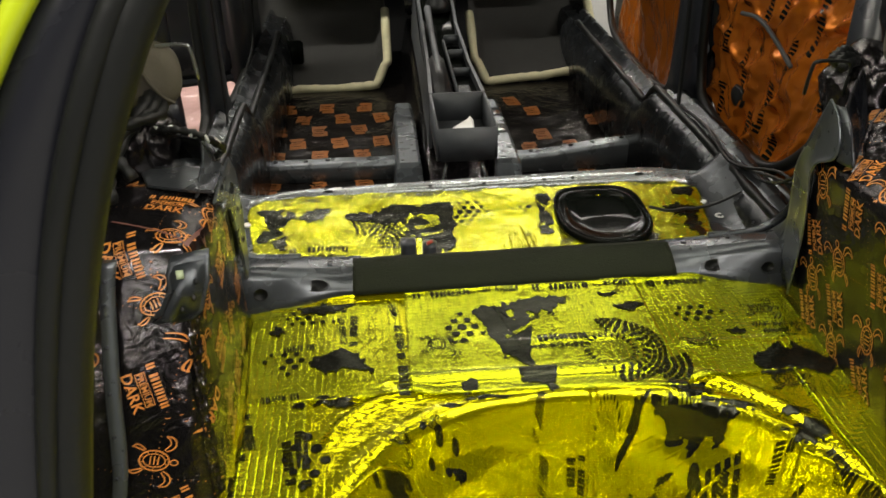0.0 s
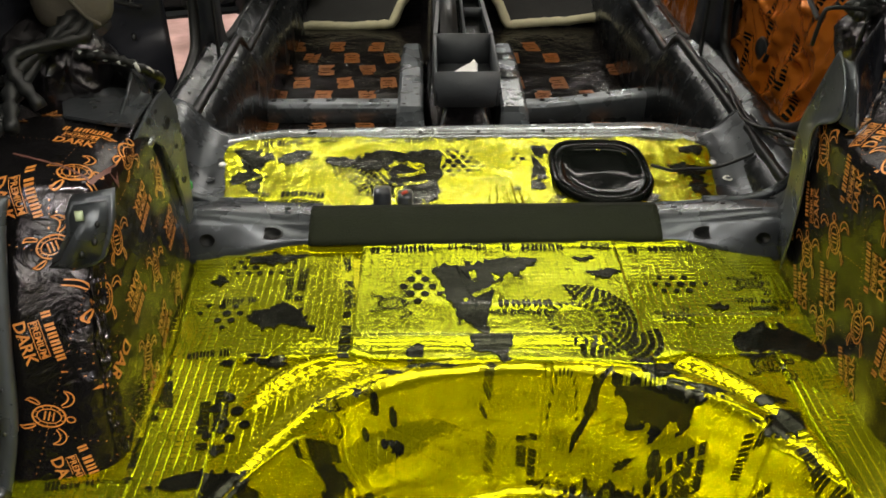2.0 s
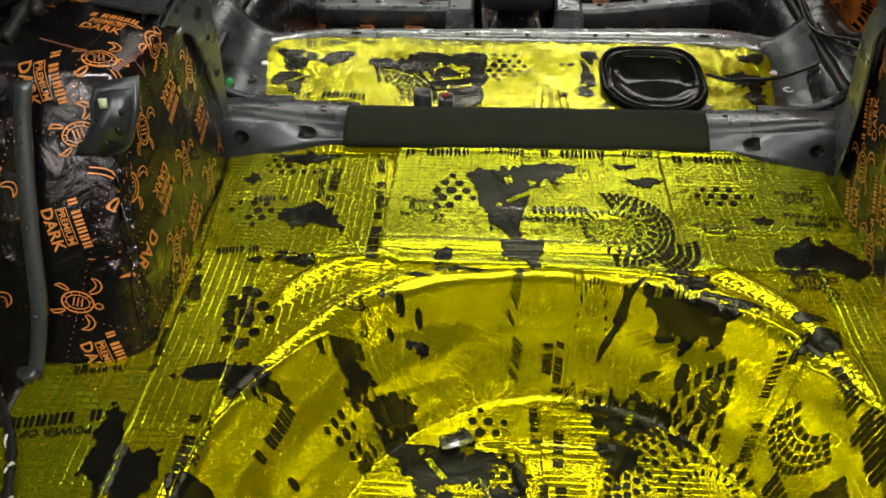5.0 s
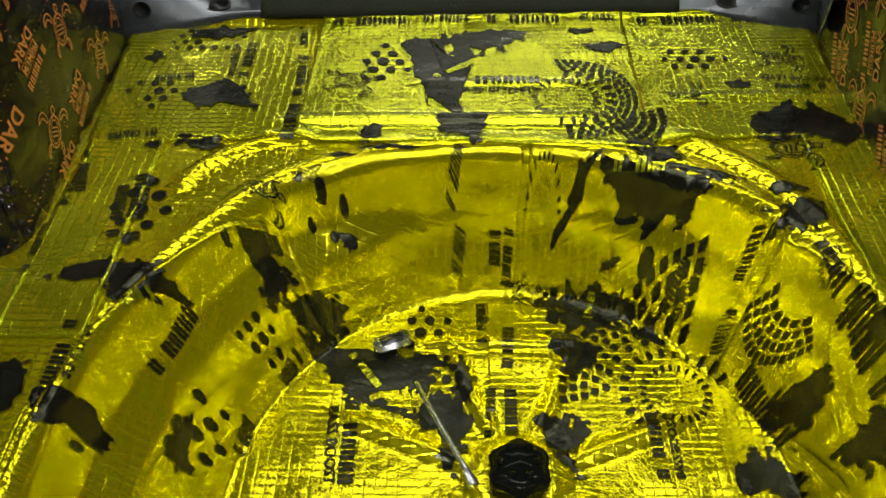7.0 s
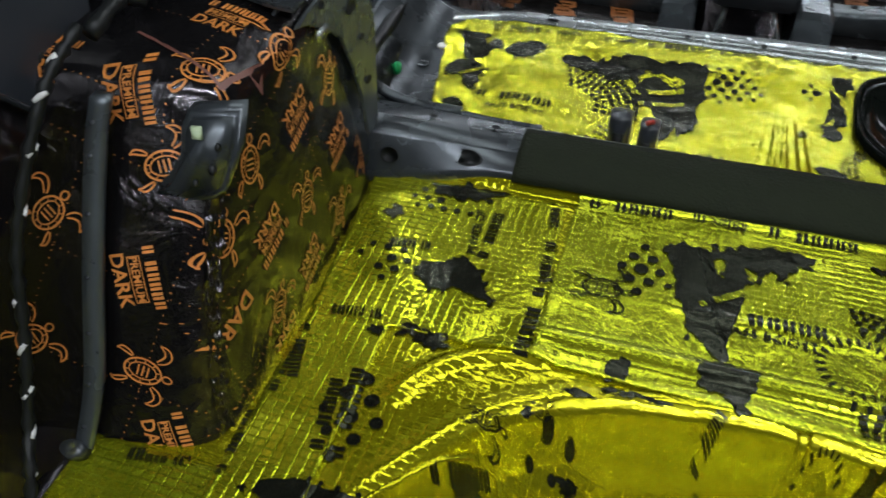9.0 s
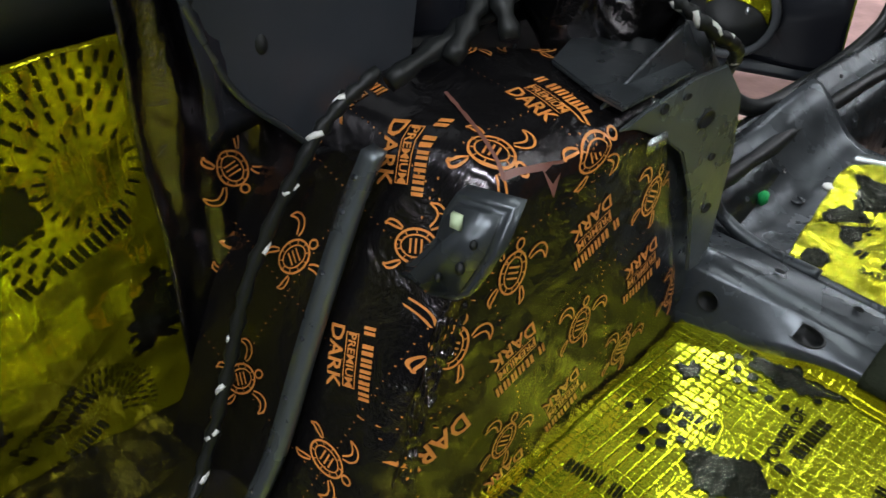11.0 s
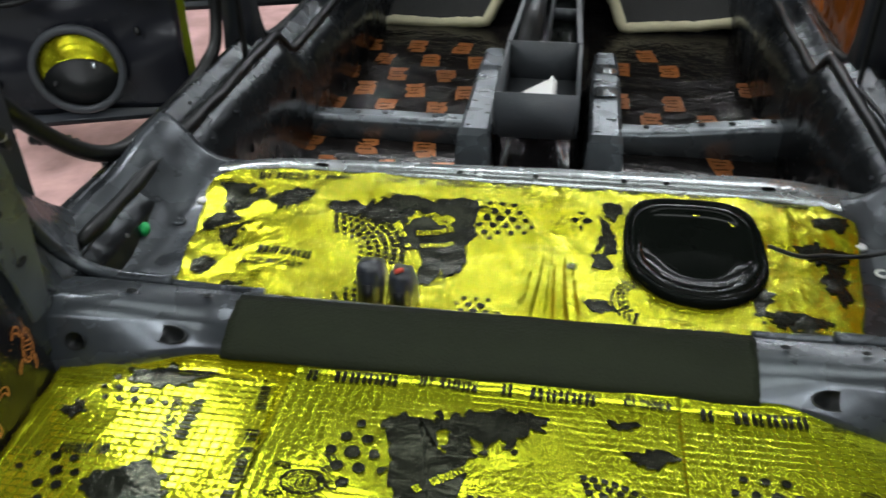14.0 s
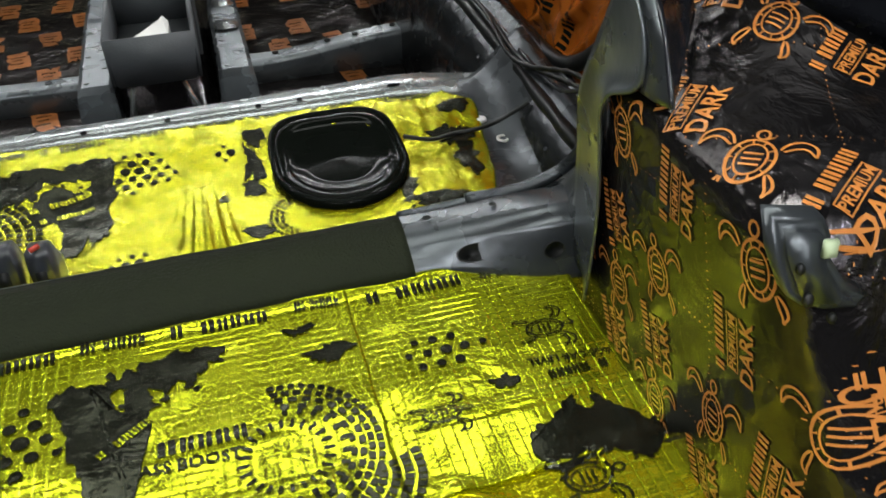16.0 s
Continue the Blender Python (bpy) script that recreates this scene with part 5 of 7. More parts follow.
# upright hooks behind the cross member
for x, w, top, col in ((-0.198, 0.034, -0.035, 0), (-0.150, 0.030, -0.045, 1)):
    hk = root("seat_hook", (x, 1.93, -0.14), "dark steel seat hook standing through the foil", "hook", "seat hooks")
    g = prism_bm([(1.915, -0.145), (1.918, top - 0.012), (1.928, top), (1.965, top - 0.01), (2.0, -0.11), (2.0, -0.145)], 0, x - w / 2, x + w / 2, 0.003)
    hp_ = part("plate", g, STEEL_DARK, hk)
    part("slot", box_bm((x - w * 0.25, 1.9145, -0.12), (x + w * 0.25, 1.917, top - 0.03), 0.0008), RUBBER, hp_)
    if col:
        part("bolt", tube_bm([(x - 0.006, 1.925, top + 0.002), (x + 0.006, 1.932, top + 0.004)], 0.004, 10), RED, hk)
    under(hk)
for x in (0.225, 0.50, -0.36, -0.50):
    tagged(part("anchor_loop", tube_bm(smooth_path([(x - 0.025, 1.885, -0.12), (x - 0.022, 1.865, -0.085), (x, 1.855, -0.078), (x + 0.022, 1.865, -0.085), (x + 0.025, 1.885, -0.12)], 5), 0.004, 8), RUBBER), "small dark wire anchor loop behind the beam", "anchor loop", "anchor loops")

# ---- front floor ----
FZ = -0.405


def front_z(x, y):
    return FZ + 0.004 * noise.noise((x * 9, y * 9, 0)) + 0.0015 * abs(noise.noise((x * 40, y * 30, 2)))


front = part("front_floor", sheet_bm(lambda u, v: Vector((u, v, front_z(u, v))), steps(-0.80, 0.80, 90), steps(2.44, 4.7, 110), 0.003, (0, 0, -1)), FILM_FLOOR)
tagged(front, "front floor covered in black film with orange squares", "floor", kind="structure")
FRONT = bvh_of(front)
rnd = random.Random(5)
for side in (-1, 1):
    for i in range(6):
        for j in range(8):
            if (i + j) % 2:
                continue
            x = side * (0.245 + 0.083 * i) + 0.012 * math.sin(j)
            y = 2.90 + 0.135 * j
            if 3.04 < y < 3.18 or (side > 0 and rnd.random() < 0.4):
                continue
            sq = blob(0, 0, 0.062, 0.062, i * 13 + j * 7 + side, 0.8, 60)
            stamp("printed_square", FRONT, shift([[(max(-0.032, min(0.032, px * 1.25)), max(-0.056, min(0.056, py * 2.3))) for px, py in sq[0]]], 0, 0, rnd.uniform(-6, 6) + 4), (x, y, FZ), X, Y, INK_SQUARE, front, 0.0013, 0.05)
            stamp("printed_line", FRONT, shift(blocks("97597", 0.009, -0.022, 0.02)[0] + blocks("6787", 0.008, -0.016, 0.0)[0] + blocks("69757", 0.009, -0.022, -0.025)[0], 0, 0, 4), (x, y, FZ), X, Y, INK_BLACK, front, 0.002, 0.05)
for x, y in ((-0.03, 2.86), (0.05, 2.80), (0.01, 2.74)):
    stamp("printed_square", FRONT, [bar(-0.03, -0.03, 0.03, 0.03)], (x, y, FZ), X, Y, INK_SQUARE, front, 0.0013, 0.05)

for s in (-1, 1):
    rail = root("seat_cross_rail", (s * 0.45, 3.12, FZ), "grey steel seat cross rail on the front floor", "cross rail", "seat cross rails")
    tilt = 0.0 if s < 0 else 0.04
    def rail_at(u, v, s=s, tilt=tilt):
        y, z = ((3.075, FZ), (3.085, FZ + 0.052), (3.092, FZ + 0.060), (3.108, FZ + 0.061), (3.112, FZ + 0.056), (3.15, FZ + 0.058), (3.165, FZ + 0.05), (3.17, FZ))[int(v)]
        return Vector((s * u, y, z + tilt * ease(0.25, 0.7, u) * (1 if int(v) not in (0, 7) else 0) + 0.002 * noise.noise((u * 8, v, s))))
    beam = part("beam", sheet_bm(lambda u, v: creased(rail_at, u, v, 7), steps(0.19, 0.72, 30), folds(7), 0.002), STEEL_LIT, rail)
    for x, y in ((0.30, 3.13), (0.45, 3.132), (0.53, 3.13), (0.64, 3.132)):
        part("hole", disc_bm((s * x, y, FZ + 0.0605 + tilt * ease(0.25, 0.7, x)), 0.009, 0.006, [(0.0, 0.0), (0.85, 0.0), (0.95, 0.002), (1.0, -0.002)], n=14), RUBBER, beam)
    part("upright", box_bm((min(s * 0.66, s * 0.72), 3.06, FZ), (max(s * 0.66, s * 0.72), 3.40, FZ + 0.15), 0.014), STEEL_LIT, rail)
    under(rail)
    br = root("seat_mount", (s * 0.165, 3.1, FZ), "grey steel seat mounting plate with holes", "seat mount", "seat mounts")
    x0, x1 = (-0.212, -0.108) if s < 0 else (0.128, 0.235)
    g = bmesh.new()
    cs = []
    for y, z, in_ in ((2.84, FZ + 0.002, 0.0), (2.875, FZ + 0.01, 0.0), (2.905, FZ + 0.115, 0.004), (2.93, FZ + 0.125, 0.006), (3.35, FZ + 0.135, 0.008), (3.46, FZ + 0.15, 0.018), (3.50, FZ + 0.10, 0.02)):
        cs.append([g.verts.new(p) for p in ((x0, y, FZ - 0.002), (x0 + in_ + 0.004, y, z - 0.006), (x0 + in_ + 0.014, y, z), (x1 - in_ - 0.014, y, z), (x1 - in_ - 0.004, y, z - 0.006), (x1, y, FZ - 0.002))])
    for a, b in zip(cs, cs[1:]):
        for k in range(5):
            g.faces.new((a[k], a[k + 1], b[k + 1], b[k]))
    g.faces.new(cs[0])
    g.faces.new(cs[-1][::-1])
    plate_ob = part("plate", g, STEEL_LIT, br, smooth=False)
    for k in range(7):
        part("hole", disc_bm(((x0 + x1) / 2 + (0.022 if k % 2 else -0.02), 2.95 + 0.075 * k, FZ + 0.1268 + 0.0018 * k), 0.007, 0.006, [(0.0, 0.0), (0.9, 0.0), (1.0, -0.001)], n=12), RUBBER, plate_ob)
    if s > 0:
        for y in (3.16, 3.33):
            part("raised_pad", box_bm((x0 + 0.02, y, FZ + 0.128), (x1 - 0.02, y + 0.06, FZ + 0.142), 0.006), STEEL_BRIGHT, br)
    under(br)
tun = sheet_bm(lambda u, v: Vector((u, v, FZ + 0.17 * ease(0.13, 0.09, abs(u)) * ease(2.86, 3.05, v))), steps(-0.135, 0.135, 24), steps(2.84, 4.7, 30), 0.002)
tagged(part("floor_tunnel", tun, FOIL_DARK), "floor tunnel under the console in black film", "tunnel")

# ---- centre console ----
con = root("centre_console", (0.01, 2.65, -0.155), "dark grey plastic centre console with an open storage bin", "console")
x0, x1, y0, y1, zt, zb = -0.083, 0.105, 2.635, 2.97, -0.05, -0.158
t_ = 0.009
part("wall_rear", prism_bm([(x0, zt), (x1, zt), (x1 - 0.012, zb), (x0 + 0.012, zb)], 1, y0, y0 + t_, 0.003), PLASTIC_GREY, con)
for nm, a, b in (("wall_front", (x0, y1 - t_, zb), (x1, y1, zt)), ("wall_left", (x0, y0 + t_, zb), (x0 + t_, y1 - t_, zt)), ("wall_right", (x1 - t_, y0 + t_, zb), (x1, y1 - t_, zt)), ("bin_floor", (x0 + t_, y0 + t_, zb), (x1 - t_, y1 - t_, zb + 0.012))):
    part(nm, box_bm(a, b, 0.002), PLASTIC_GREY, con)
for s in (-1, 1):
    g = bmesh.new()
    xs = x0 if s < 0 else x1
    pts = [(2.97, zt, xs), (2.97, -0.25, xs + s * 0.005), (3.30, -0.27, xs + s * 0.004), (3.30, zt + 0.004, xs - s * 0.012), (3.75, zt + 0.03, xs - s * 0.018), (3.75, -0.27, xs), (4.35, zt + 0.16, xs - s * 0.01), (4.35, -0.27, xs)]
    va = [g.verts.new((x, y, z)) for y, z, x in pts]
    vb = [g.verts.new((x - s * 0.012, y, z)) for y, z, x in pts]
    for q in ((0, 1, 2, 3), (3, 2, 5, 4), (4, 5, 7, 6)):
        g.faces.new([va[k] for k in q])
        g.faces.new([vb[k] for k in q][::-1])
    for a, b in ((0, 3), (3, 4), (4, 6)):
        g.faces.new((va[a], va[b], vb[b], vb[a]))
    g.faces.new((va[0], vb[0], vb[1], va[1]))
    part("side_wall", g, PLASTIC_GREY, con, smooth=False)
part("deck", sheet_bm(lambda u, v: Vector((u, v, zt - 0.03 + 0.17 * ease(3.6, 4.4, v))), steps(x0 + 0.01, x1 - 0.01, 6), steps(2.975, 4.35, 24), 0.004), PLASTIC_BLACK, con)
for a, b in (((0.012, 2.975, zt - 0.028), (0.02, 3.62, zt + 0.002)), ((0.02, 3.22, zt - 0.028), (0.094, 3.232, zt + 0.002)), ((0.02, 3.44, zt - 0.028), (0.092, 3.452, zt + 0.006)), ((0.02, 3.62, zt - 0.02), (0.09, 3.64, zt + 0.012))):
    part("divider", box_bm(a, b, 0.003), PLASTIC_GREY, con)
part("brake_lever", tube_bm(smooth_path([(-0.03, 3.05, zt - 0.012), (-0.032, 3.3, zt + 0.012), (-0.034, 3.6, zt + 0.055), (-0.034, 3.78, zt + 0.085)], 6), lambda t: 0.016 - 0.004 * math.sin(t * 3), 10), PLASTIC_GREY, con, "dark grey handbrake lever")
part("brake_gaiter", prism_bm([(2.98, zt - 0.03), (2.99, zt + 0.004), (3.34, zt + 0.02), (3.42, zt - 0.02)], 0, -0.062, -0.004, 0.012), RUBBER, con)
part("gear_gaiter", disc_bm((0.02, 3.95, zt + 0.05), 0.06, 0.08, [(0.0, 0.12), (0.25, 0.11), (0.45, 0.06), (0.8, 0.02), (1.0, -0.01)], n=20), RUBBER, con)
part("gear_lever", tube_bm([(0.02, 3.95, zt + 0.1), (0.02, 3.93, zt + 0.2), (0.02, 3.92, zt + 0.27)], lambda t: 0.008 + 0.014 * ease(0.6, 0.9, t), 10), PLASTIC_BLACK, con)
under(con)
for sx, a, b in ((-1, (-0.045, 2.70, -0.165), (-0.075, 2.66, -0.33)), (1, (0.055, 2.70, -0.165), (0.105, 2.66, -0.33))):
    tagged(part("support_rod", tube_bm([a, Vector(a).lerp(Vector(b), 0.5), (b[0], b[1] + 0.14, FZ)], lambda t: 0.007 + 0.004 * t, 8), STEEL_BRIGHT), "bright steel rod bracing the console to the floor", "rod", "console rods")
cardb = bmesh.new()
pts = [(-0.034, 2.70, -0.112), (0.045, 2.71, -0.110), (0.050, 2.82, -0.094), (0.038, 2.826, -0.082), (0.03, 2.812, -0.086), (-0.03, 2.765, -0.102)]
top = [cardb.verts.new(p) for p in pts]
low = [cardb.verts.new((p[0], p[1] + 0.002, p[2] - 0.034)) for p in pts]
cardb.faces.new(top)
cardb.faces.new(low[::-1])
for k in range(6):
    cardb.faces.new((top[k], low[k], low[(k + 1) % 6], top[(k + 1) % 6]))
card = tagged(part("folded_card", cardb, PAPER, smooth=False), "folded white card lying in the console bin", "card")
part("punched_hole", disc_bm((0.038, 2.812, -0.0895), 0.006, 0.008, [(0.0, 0.001), (1.0, 0.0)], (0, -0.3, 1), 10), RUBBER, card)

# ---- footwell carpets ----
for s in (-1, 1):
    c = root("footwell_carpet", (s * 0.5, 4.08, FZ), "moulded charcoal footwell carpet with a thick cream felt edge", "carpet", "footwell carpets")
    xa, xb = (-0.86, -0.205) if s < 0 else (0.205, 0.80)
    def carpet_at(u, v, xa=xa, xb=xb, s=s):
        x = xa + (xb - xa) * u
        side = max(ease(0.10, 0.0, u), ease(0.90, 1.0, u))
        y = 4.10 + 0.62 * v + 0.05 * side * (1 - v) + (0.05 * u if s > 0 else 0)
        return Vector((x, y, FZ - 0.005 + 0.03 + 0.20 * side * (0.5 + 0.5 * v) + 0.34 * v ** 1.5 + 0.012 * noise.noise((x * 5, y * 5, s)) + (0.03 * u if s > 0 else 0)))
    part("carpet", sheet_bm(carpet_at, steps(0, 1, 40), steps(0, 1, 24), 0.012, (0, 0.3, -1)), CARPET, c)
    edge = [carpet_at(u, 0.0) + Vector((0, -0.012, -0.012 + 0.004 * noise.noise((u * 12, 0, s)))) for u in steps(0.0, 1.0, 44)]
    edge = [carpet_at(0.0, v) + Vector((0.0, -0.01, -0.008)) for v in (0.45, 0.3, 0.15)] + edge + [carpet_at(1.0, v) + Vector((0.0, -0.01, -0.008)) for v in (0.15, 0.3, 0.5)]
    part("felt_edge", tube_bm(edge, lambda t: 0.021 + 0.005 * noise.noise((t * 30, 0, 0)), 8), FELT, c)
    if s < 0:
        part("bracket", box_bm((-0.72, 4.22, FZ + 0.09), (-0.60, 4.26, FZ + 0.2), 0.008), PLASTIC_BLACK, c)
    under(c)
tagged(part("bulkhead", box_bm((-0.85, 4.78, -0.45), (0.85, 4.82, 0.45), 0.01), STEEL_DARK), "dark bulkhead panel behind the footwells", "bulkhead", kind="structure")
dash = root("dashboard", (0, 4.6, 0.1), "black dashboard above the footwells, in shadow", "dashboard")
part("panel", prism_bm([(4.35, 0.12), (4.30, 0.2), (4.42, 0.36), (4.8, 0.40), (4.8, 0.0), (4.55, 0.02)], 0, -0.78, 0.78, 0.02), GLASS_DARK, dash)
part("middle_stack", prism_bm([(4.33, 0.2), (4.22, 0.02), (4.3, -0.12), (4.6, -0.12), (4.6, 0.2)], 0, -0.11, 0.13, 0.012), GLASS_DARK, dash)
under(dash)

# ---- sills, pillars, door openings ----
for s in (-1, 1):
    sill = root("door_sill", (s * 0.70, 3.0, FZ), "grey steel door sill with a dark wiring loom along it", "sill", "door sills")
    def sill_at(u, v, s=s):
        x, z = ((0.655, FZ), (0.66, -0.17), (0.675, -0.115), (0.70, -0.088), (0.745, -0.078), (0.765, -0.055), (0.778, -0.055), (0.79, -0.09), (0.80, FZ))[int(v)]
        k = ease(2.4, 1.75, u)
        return Vector((s * (x - 0.03 * k), u, z + (0.03 * k - 0.085 * ease(2.98, 3.12, u)) * (0 if int(v) in (0, 8) else 1) + 0.004 * noise.noise((u * 4, v, s))))
    sill_ob = part("panel", sheet_bm(lambda u, v: creased(sill_at, u, v, 8), steps(1.74, 4.7, 120), folds(8), 0.003), STEEL_SILL, sill)
    loom = [Vector((s * (0.705 - 0.02 * ease(2.4, 1.9, y)), y, -0.072 - 0.085 * ease(2.98, 3.12, y) + 0.02 * ease(2.4, 1.75, y) + 0.006 * noise.noise((y * 9, 0, s)))) for y in steps(1.95, 4.2, 60)]
    part("wiring_loom", tube_bm(loom, lambda t: 0.011 + 0.004 * abs(math.sin(t * 140)), 7), RUBBER, sill)
    for k in range(16):
        y = 1.9 + 0.14 * k
        p = sill_at(y, 2)
        part("spot_weld", disc_bm(p + Vector((-s * 0.002, 0, 0.003)), 0.005, 0.004, [(0.0, -0.001), (0.7, 0.0), (1.0, 0.0008), (1.1, -0.001)], (-s * 0.9, 0, 0.6), 8), STEEL_DARK, sill_ob)
    for y, rx in ((2.05, 0.016), (2.31, 0.022), (2.62, 0.012), (2.95, 0.02), (3.4, 0.018)):
        p = sill_at(y, 1).lerp(sill_at(y, 0), 0.2)
        part("hole", disc_bm(p + Vector((-s * 0.004, 0, 0)), 0.012, rx, [(0.0, 0.0), (0.85, 0.0), (0.95, 0.0016), (1.0, 0.0)], (-s, 0, 0), 16), RUBBER, sill_ob)
    part("seam", tube_bm([sill_at(y, 3) + Vector((0, 0, 0.003)) for y in steps(1.76, 4.6, 60)], 0.0035, 6), STEEL, sill)
    for k in range(9):
        part("trim_clip", disc_bm((s * 0.752, 2.1 + 0.22 * k, -0.074 - 0.085 * ease(2.98, 3.12, 2.1 + 0.22 * k)), 0.006, 0.006, [(0.0, 0.006), (0.7, 0.005), (1.0, 0.0)], n=8), STEEL_BRIGHT if k % 2 else RUBBER, sill_ob)
    under(sill)
    # rubber seals round the two openings
    seal = smooth_path([(s * 0.78, 2.86, 0.93), (s * 0.79, 2.87, 0.35), (s * 0.79, 2.83, 0.02), (s * 0.785, 2.72, -0.055), (s * 0.78, 2.45, -0.07), (s * 0.77, 2.22, -0.035), (s * 0.765, 2.03, 0.11), (s * 0.765, 1.90, 0.30), (s * 0.765, 1.86, 0.55), (s * 0.75, 1.95, 0.9)], 8)
    tagged(part("door_seal", tube_bm(seal, 0.016, 8), RUBBER), "black rubber seal round the rear door opening", "door seal", "door seals")
    seal = smooth_path([(s * 0.78, 3.08, 0.93), (s * 0.79, 3.06, 0.3), (s * 0.79, 3.08, -0.05), (s * 0.785, 3.2, -0.142), (s * 0.785, 3.7, -0.142), (s * 0.79, 3.95, -0.06), (s * 0.79, 4.1, 0.3)], 8)
    tagged(part("door_seal", tube_bm(seal, 0.016, 8), RUBBER), "black rubber seal round the front door opening", "door seal", "door seals")
    pil = root("centre_pillar", (s * 0.78, 2.97, -0.06), "dark steel centre pillar with a black seat belt", "pillar", "centre pillars")
    g = bmesh.new()
    cs = []
    for z, w, x in ((-0.1, 0.17, 0.755), (-0.02, 0.12, 0.76), (0.25, 0.095, 0.765), (0.6, 0.085, 0.75), (0.95, 0.08, 0.70)):
        cs.append([g.verts.new((s * (x + dx), 2.97 + dy * w, z)) for dx, dy in ((0, -0.4), (-0.012, -0.3), (-0.012, 0.3), (0, 0.4), (0.05, 0.5), (0.05, -0.5))])
    for a, b in zip(cs, cs[1:]):
        for k in range(6):
            g.faces.new((a[k], a[(k + 1) % 6], b[(k + 1) % 6], b[k]))
    g.faces.new(cs[0])
    g.faces.new(cs[-1])
    part("panel", g, STEEL_DARK, pil)
    part("belt", sheet_bm(lambda u, v, s=s: Vector((s * (0.735 - 0.02 * v) + 0.0, 2.83 + 0.035 * u - 0.02 * v, -0.16 + 1.05 * v)), [0, 1], steps(0, 1, 10), 0.002), RUBBER, pil)
    under(pil)

# loose wires along the right sill
for k in range(3):
    w_ = smooth_path([(0.70 + 0.012 * k, 1.84 + 0.03 * k, 0.20 - 0.05 * k), (0.685 + 0.01 * k, 1.93, 0.08 - 0.02 * k), (0.69 + 0.014 * k, 2.08, -0.005 + 0.012 * k), (0.71 - 0.012 * k, 2.28, -0.04), (0.72 - 0.008 * k, 2.52, -0.05 + 0.008 * k), (0.715, 2.78, -0.06)], 12)
    tagged(part("loose_wire", tube_bm(w_, lambda t: 0.0045 + 0.0015 * math.sin(t * 150), 6), RUBBER if k else GLASS_DARK), "loose black wire running along the door sill", "wire", "sill wires")


def wrapped_cable(points, radius, label):
    """A cable with a spiral of pale wrapping that shows as short flecks."""
    path = smooth_path(points, 10)
    cab = part("twisted_cable", tube_bm(path, lambda t: radius * (1 + 0.3 * math.sin(t * 150)), 8), RUBBER)
    tagged(cab, label, "cable", "twisted cables")
    for k in range(2, len(path) - 3, 4):
        a, b = path[k], path[k + 1]
        q = (b - a).normalized().to_track_quat("Z", "Y")
        seg = [a + q @ Vector((math.cos(k * 1.3 + w) * radius * 0.75, math.sin(k * 1.3 + w) * radius * 0.75, w * radius * 1.1)) for w in (-0.9, -0.3, 0.3, 0.9)]
        part("pale_wrap", tube_bm(seg, radius * 0.5, 6), PAPER, cab)
    return cab


wrapped_cable([(-0.735, 1.48, 0.335), (-0.712, 1.505, 0.366), (-0.66, 1.53, 0.388), (-0.60, 1.545, 0.398), (-0.55, 1.555, 0.39), (-0.515, 1.575, 0.362), (-0.52, 1.64, 0.32), (-0.60, 1.76, 0.22)], 0.0065, "black and white twisted cable lying over the arch")


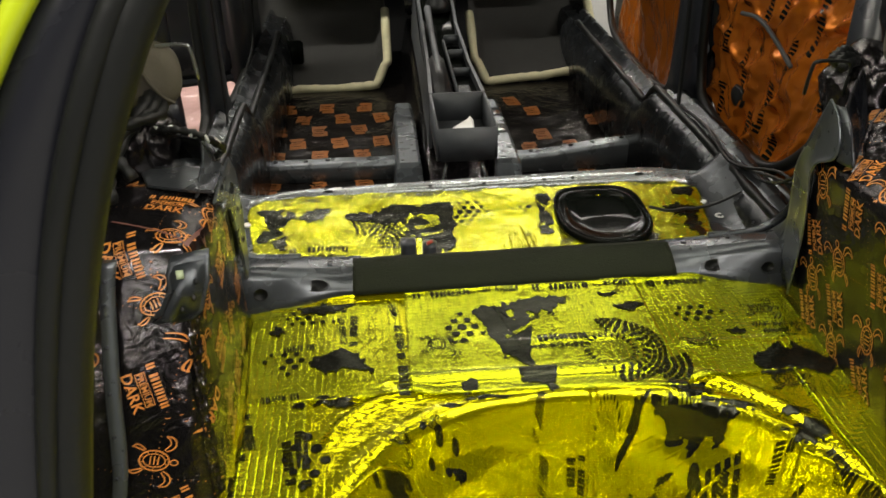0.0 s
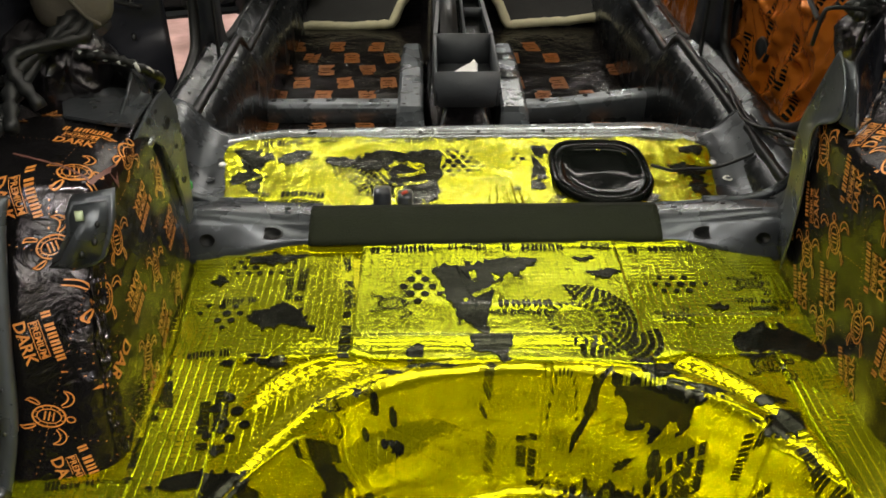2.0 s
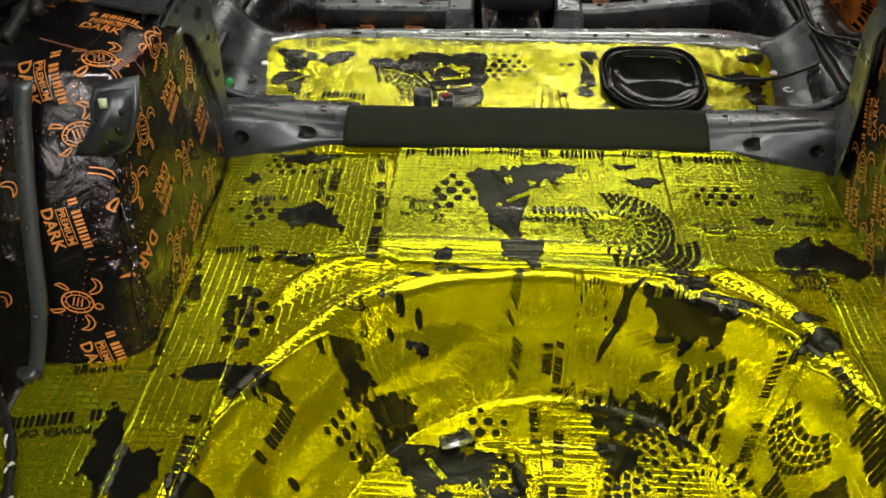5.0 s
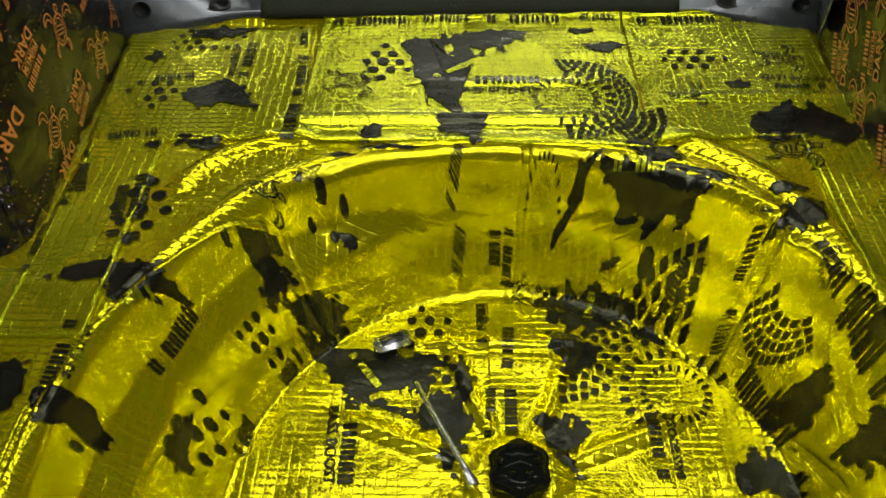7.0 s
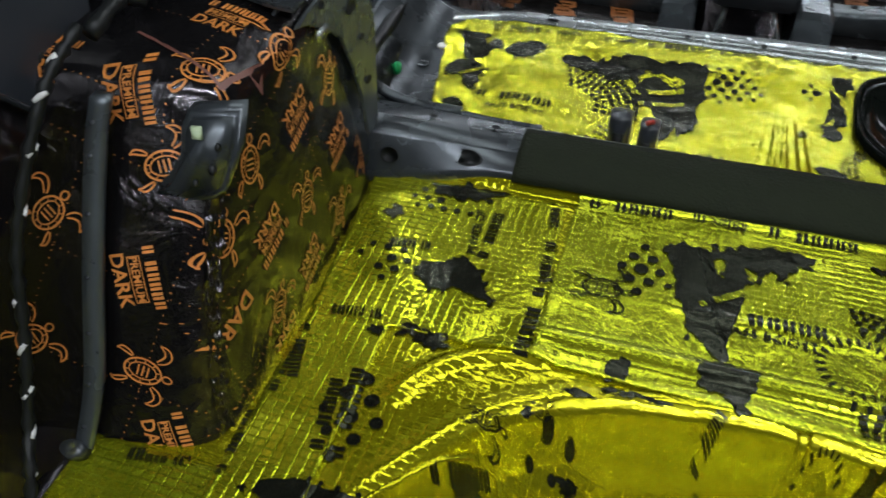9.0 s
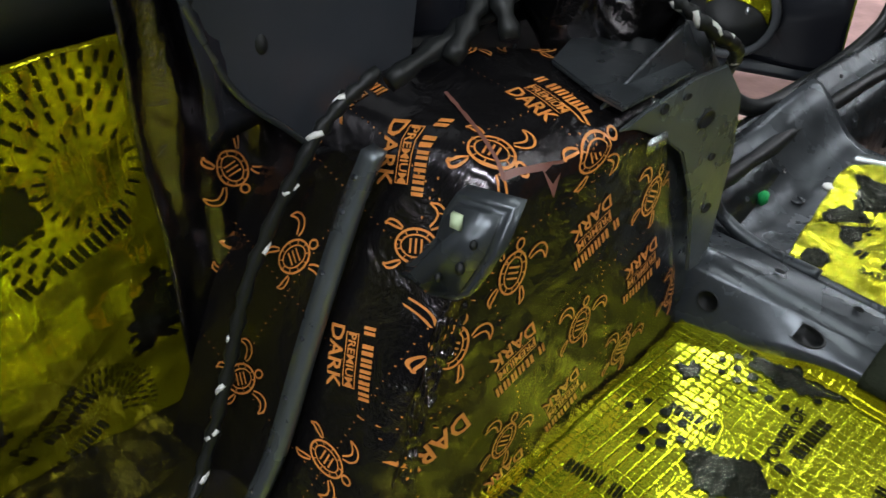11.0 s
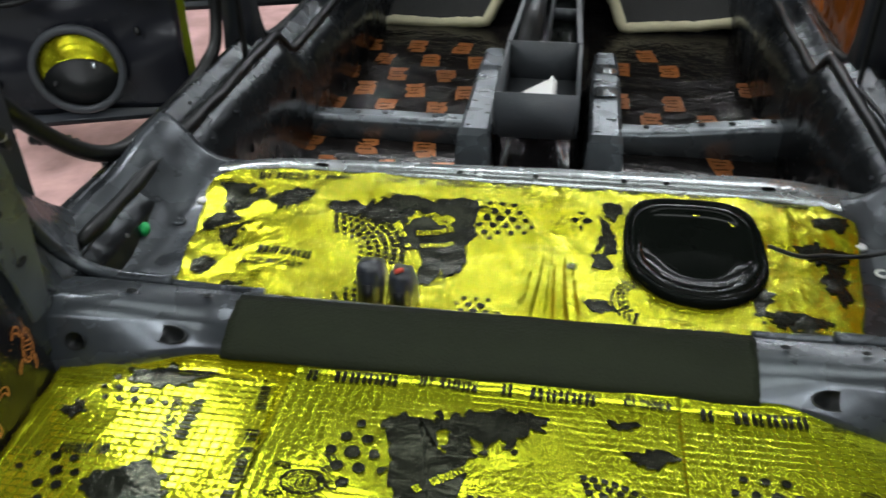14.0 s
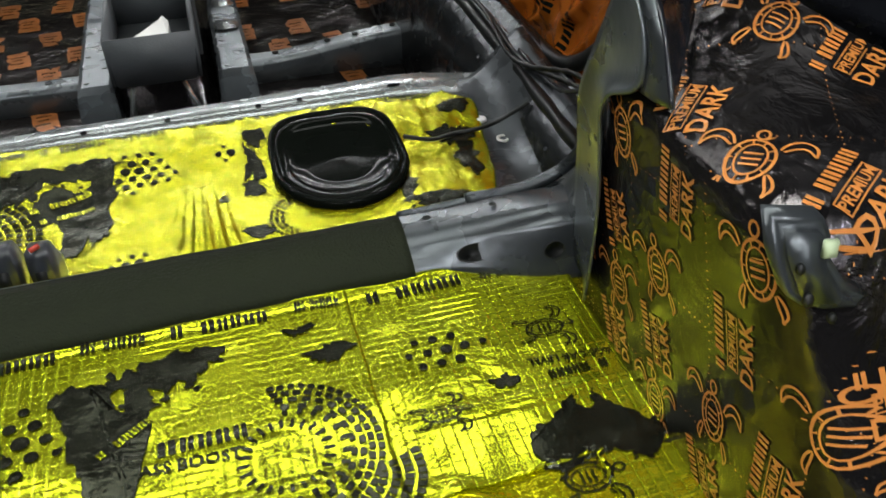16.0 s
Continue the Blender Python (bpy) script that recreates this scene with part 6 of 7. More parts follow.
# ---- rear corners: the plates that run from arch to cross member ----
for s in (-1, 1):
    gp = root("pillar_foot_plate", (s * 0.56, 1.66, 0.05), "grey pressed steel plate joining arch, beam and pillar", "plate", "pillar foot plates")
    curves = [smooth_path([(*p,) for p in q], 6) for q in (
        [(0.525, 1.42, 0.325), (0.522, 1.460, 0.300), (0.520, 1.490, 0.235), (0.518, 1.505, 0.14), (0.520, 1.56, 0.045), (0.518, 1.59, 0.01)],
        [(0.520, 1.50, 0.366), (0.515, 1.545, 0.330), (0.512, 1.575, 0.24), (0.512, 1.585, 0.15), (0.518, 1.64, 0.075), (0.515, 1.68, 0.05)],
        [(0.535, 1.57, 0.372), (0.525, 1.600, 0.330), (0.522, 1.620, 0.24), (0.526, 1.64, 0.15), (0.54, 1.70, 0.07), (0.54, 1.75, 0.03)],
        [(0.600, 1.61, 0.365), (0.580, 1.660, 0.330), (0.575, 1.680, 0.24), (0.580, 1.715, 0.14), (0.61, 1.79, 0.05), (0.62, 1.86, 0.0)],
        [(0.740, 1.68, 0.36), (0.730, 1.760, 0.330), (0.730, 1.810, 0.24), (0.735, 1.88, 0.12), (0.74, 1.96, 0.02), (0.74, 2.03, -0.045)])]
    def foot_at(u, v):
        c = curves[int(v)]
        p = c[int(u)]
        z = p.z if s < 0 or p.z < 0.2 else 0.2 + (p.z - 0.2) * 0.72
        return Vector((s * p.x, p.y, z + 0.0025 * noise.noise(p * 14)))
    g = sheet_bm(foot_at, list(range(len(curves[0]))), [0, 1, 2, 3, 4], 0.003)
    bmesh.ops.subdivide_edges(g, edges=g.edges[:], cuts=1, use_grid_fill=True, smooth=0.2)
    panel = part("panel", g, STEEL, gp)
    top_ = prism_bm([(0.497, 1.425), (0.497, 1.53), (0.56, 1.56), (0.63, 1.53), (0.60, 1.455), (0.53, 1.43)], 2, 0.340, 0.345, 0.0015)
    if s < 0:
        part("top_flange", mirror_x(top_, s), STEEL, gp, smooth=False)
    else:
        top_.free()
    if s > 0:
        near = smooth_path([(0.478, 1.492, 0.412), (0.475, 1.462, 0.392), (0.473, 1.445, 0.362), (0.472, 1.449, 0.335), (0.473, 1.487, 0.313), (0.475, 1.502, 0.288), (0.480, 1.505, 0.25), (0.486, 1.505, 0.18), (0.492, 1.515, 0.10), (0.497, 1.53, 0.03)], 5)
        far = smooth_path([(0.482, 1.512, 0.415), (0.482, 1.527, 0.387), (0.483, 1.545, 0.352), (0.485, 1.562, 0.322), (0.488, 1.580, 0.292), (0.492, 1.595, 0.266), (0.498, 1.607, 0.235), (0.508, 1.618, 0.17), (0.518, 1.634, 0.10), (0.528, 1.665, 0.05)], 5)
        def hollow(u, v):
            """The dished plate, its lip turned outward where it meets the film."""
            k = int(u) / (len(near) - 1)
            p = near[int(u)].lerp(far[int(u)], v)
            dip = 0.005 * math.sin(math.pi * v) * math.sin(math.pi * k)
            flare = 0.007 * max(0.0, 1 - v / 0.3) ** 2 * ease(0.28, 0.4, k)
            return p + Vector((dip - flare, 0.3 * dip, 0.001 * noise.noise(p * 22)))
        face = sheet_bm(hollow, list(range(len(near))), steps(0, 1, 12), 0.003)
        rim_ = smooth_path([(0.485, 1.474, 0.414), (0.480, 1.438, 0.394), (0.478, 1.419, 0.370), (0.477, 1.402, 0.341)], 5)
        back_ = smooth_path([(0.585, 1.615, 0.432), (0.580, 1.590, 0.415), (0.572, 1.560, 0.392), (0.560, 1.520, 0.362)], 5)
        def flange_at(u, v):
            a, b = near[int(u)], rim_[int(u)]
            return a.lerp(b, v) + Vector((-0.003 * math.sin(math.pi * v), -0.002 * math.sin(math.pi * v), 0))
        part("side_flange", sheet_bm(flange_at, list(range(len(rim_))), steps(0, 1, 6), 0.003), STEEL, gp)
        def shoulder_at(u, v):
            p = rim_[int(u)].lerp(back_[int(u)], v)
            sag = math.sin(math.pi * v) * math.sin(math.pi * int(u) / (len(rim_) - 1))
            return p + Vector((0.01 * sag, 0.02 * sag, -0.012 * sag + 0.002 * noise.noise(p * 30)))
        part("shoulder_plate", sheet_bm(shoulder_at, list(range(len(rim_))), steps(0, 1, 14), 0.003), GLASS_DARK, gp)
    else:
        face = prism_bm([(1.425, 0.322), (1.455, 0.328), (1.53, 0.336), (1.585, 0.332), (1.622, 0.29), (1.632, 0.22), (1.625, 0.15), (1.62, 0.09), (1.585, 0.09), (1.572, 0.16), (1.555, 0.21), (1.53, 0.26), (1.49, 0.292), (1.45, 0.315)], 0, 0.497, 0.502, 0.0018)
    face_ob = part("face_plate", face if s > 0 else mirror_x(face, s), STEEL_LIT, gp, smooth=s > 0)
    part("rolled_edge", mirror_x(tube_bm(smooth_path([(0.42, 1.757, 0.034), (0.50, 1.748, 0.043), (0.553, 1.742, 0.07), (0.574, 1.72, 0.13), (0.570, 1.685, 0.23)], 8), 0.009, 10), s), STEEL, gp)
    if s > 0:
        for k, v, rx, ry in ((16, 0.40, 0.007, 0.014), (10, 0.22, 0.005, 0.007), (8, 0.7, 0.002, 0.010), (36, 0.45, 0.004, 0.005), (38, 0.65, 0.003, 0.005), (34, 0.6, 0.003, 0.005)):
            n_ = (hollow(k, v + 0.1) - hollow(k, v - 0.1)).cross(hollow(k + 1, v) - hollow(k - 1, v)).normalized()
            n_ = n_ if n_.x < 0 else -n_
            part("hole", disc_bm(hollow(k, v) + n_ * 0.001, rx, ry, [(0.0, 0.0008), (0.85, 0.0008), (0.94, 0.0018), (1.0, 0.0)], n_, 16), RUBBER, face_ob)
    else:
        for y, z, ry, rz in ((1.561, 0.285, 0.009, 0.014), (1.486, 0.322, 0.005, 0.006), (1.585, 0.235, 0.004, 0.006), (1.595, 0.17, 0.005, 0.009), (1.52, 0.322, 0.003, 0.006)):
            part("hole", mirror_x(disc_bm((0.4968, y, z), rz, ry, [(0.0, 0.0008), (0.85, 0.0008), (0.94, 0.0018), (1.0, 0.0)], (-1, 0, 0), 16), s), RUBBER, face_ob)
        part("tab", mirror_x(box_bm((0.494, 1.468, 0.284), (0.499, 1.496, 0.298), 0.002), s), STEEL_BRIGHT, gp)
    for k, v, rx, ry in ((9, 2, 0.009, 0.017), (7, 1, 0.005, 0.008), (16, 2, 0.006, 0.01), (5, 2, 0.005, 0.009), (20, 1, 0.005, 0.005), (13, 3, 0.006, 0.008)):
        p = curves[v][k]
        a = (curves[v][k + 1] - curves[v][k - 1]).normalized()
        b = (curves[min(v + 1, 4)][k] - curves[v - 1][k]).normalized()
        n_ = b.cross(a)
        if n_.dot(Vector((-0.5, -0.7, 0.5))) < 0:
            n_ = -n_
        part("hole", mirror_x(disc_bm(p + n_ * 0.003, rx, ry, [(0.0, 0.0012), (0.85, 0.0012), (1.0, 0.0)], n_, 14), s), RUBBER, panel)
    part("pressed_rib", mirror_x(tube_bm([curves[2][k].lerp(curves[1][k], 0.5) + Vector((-0.002, -0.002, 0.001)) for k in range(10, 26)], lambda t: 0.009 * math.sin(math.pi * max(0.02, min(0.98, t))), 8), s), STEEL, gp)
    under(gp)
    # dark upper pillar and side above the arch
    up = root("rear_pillar", (s * 0.70, 1.5, 0.35), "dark steel rear pillar with folded film and wiring", "pillar", "rear pillars")
    def up_at(u, v, s=s):
        y = 1.16 + (0.72 if s < 0 else 0.58) * u
        z = 0.33 + 0.64 * v
        x = (0.70 if s < 0 else 0.73) + 0.03 * math.sin(u * 5) - 0.10 * v + 0.02 * noise.noise((y * 7, z * 7, s)) + 0.012 * noise.noise((y * 19, z * 19, s))
        return Vector((s * x, y, z))
    part("panel", sheet_bm(up_at, steps(0, 1, 40), steps(0, 1, 34), 0.003), GLASS_DARK, up)
    lump = disc_bm((-0.645, 1.58, 0.372) if s < 0 else (0.64, 1.67, 0.375), 0.085, 0.095, [(0.0, 0.055), (0.15, 0.055), (0.3, 0.053), (0.45, 0.048), (0.6, 0.041), (0.72, 0.033), (0.84, 0.022), (0.93, 0.01), (1.0, -0.02)], (-s * 0.5, -0.5, 0.7), 64)
    for vert in lump.verts:
        p = vert.co.copy()
        vert.co += Vector((noise.noise(p * 18), noise.noise(p * 18 + Vector((9, 0, 0))), noise.noise(p * 18 + Vector((0, 9, 0))))) * 0.02 + Vector((-s, -1, 1)) * 0.007 * abs(noise.noise(p * 55))
    part("crumpled_cover", lump, FOIL_DARK, up)
    for k in range(3):
        w_ = smooth_path([(s * (0.64 - 0.02 * k), 1.30 + 0.05 * k, 0.36 + 0.01 * k) if s < 0 else (0.55, 1.62 + 0.02 * k, 0.43), (s * 0.63, 1.42, 0.40 + 0.02 * k) if s < 0 else (0.585, 1.66 + 0.01 * k, 0.425 + 0.008 * k), (s * (0.60 - 0.01 * k), 1.53, 0.45 - 0.01 * k) if s < 0 else (0.625, 1.70, 0.41), (s * 0.62, 1.66, 0.42) if s < 0 else (0.66, 1.74, 0.37), (s * 0.68, 1.78, 0.33 - 0.05 * k)], 8)
        part("wiring", tube_bm(w_, lambda t: 0.009 + 0.003 * math.sin(t * 90), 7), RUBBER, up)
    part("door_jamb", box_bm((min(s * 0.745, s * 0.80), 1.80, -0.06), (max(s * 0.745, s * 0.80), 1.975, 0.55), 0.015), STEEL_DARK, up)
    lx, lz = (0.0, 0.0) if s < 0 else (-0.05, -0.068)
    loop_ = [(s * (x + lx), 1.60, z + lz) for x, z in ((0.60, 0.455), (0.602, 0.505), (0.59, 0.515), (0.545, 0.517), (0.535, 0.505), (0.53, 0.46))]
    part("belt_loop", tube_bm(smooth_path(loop_, 5), 0.0032, 6), STEEL_BRIGHT if s < 0 else RUBBER, up)
    under(up)
    PX, PZ = (-0.612, 0.468) if s < 0 else (0.667, 0.478)
    pad = root("beige_pad", (PX, 1.62, PZ - 0.05), "beige fabric padded pillar cover hanging on the side", "pad", "beige pads")
    g = disc_bm((PX, 1.60, PZ), 0.056, 0.054, [(0.0, 0.035), (0.5, 0.033), (0.8, 0.026), (0.95, 0.012), (1.0, -0.01), (0.9, -0.03)], (-s * 0.25, -1, 0.15), 28, 0.3, 2.7)
    part("cushion", g, BEIGE, pad)
    part("piping", tube_bm(smooth_path([(PX, 1.567, PZ + 0.045), (PX - s * 0.01, 1.563, PZ + 0.01), (PX - s * 0.03, 1.567, PZ - 0.022), (PX - s * 0.045, 1.575, PZ - 0.036)], 6), 0.003, 6), BEIGE, pad)
    part("clip", box_bm((PX - 0.03, 1.58, PZ + 0.062), (PX + 0.03, 1.60, PZ + 0.072), 0.003), STEEL_BRIGHT, pad)
    under(pad)

# ---- quarter sides of the boot ----
for s in (-1, 1):
    q = root("quarter_side", (s * 0.78, 0.95, 0), "inner quarter side of the boot in black film and yellow foil", "side panel", "quarter sides")
    side = part("upper_film", sheet_bm(lambda u, v, s=s: Vector((s * (0.775 - 0.04 * v + 0.012 * noise.noise((u * 8, v * 6, s))), 1.13 + 0.19 * u, -0.01 + 0.58 * v)), steps(0, 1, 40), steps(0, 1, 24), 0.003), FOIL_DARK, q)
    low_ = part("lower_foil", sheet_bm(lambda u, v, s=s: Vector((s * (0.795 - 0.03 * v + 0.012 * noise.noise((u * 5, v * 5, s + 3)) + 0.007 * abs(noise.noise((u * 13, v * 9, s))) + 0.002 * noise.noise((u * 34, v * 24, s))), 0.55 + 0.60 * u, 0.0 + 0.41 * v)), steps(0, 1, 110), steps(0, 1, 60), 0.003), FOIL_WELL, q)
    tree = bvh_of(low_)
    u_ = Vector((0, -s, 0)) if s > 0 else Y
    def side_print(name, polys, y, z, turn=0.0):
        stamp(name, tree, shift(polys, 0, 0, turn), (s * 0.78, y, z), u_, Z, INK_BLACK, q, 0.0012, 0.08)
    for r0, r1, rings, bold in ((0.006, 0.03, 3, 0.4), (0.034, 0.048, 1, 0.6), (0.055, 0.11, 4, 0.9)):
        side_print("printed_burst", burst(0, 0, r0, r1, rings, 60 if rings == 4 else 0, 240 if rings == 4 else 360, 1.0, bold), 1.09, 0.30)
    side_print("printed_burst", burst(0, 0, 0.02, 0.06, 4, -20, 180, 1.0, 0.9), 1.04, 0.04)
    side_print("printed_land", land("south_isle", 0.12, 0.10, 3), 0.98, 0.30, 25)
    side_print("printed_land", land("asia", 0.10, 0.07, 5), 1.12, 0.13, 60)
    side_print("printed_land", land("africa", 0.08, 0.10, 8), 0.93, 0.12, 20)
    side_print("printed_brand", stretched(BRAND, 0.11, BRAND_LEN), 1.06, 0.235, 22)
    side_print("printed_brand", stretched(BRAND, 0.09, BRAND_LEN), 1.0, 0.05, 30)
    side_print("printed_line", fitted("POWER OF", 0.08), 0.99, 0.075, 30)
    side_print("printed_name", stretched(BRAND_NAME, 0.07, BRAND_NAME_LEN, 1.2), 1.01, 0.012, 24)
    tree = bvh_of(side)
    for y, z, t_ in ((1.215, 0.18, -70), (1.205, 0.06, -80)):
        for piece, shape in badge_text(0.07).items():
            stamp(piece, tree, shift(shape, 0, 0, t_), (s * 0.77, y, z), u_, Z, INK_ORANGE, q, 0.0012, 0.1)
        stamp("printed_emblem", tree, shift(emblem(0.06), 0, 0, t_), (s * 0.77, y - 0.01, z + 0.09), u_, Z, INK_ORANGE, q, 0.0012, 0.1)
    # folded steel plate over the upper side, with a bright lower lip
    outline = [(1.16, 0.47), (1.185, 0.375), (1.29, 0.254), (1.335, 0.298), (1.37, 0.342), (1.40, 0.50), (1.30, 0.55)]
    g = prism_bm(outline, 0, 0.695, 0.700)
    part("side_plate", mirror_x(g, s), STEEL_DARK, q, smooth=False)
    lip_ = smooth_path([(0.692, 1.158, 0.46), (0.691, 1.186, 0.376), (0.691, 1.235, 0.318), (0.692, 1.288, 0.256)], 6)
    part("plate_lip", mirror_x(tube_bm(lip_, 0.0035, 6), s), STEEL, q)
    for y, z in ((1.22, 0.40), (1.29, 0.33), (1.25, 0.46)):
        part("hole", mirror_x(disc_bm((0.6955, y, z), 0.006, 0.009, [(0.0, 0.0012), (0.9, 0.0012), (1.0, 0.0)], (-1, 0, 0), 12), s), RUBBER, q)
    part("back_steel", box_bm((min(s * 0.82, s * 0.84), 0.5, -0.1), (max(s * 0.82, s * 0.84), 1.9, 0.95), 0.01), GLASS_DARK, q)
    part("upper_steel", sheet_bm(lambda u, v, s=s: Vector((s * (0.785 - 0.13 * v), 0.60 + 0.68 * u, 0.405 + 0.565 * v)), steps(0, 1, 10), steps(0, 1, 10), 0.003), STEEL_DARK, q)
    under(q)
wrapped_cable([(-0.56, 0.88, 0.012), (-0.60, 0.98, 0.014), (-0.655, 1.06, 0.03), (-0.665, 1.115, 0.12), (-0.672, 1.165, 0.22), (-0.655, 1.235, 0.33), (-0.64, 1.29, 0.375)], 0.006, "black and white twisted cable beside the arch")

# ---- doors ----
def door_low(u):
    """The rounded lower edge of the orange sheet."""
    return -0.15 + 0.34 * ease(0.42, 0.0, u) + 0.10 * ease(0.75, 1.0, u)


door = root("rear_door", (0.86, 2.9, -0.1), "rear door with its inner face under creased orange foil", "door", "doors")
foil_r = part("orange_sheet", sheet_bm(lambda u, v: Vector((0.835 + 0.012 * noise.noise((u * 5, v * 5, 1)) - 0.022 * (1 - abs(noise.noise((u * 6 + v * 3, v * 4 - u, 4)))) ** 6 + 0.012 * abs(noise.noise((u * 13, v * 8, 4))) + 0.006 * noise.noise((u * 24, v * 20, 2)), 1.98 + 0.87 * u, door_low(u) + (0.46 - door_low(u)) * v)), steps(0, 1, 130), steps(0, 1, 100), 0.002), FOIL_ORANGE, door)
part("shell", box_bm((0.86, 1.92, -0.24), (0.93, 2.88, 0.50), 0.02), STEEL_DARK, door)
part("edge", tube_bm(smooth_path([(0.83, 2.86, 0.5), (0.83, 2.86, -0.05), (0.83, 2.72, -0.19), (0.83, 2.40, -0.21), (0.83, 2.1, -0.05), (0.83, 1.97, 0.2), (0.83, 1.95, 0.5)], 8), 0.022, 8), GLASS_DARK, door)
part("pull_rod", tube_bm(smooth_path([(0.80, 2.62, 0.27), (0.795, 2.50, 0.285), (0.80, 2.40, 0.26), (0.81, 2.30, 0.21)], 6), 0.006, 8), PLASTIC_GREY, door)
part("latch_cavity", disc_bm((0.83, 2.62, 0.02), 0.05, 0.035, [(0.0, 0.006), (0.8, 0.008), (1.0, 0.0)], (-1, 0, 0), 20), RUBBER, door)
tree = bvh_of(foil_r)
for k, (y, z) in enumerate(((2.72, 0.20), (2.62, 0.10), (2.52, 0.26), (2.44, 0.05), (2.34, 0.20), (2.24, 0.33), (2.55, -0.08), (2.36, -0.06), (2.75, -0.05), (2.64, 0.36), (2.40, 0.38), (2.14, 0.22))):
    stamp("printed_brand", tree, shift(centred(blocks("978978", 0.028)[0]), 0, 0, 82), (0.84, y, z), -Y, Z, INK_BLACK, door, 0.0014, 0.08)
under(door)
fdoor = root("front_door", (0.86, 3.1, -0.1), "front door with its inner face under creased orange foil", "door", "doors")
part("orange_sheet", sheet_bm(lambda u, v: Vector((0.835 + 0.014 * noise.noise((u * 6, v * 6, 8)) + 0.012 * abs(noise.noise((u * 14, v * 9, 5))), 3.12 + 0.85 * u, -0.18 + 0.62 * v)), steps(0, 1, 60), steps(0, 1, 50), 0.002), FOIL_ORANGE, fdoor)
part("shell", box_bm((0.86, 3.08, -0.24), (0.93, 4.15, 0.5), 0.02), STEEL_DARK, fdoor)
under(fdoor)

# the open door across from it, bare inside
HINGE = pose(-0.84, 2.74, -0.18, 0, 0, 199)
od = root("open_rear_door", (-0.84, 2.74, -0.18), "bare dark rear door standing open, trim removed", "door", "doors")
def local(bm):
    bm.transform(HINGE)
    return bm
part("inner_panel", local(sheet_bm(lambda u, v: Vector((0.95 * u, 0.02 * noise.noise((u * 6, v * 6, 0)) - 0.03 * bead(u - 0.62, 0.16) * bead(v - 0.55, 0.2) + 0.01 * math.sin(v * 9), 0.02 + 0.62 * v)), steps(0, 1, 50), steps(0, 1, 34), 0.006)), GLASS_DARK, od)
part("outer_skin", local(box_bm((0.0, -0.14, 0.0), (0.98, -0.12, 0.66), 0.008)), PAINT_LIME, od)
part("edge_fold", local(box_bm((0.96, -0.12, 0.0), (0.985, 0.03, 0.66), 0.008)), STEEL_DARK, od)
part("bottom_fold", local(box_bm((0.0, -0.12, -0.005), (0.96, 0.03, 0.02), 0.008)), STEEL_DARK, od)
ax = (HINGE.to_3x3() @ Vector((0, 1, 0)))
ring_ob = part("speaker_ring", ring_bm(HINGE @ Vector((0.245, 0.026, 0.135)), 0.108, 0.090, 0.018, ax), PLASTIC_GREY, od)
part("speaker_opening", disc_bm(HINGE @ Vector((0.245, 0.022, 0.135)), 0.091, 0.091, [(0.0, 0.006), (0.9, 0.006), (1.0, 0.0)], ax, 32), FOIL_SEAT, ring_ob)
part("opening_shade", disc_bm(HINGE @ Vector((0.245, 0.024, 0.105)), 0.086, 0.058, [(0.0, 0.008), (0.95, 0.008), (1.0, 0.0)], ax, 28), RUBBER, ring_ob)
for k in range(14):
    a = radians(26 * k)
    part("clip_hole", disc_bm(HINGE @ Vector((0.35 + 0.24 * math.cos(a) * (1 + 0.1 * (k % 3)), 0.03, 0.32 + 0.22 * math.sin(a))), 0.008, 0.012, [(0.0, 0.004), (0.7, 0.004), (1.0, 0.0)], ax, 10), STEEL_BRIGHT if k % 3 == 0 else RUBBER, od)
for k in range(3):
    pts_ = [HINGE @ Vector(p) for p in ((0.06, 0.04, 0.30 + 0.05 * k), (0.2, 0.05, 0.34 + 0.03 * k), (0.36, 0.045, 0.30 + 0.06 * k), (0.55, 0.05, 0.34), (0.7, 0.04, 0.28 + 0.04 * k))]
    part("door_wiring", tube_bm(smooth_path(pts_, 7), 0.007, 6), RUBBER, od)
under(od)
HINGE = pose(-0.83, 3.63, -0.18, 0, 0, 197)
fd = root("open_front_door", (-0.83, 3.63, -0.18), "bare dark front door standing open, trim removed", "door", "doors")
part("inner_panel", local(sheet_bm(lambda u, v: Vector((1.0 * u, 0.02 * noise.noise((u * 6, v * 6, 3)) + 0.01 * math.sin(v * 11), 0.02 + 0.62 * v)), steps(0, 1, 30), steps(0, 1, 24), 0.006)), GLASS_DARK, fd)
part("outer_skin", local(box_bm((0.0, -0.14, 0.0), (1.02, -0.12, 0.66), 0.008)), PAINT_LIME, fd)
part("bottom_fold", local(box_bm((0.0, -0.12, -0.005), (1.0, 0.03, 0.02), 0.008)), STEEL_DARK, fd)
part("edge_fold", local(box_bm((0.99, -0.12, 0.0), (1.02, 0.03, 0.66), 0.008)), STEEL_DARK, fd)
part("hinge_post", box_bm((-0.84, 3.6, -0.2), (-0.78, 4.2, 0.6), 0.01), STEEL_DARK, fd)
under(fd)
hose = smooth_path([(-1.10, 2.45, -0.14), (-1.02, 2.44, -0.13), (-0.93, 2.42, -0.15), (-0.86, 2.40, -0.20), (-0.81, 2.38, -0.16)], 10)
tagged(part("ribbed_hose", tube_bm(hose, lambda t: 0.012 + 0.004 * math.sin(t * 110), 8), RUBBER), "black ribbed cable hose between door and pillar", "hose")

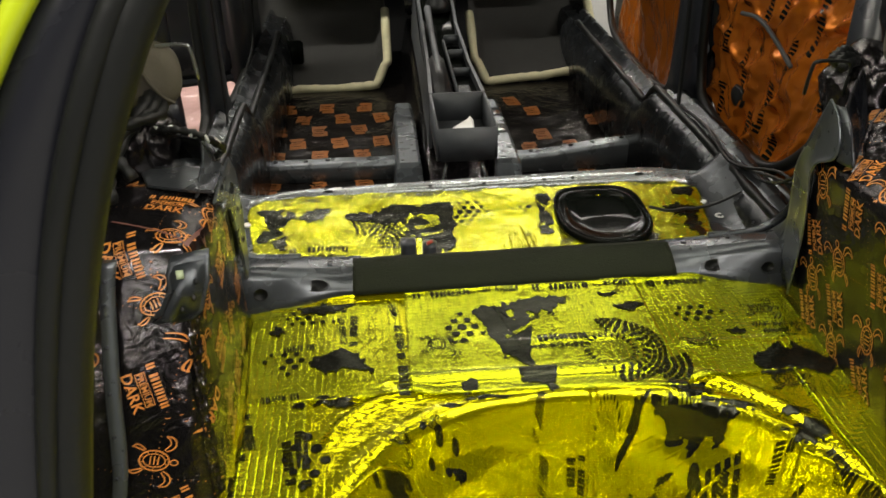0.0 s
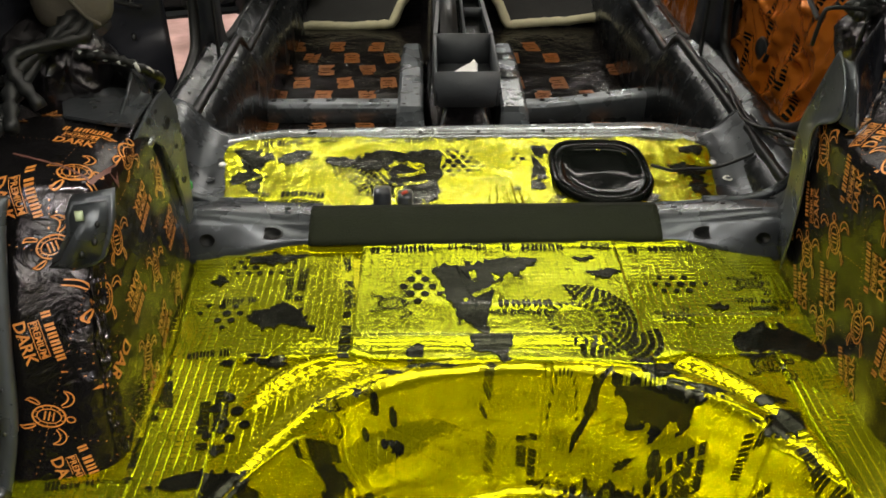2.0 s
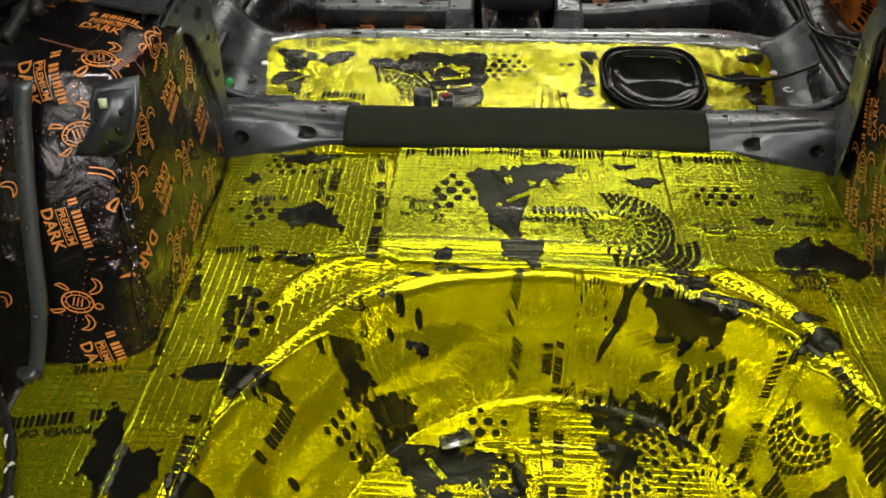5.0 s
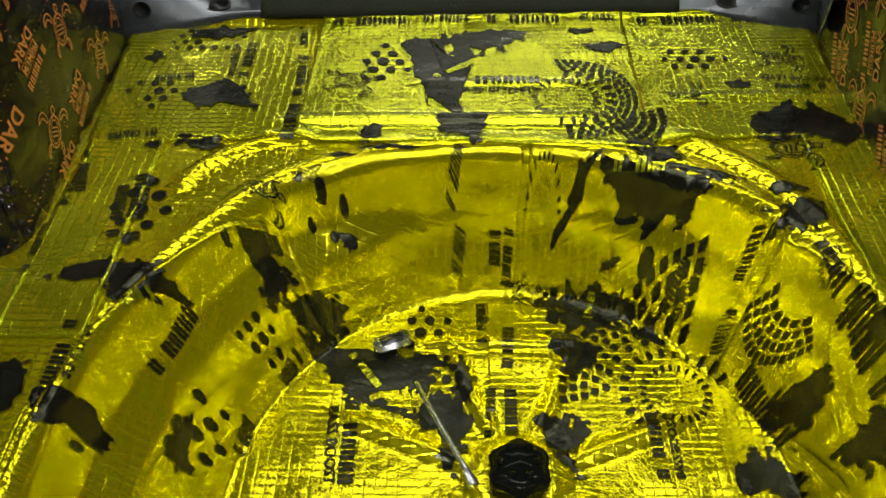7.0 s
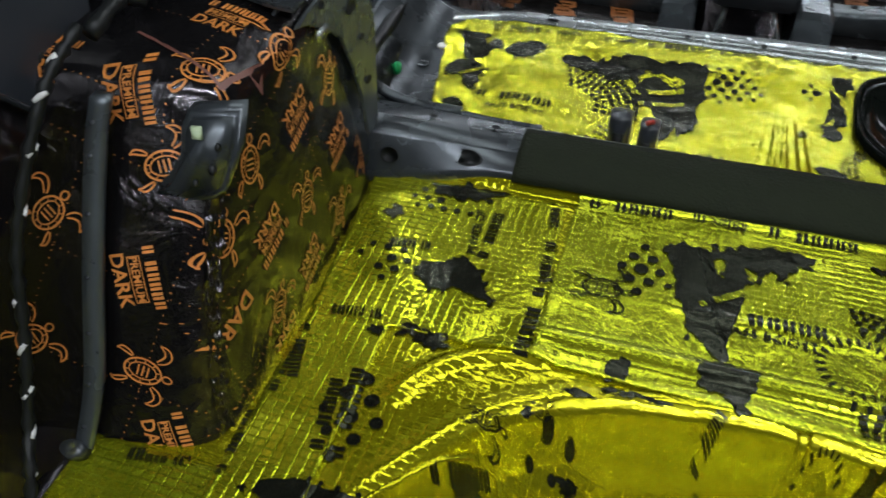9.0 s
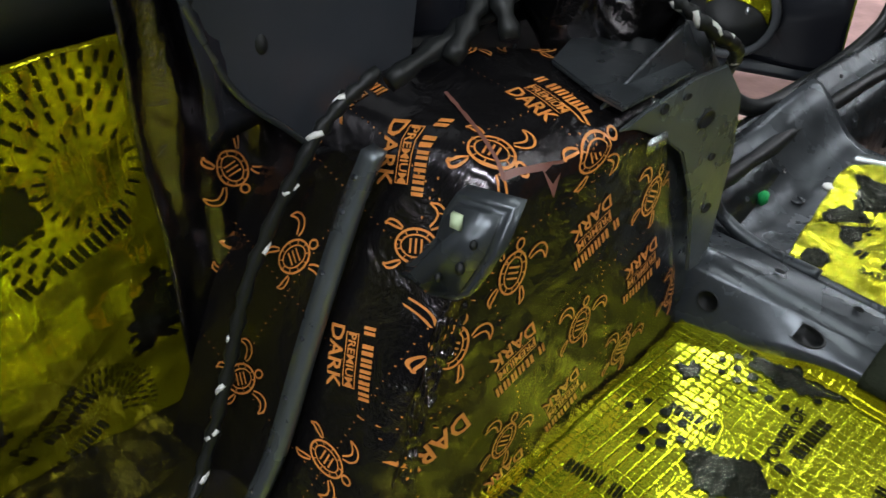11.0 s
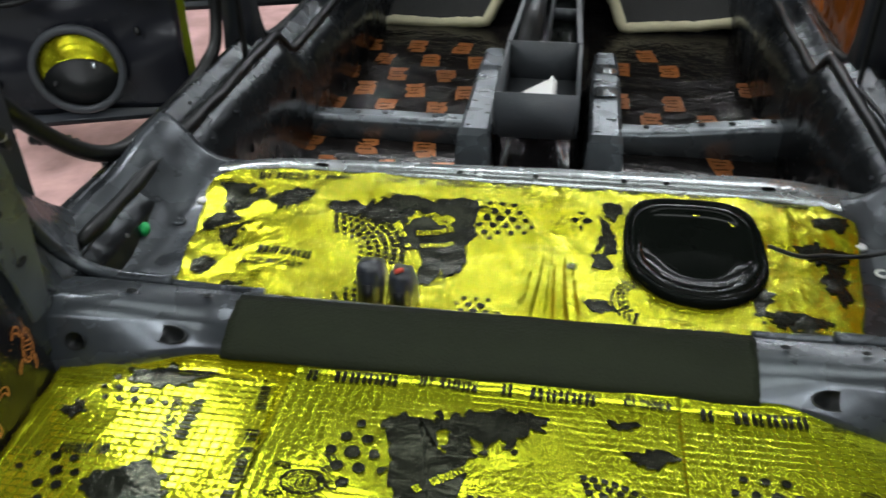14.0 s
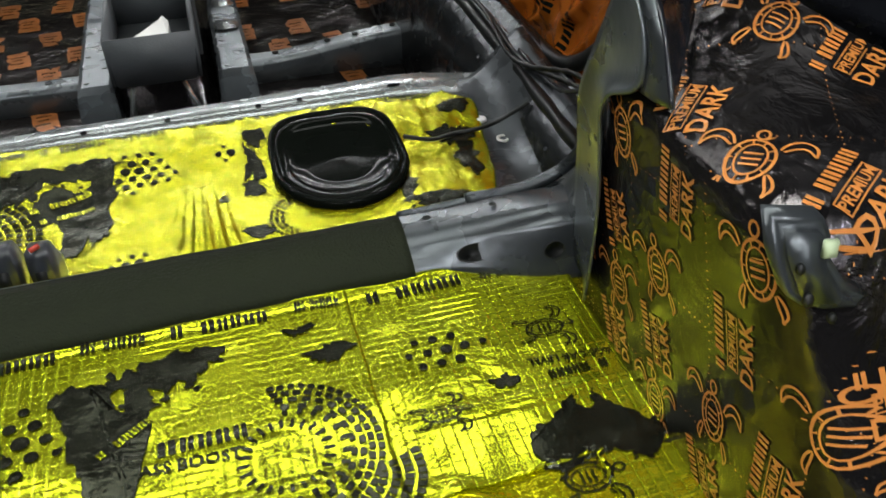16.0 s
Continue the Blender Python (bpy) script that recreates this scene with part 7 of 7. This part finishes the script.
# ---- roof and rear opening ----
tagged(part("roof", sheet_bm(lambda u, v: Vector((u, v, 0.99 - 0.10 * (u / 0.75) ** 2 - 0.02 * (v - 2.2) ** 2)), steps(-0.75, 0.75, 16), steps(1.05, 3.75, 16), 0.01), HEADLINING), "grey headlining under the roof over the cabin", "roof", kind="structure")
hatch = root("hatch_frame", (-0.52, 0.75, 0), "lime car body edge of the tailgate opening with black seal", "hatch frame")
def hatch_path(off, y, dz=0.0, lean=0.0):
    pts_ = smooth_path([(-0.34 + off, y + 0.03, 0.845 + dz), (-0.40 + off, y, 0.76 + dz), (-0.455 + off, y - 0.015, 0.63), (-0.50 + off, y - 0.03, 0.45), (-0.53 + off, y - 0.06, 0.25), (-0.55 + off, y - 0.10, 0.05)], 8)
    return [p + Vector((lean * (0.845 - p.z), 0, 0)) for p in pts_]
part("seal", tube_bm(hatch_path(0.022, 0.755, 0, 0.02), 0.014, 10), RUBBER, hatch)
part("seal_lip", tube_bm(hatch_path(0.010, 0.745, 0, 0.02), 0.008, 8), RUBBER, hatch)
g = bmesh.new()
a_, b_ = hatch_path(0.008, 0.75, 0, 0.02), hatch_path(-0.016, 0.742, 0.005, -0.15)
cs = [[g.verts.new(p.lerp(q_, t) + Vector((0, -0.008 * math.sin(math.pi * t), 0))) for t in steps(0, 1, 6)] for p, q_ in zip(a_, b_)]
for r0, r1 in zip(cs, cs[1:]):
    for k in range(6):
        g.faces.new((r0[k], r0[k + 1], r1[k + 1], r1[k]))
part("gutter", g, GLASS_DARK, hatch)
part("body_edge", tube_bm(hatch_path(-0.020, 0.735, 0.008, -0.16), 0.008, 10), PAINT_LIME, hatch)
under(hatch)

# ---- garage ----
tagged(part("ground", sheet_bm(lambda u, v: Vector((u, v, -0.62)), steps(-8, 8, 8), steps(-8, 24, 8), 0.02, (0, 0, -1)), FLOOR_TILE), "grey tiled garage ground", "ground", kind="structure")
tagged(part("ground_film", sheet_bm(lambda u, v: Vector((u, v, -0.605 + 0.012 * noise.noise((u * 4, v * 4, 0)) + 0.008 * abs(noise.noise((u * 9, v * 12, 3))))), steps(-3.0, -0.95, 60), steps(2.2, 6.2, 90), 0.002), TARP), "crumpled pale red plastic film on the ground", "plastic film")
for nm, lo, hi in (("wall_north", (-8, 24, -0.65), (8, 24.2, 3.2)), ("wall_south", (-8, -8.2, -0.65), (8, -8, 3.2)), ("wall_east", (8, -8.2, -0.65), (8.2, 24.2, 3.2)), ("wall_west", (-8.2, -8.2, -0.65), (-8, 24.2, 3.2)), ("ceiling", (-8.2, -8.2, 3.2), (8.2, 24.2, 3.3))):
    tagged(part(nm, box_bm(lo, hi), WALL_PAINT), "plain painted garage " + nm.split("_")[0], nm.split("_")[0], kind="structure")
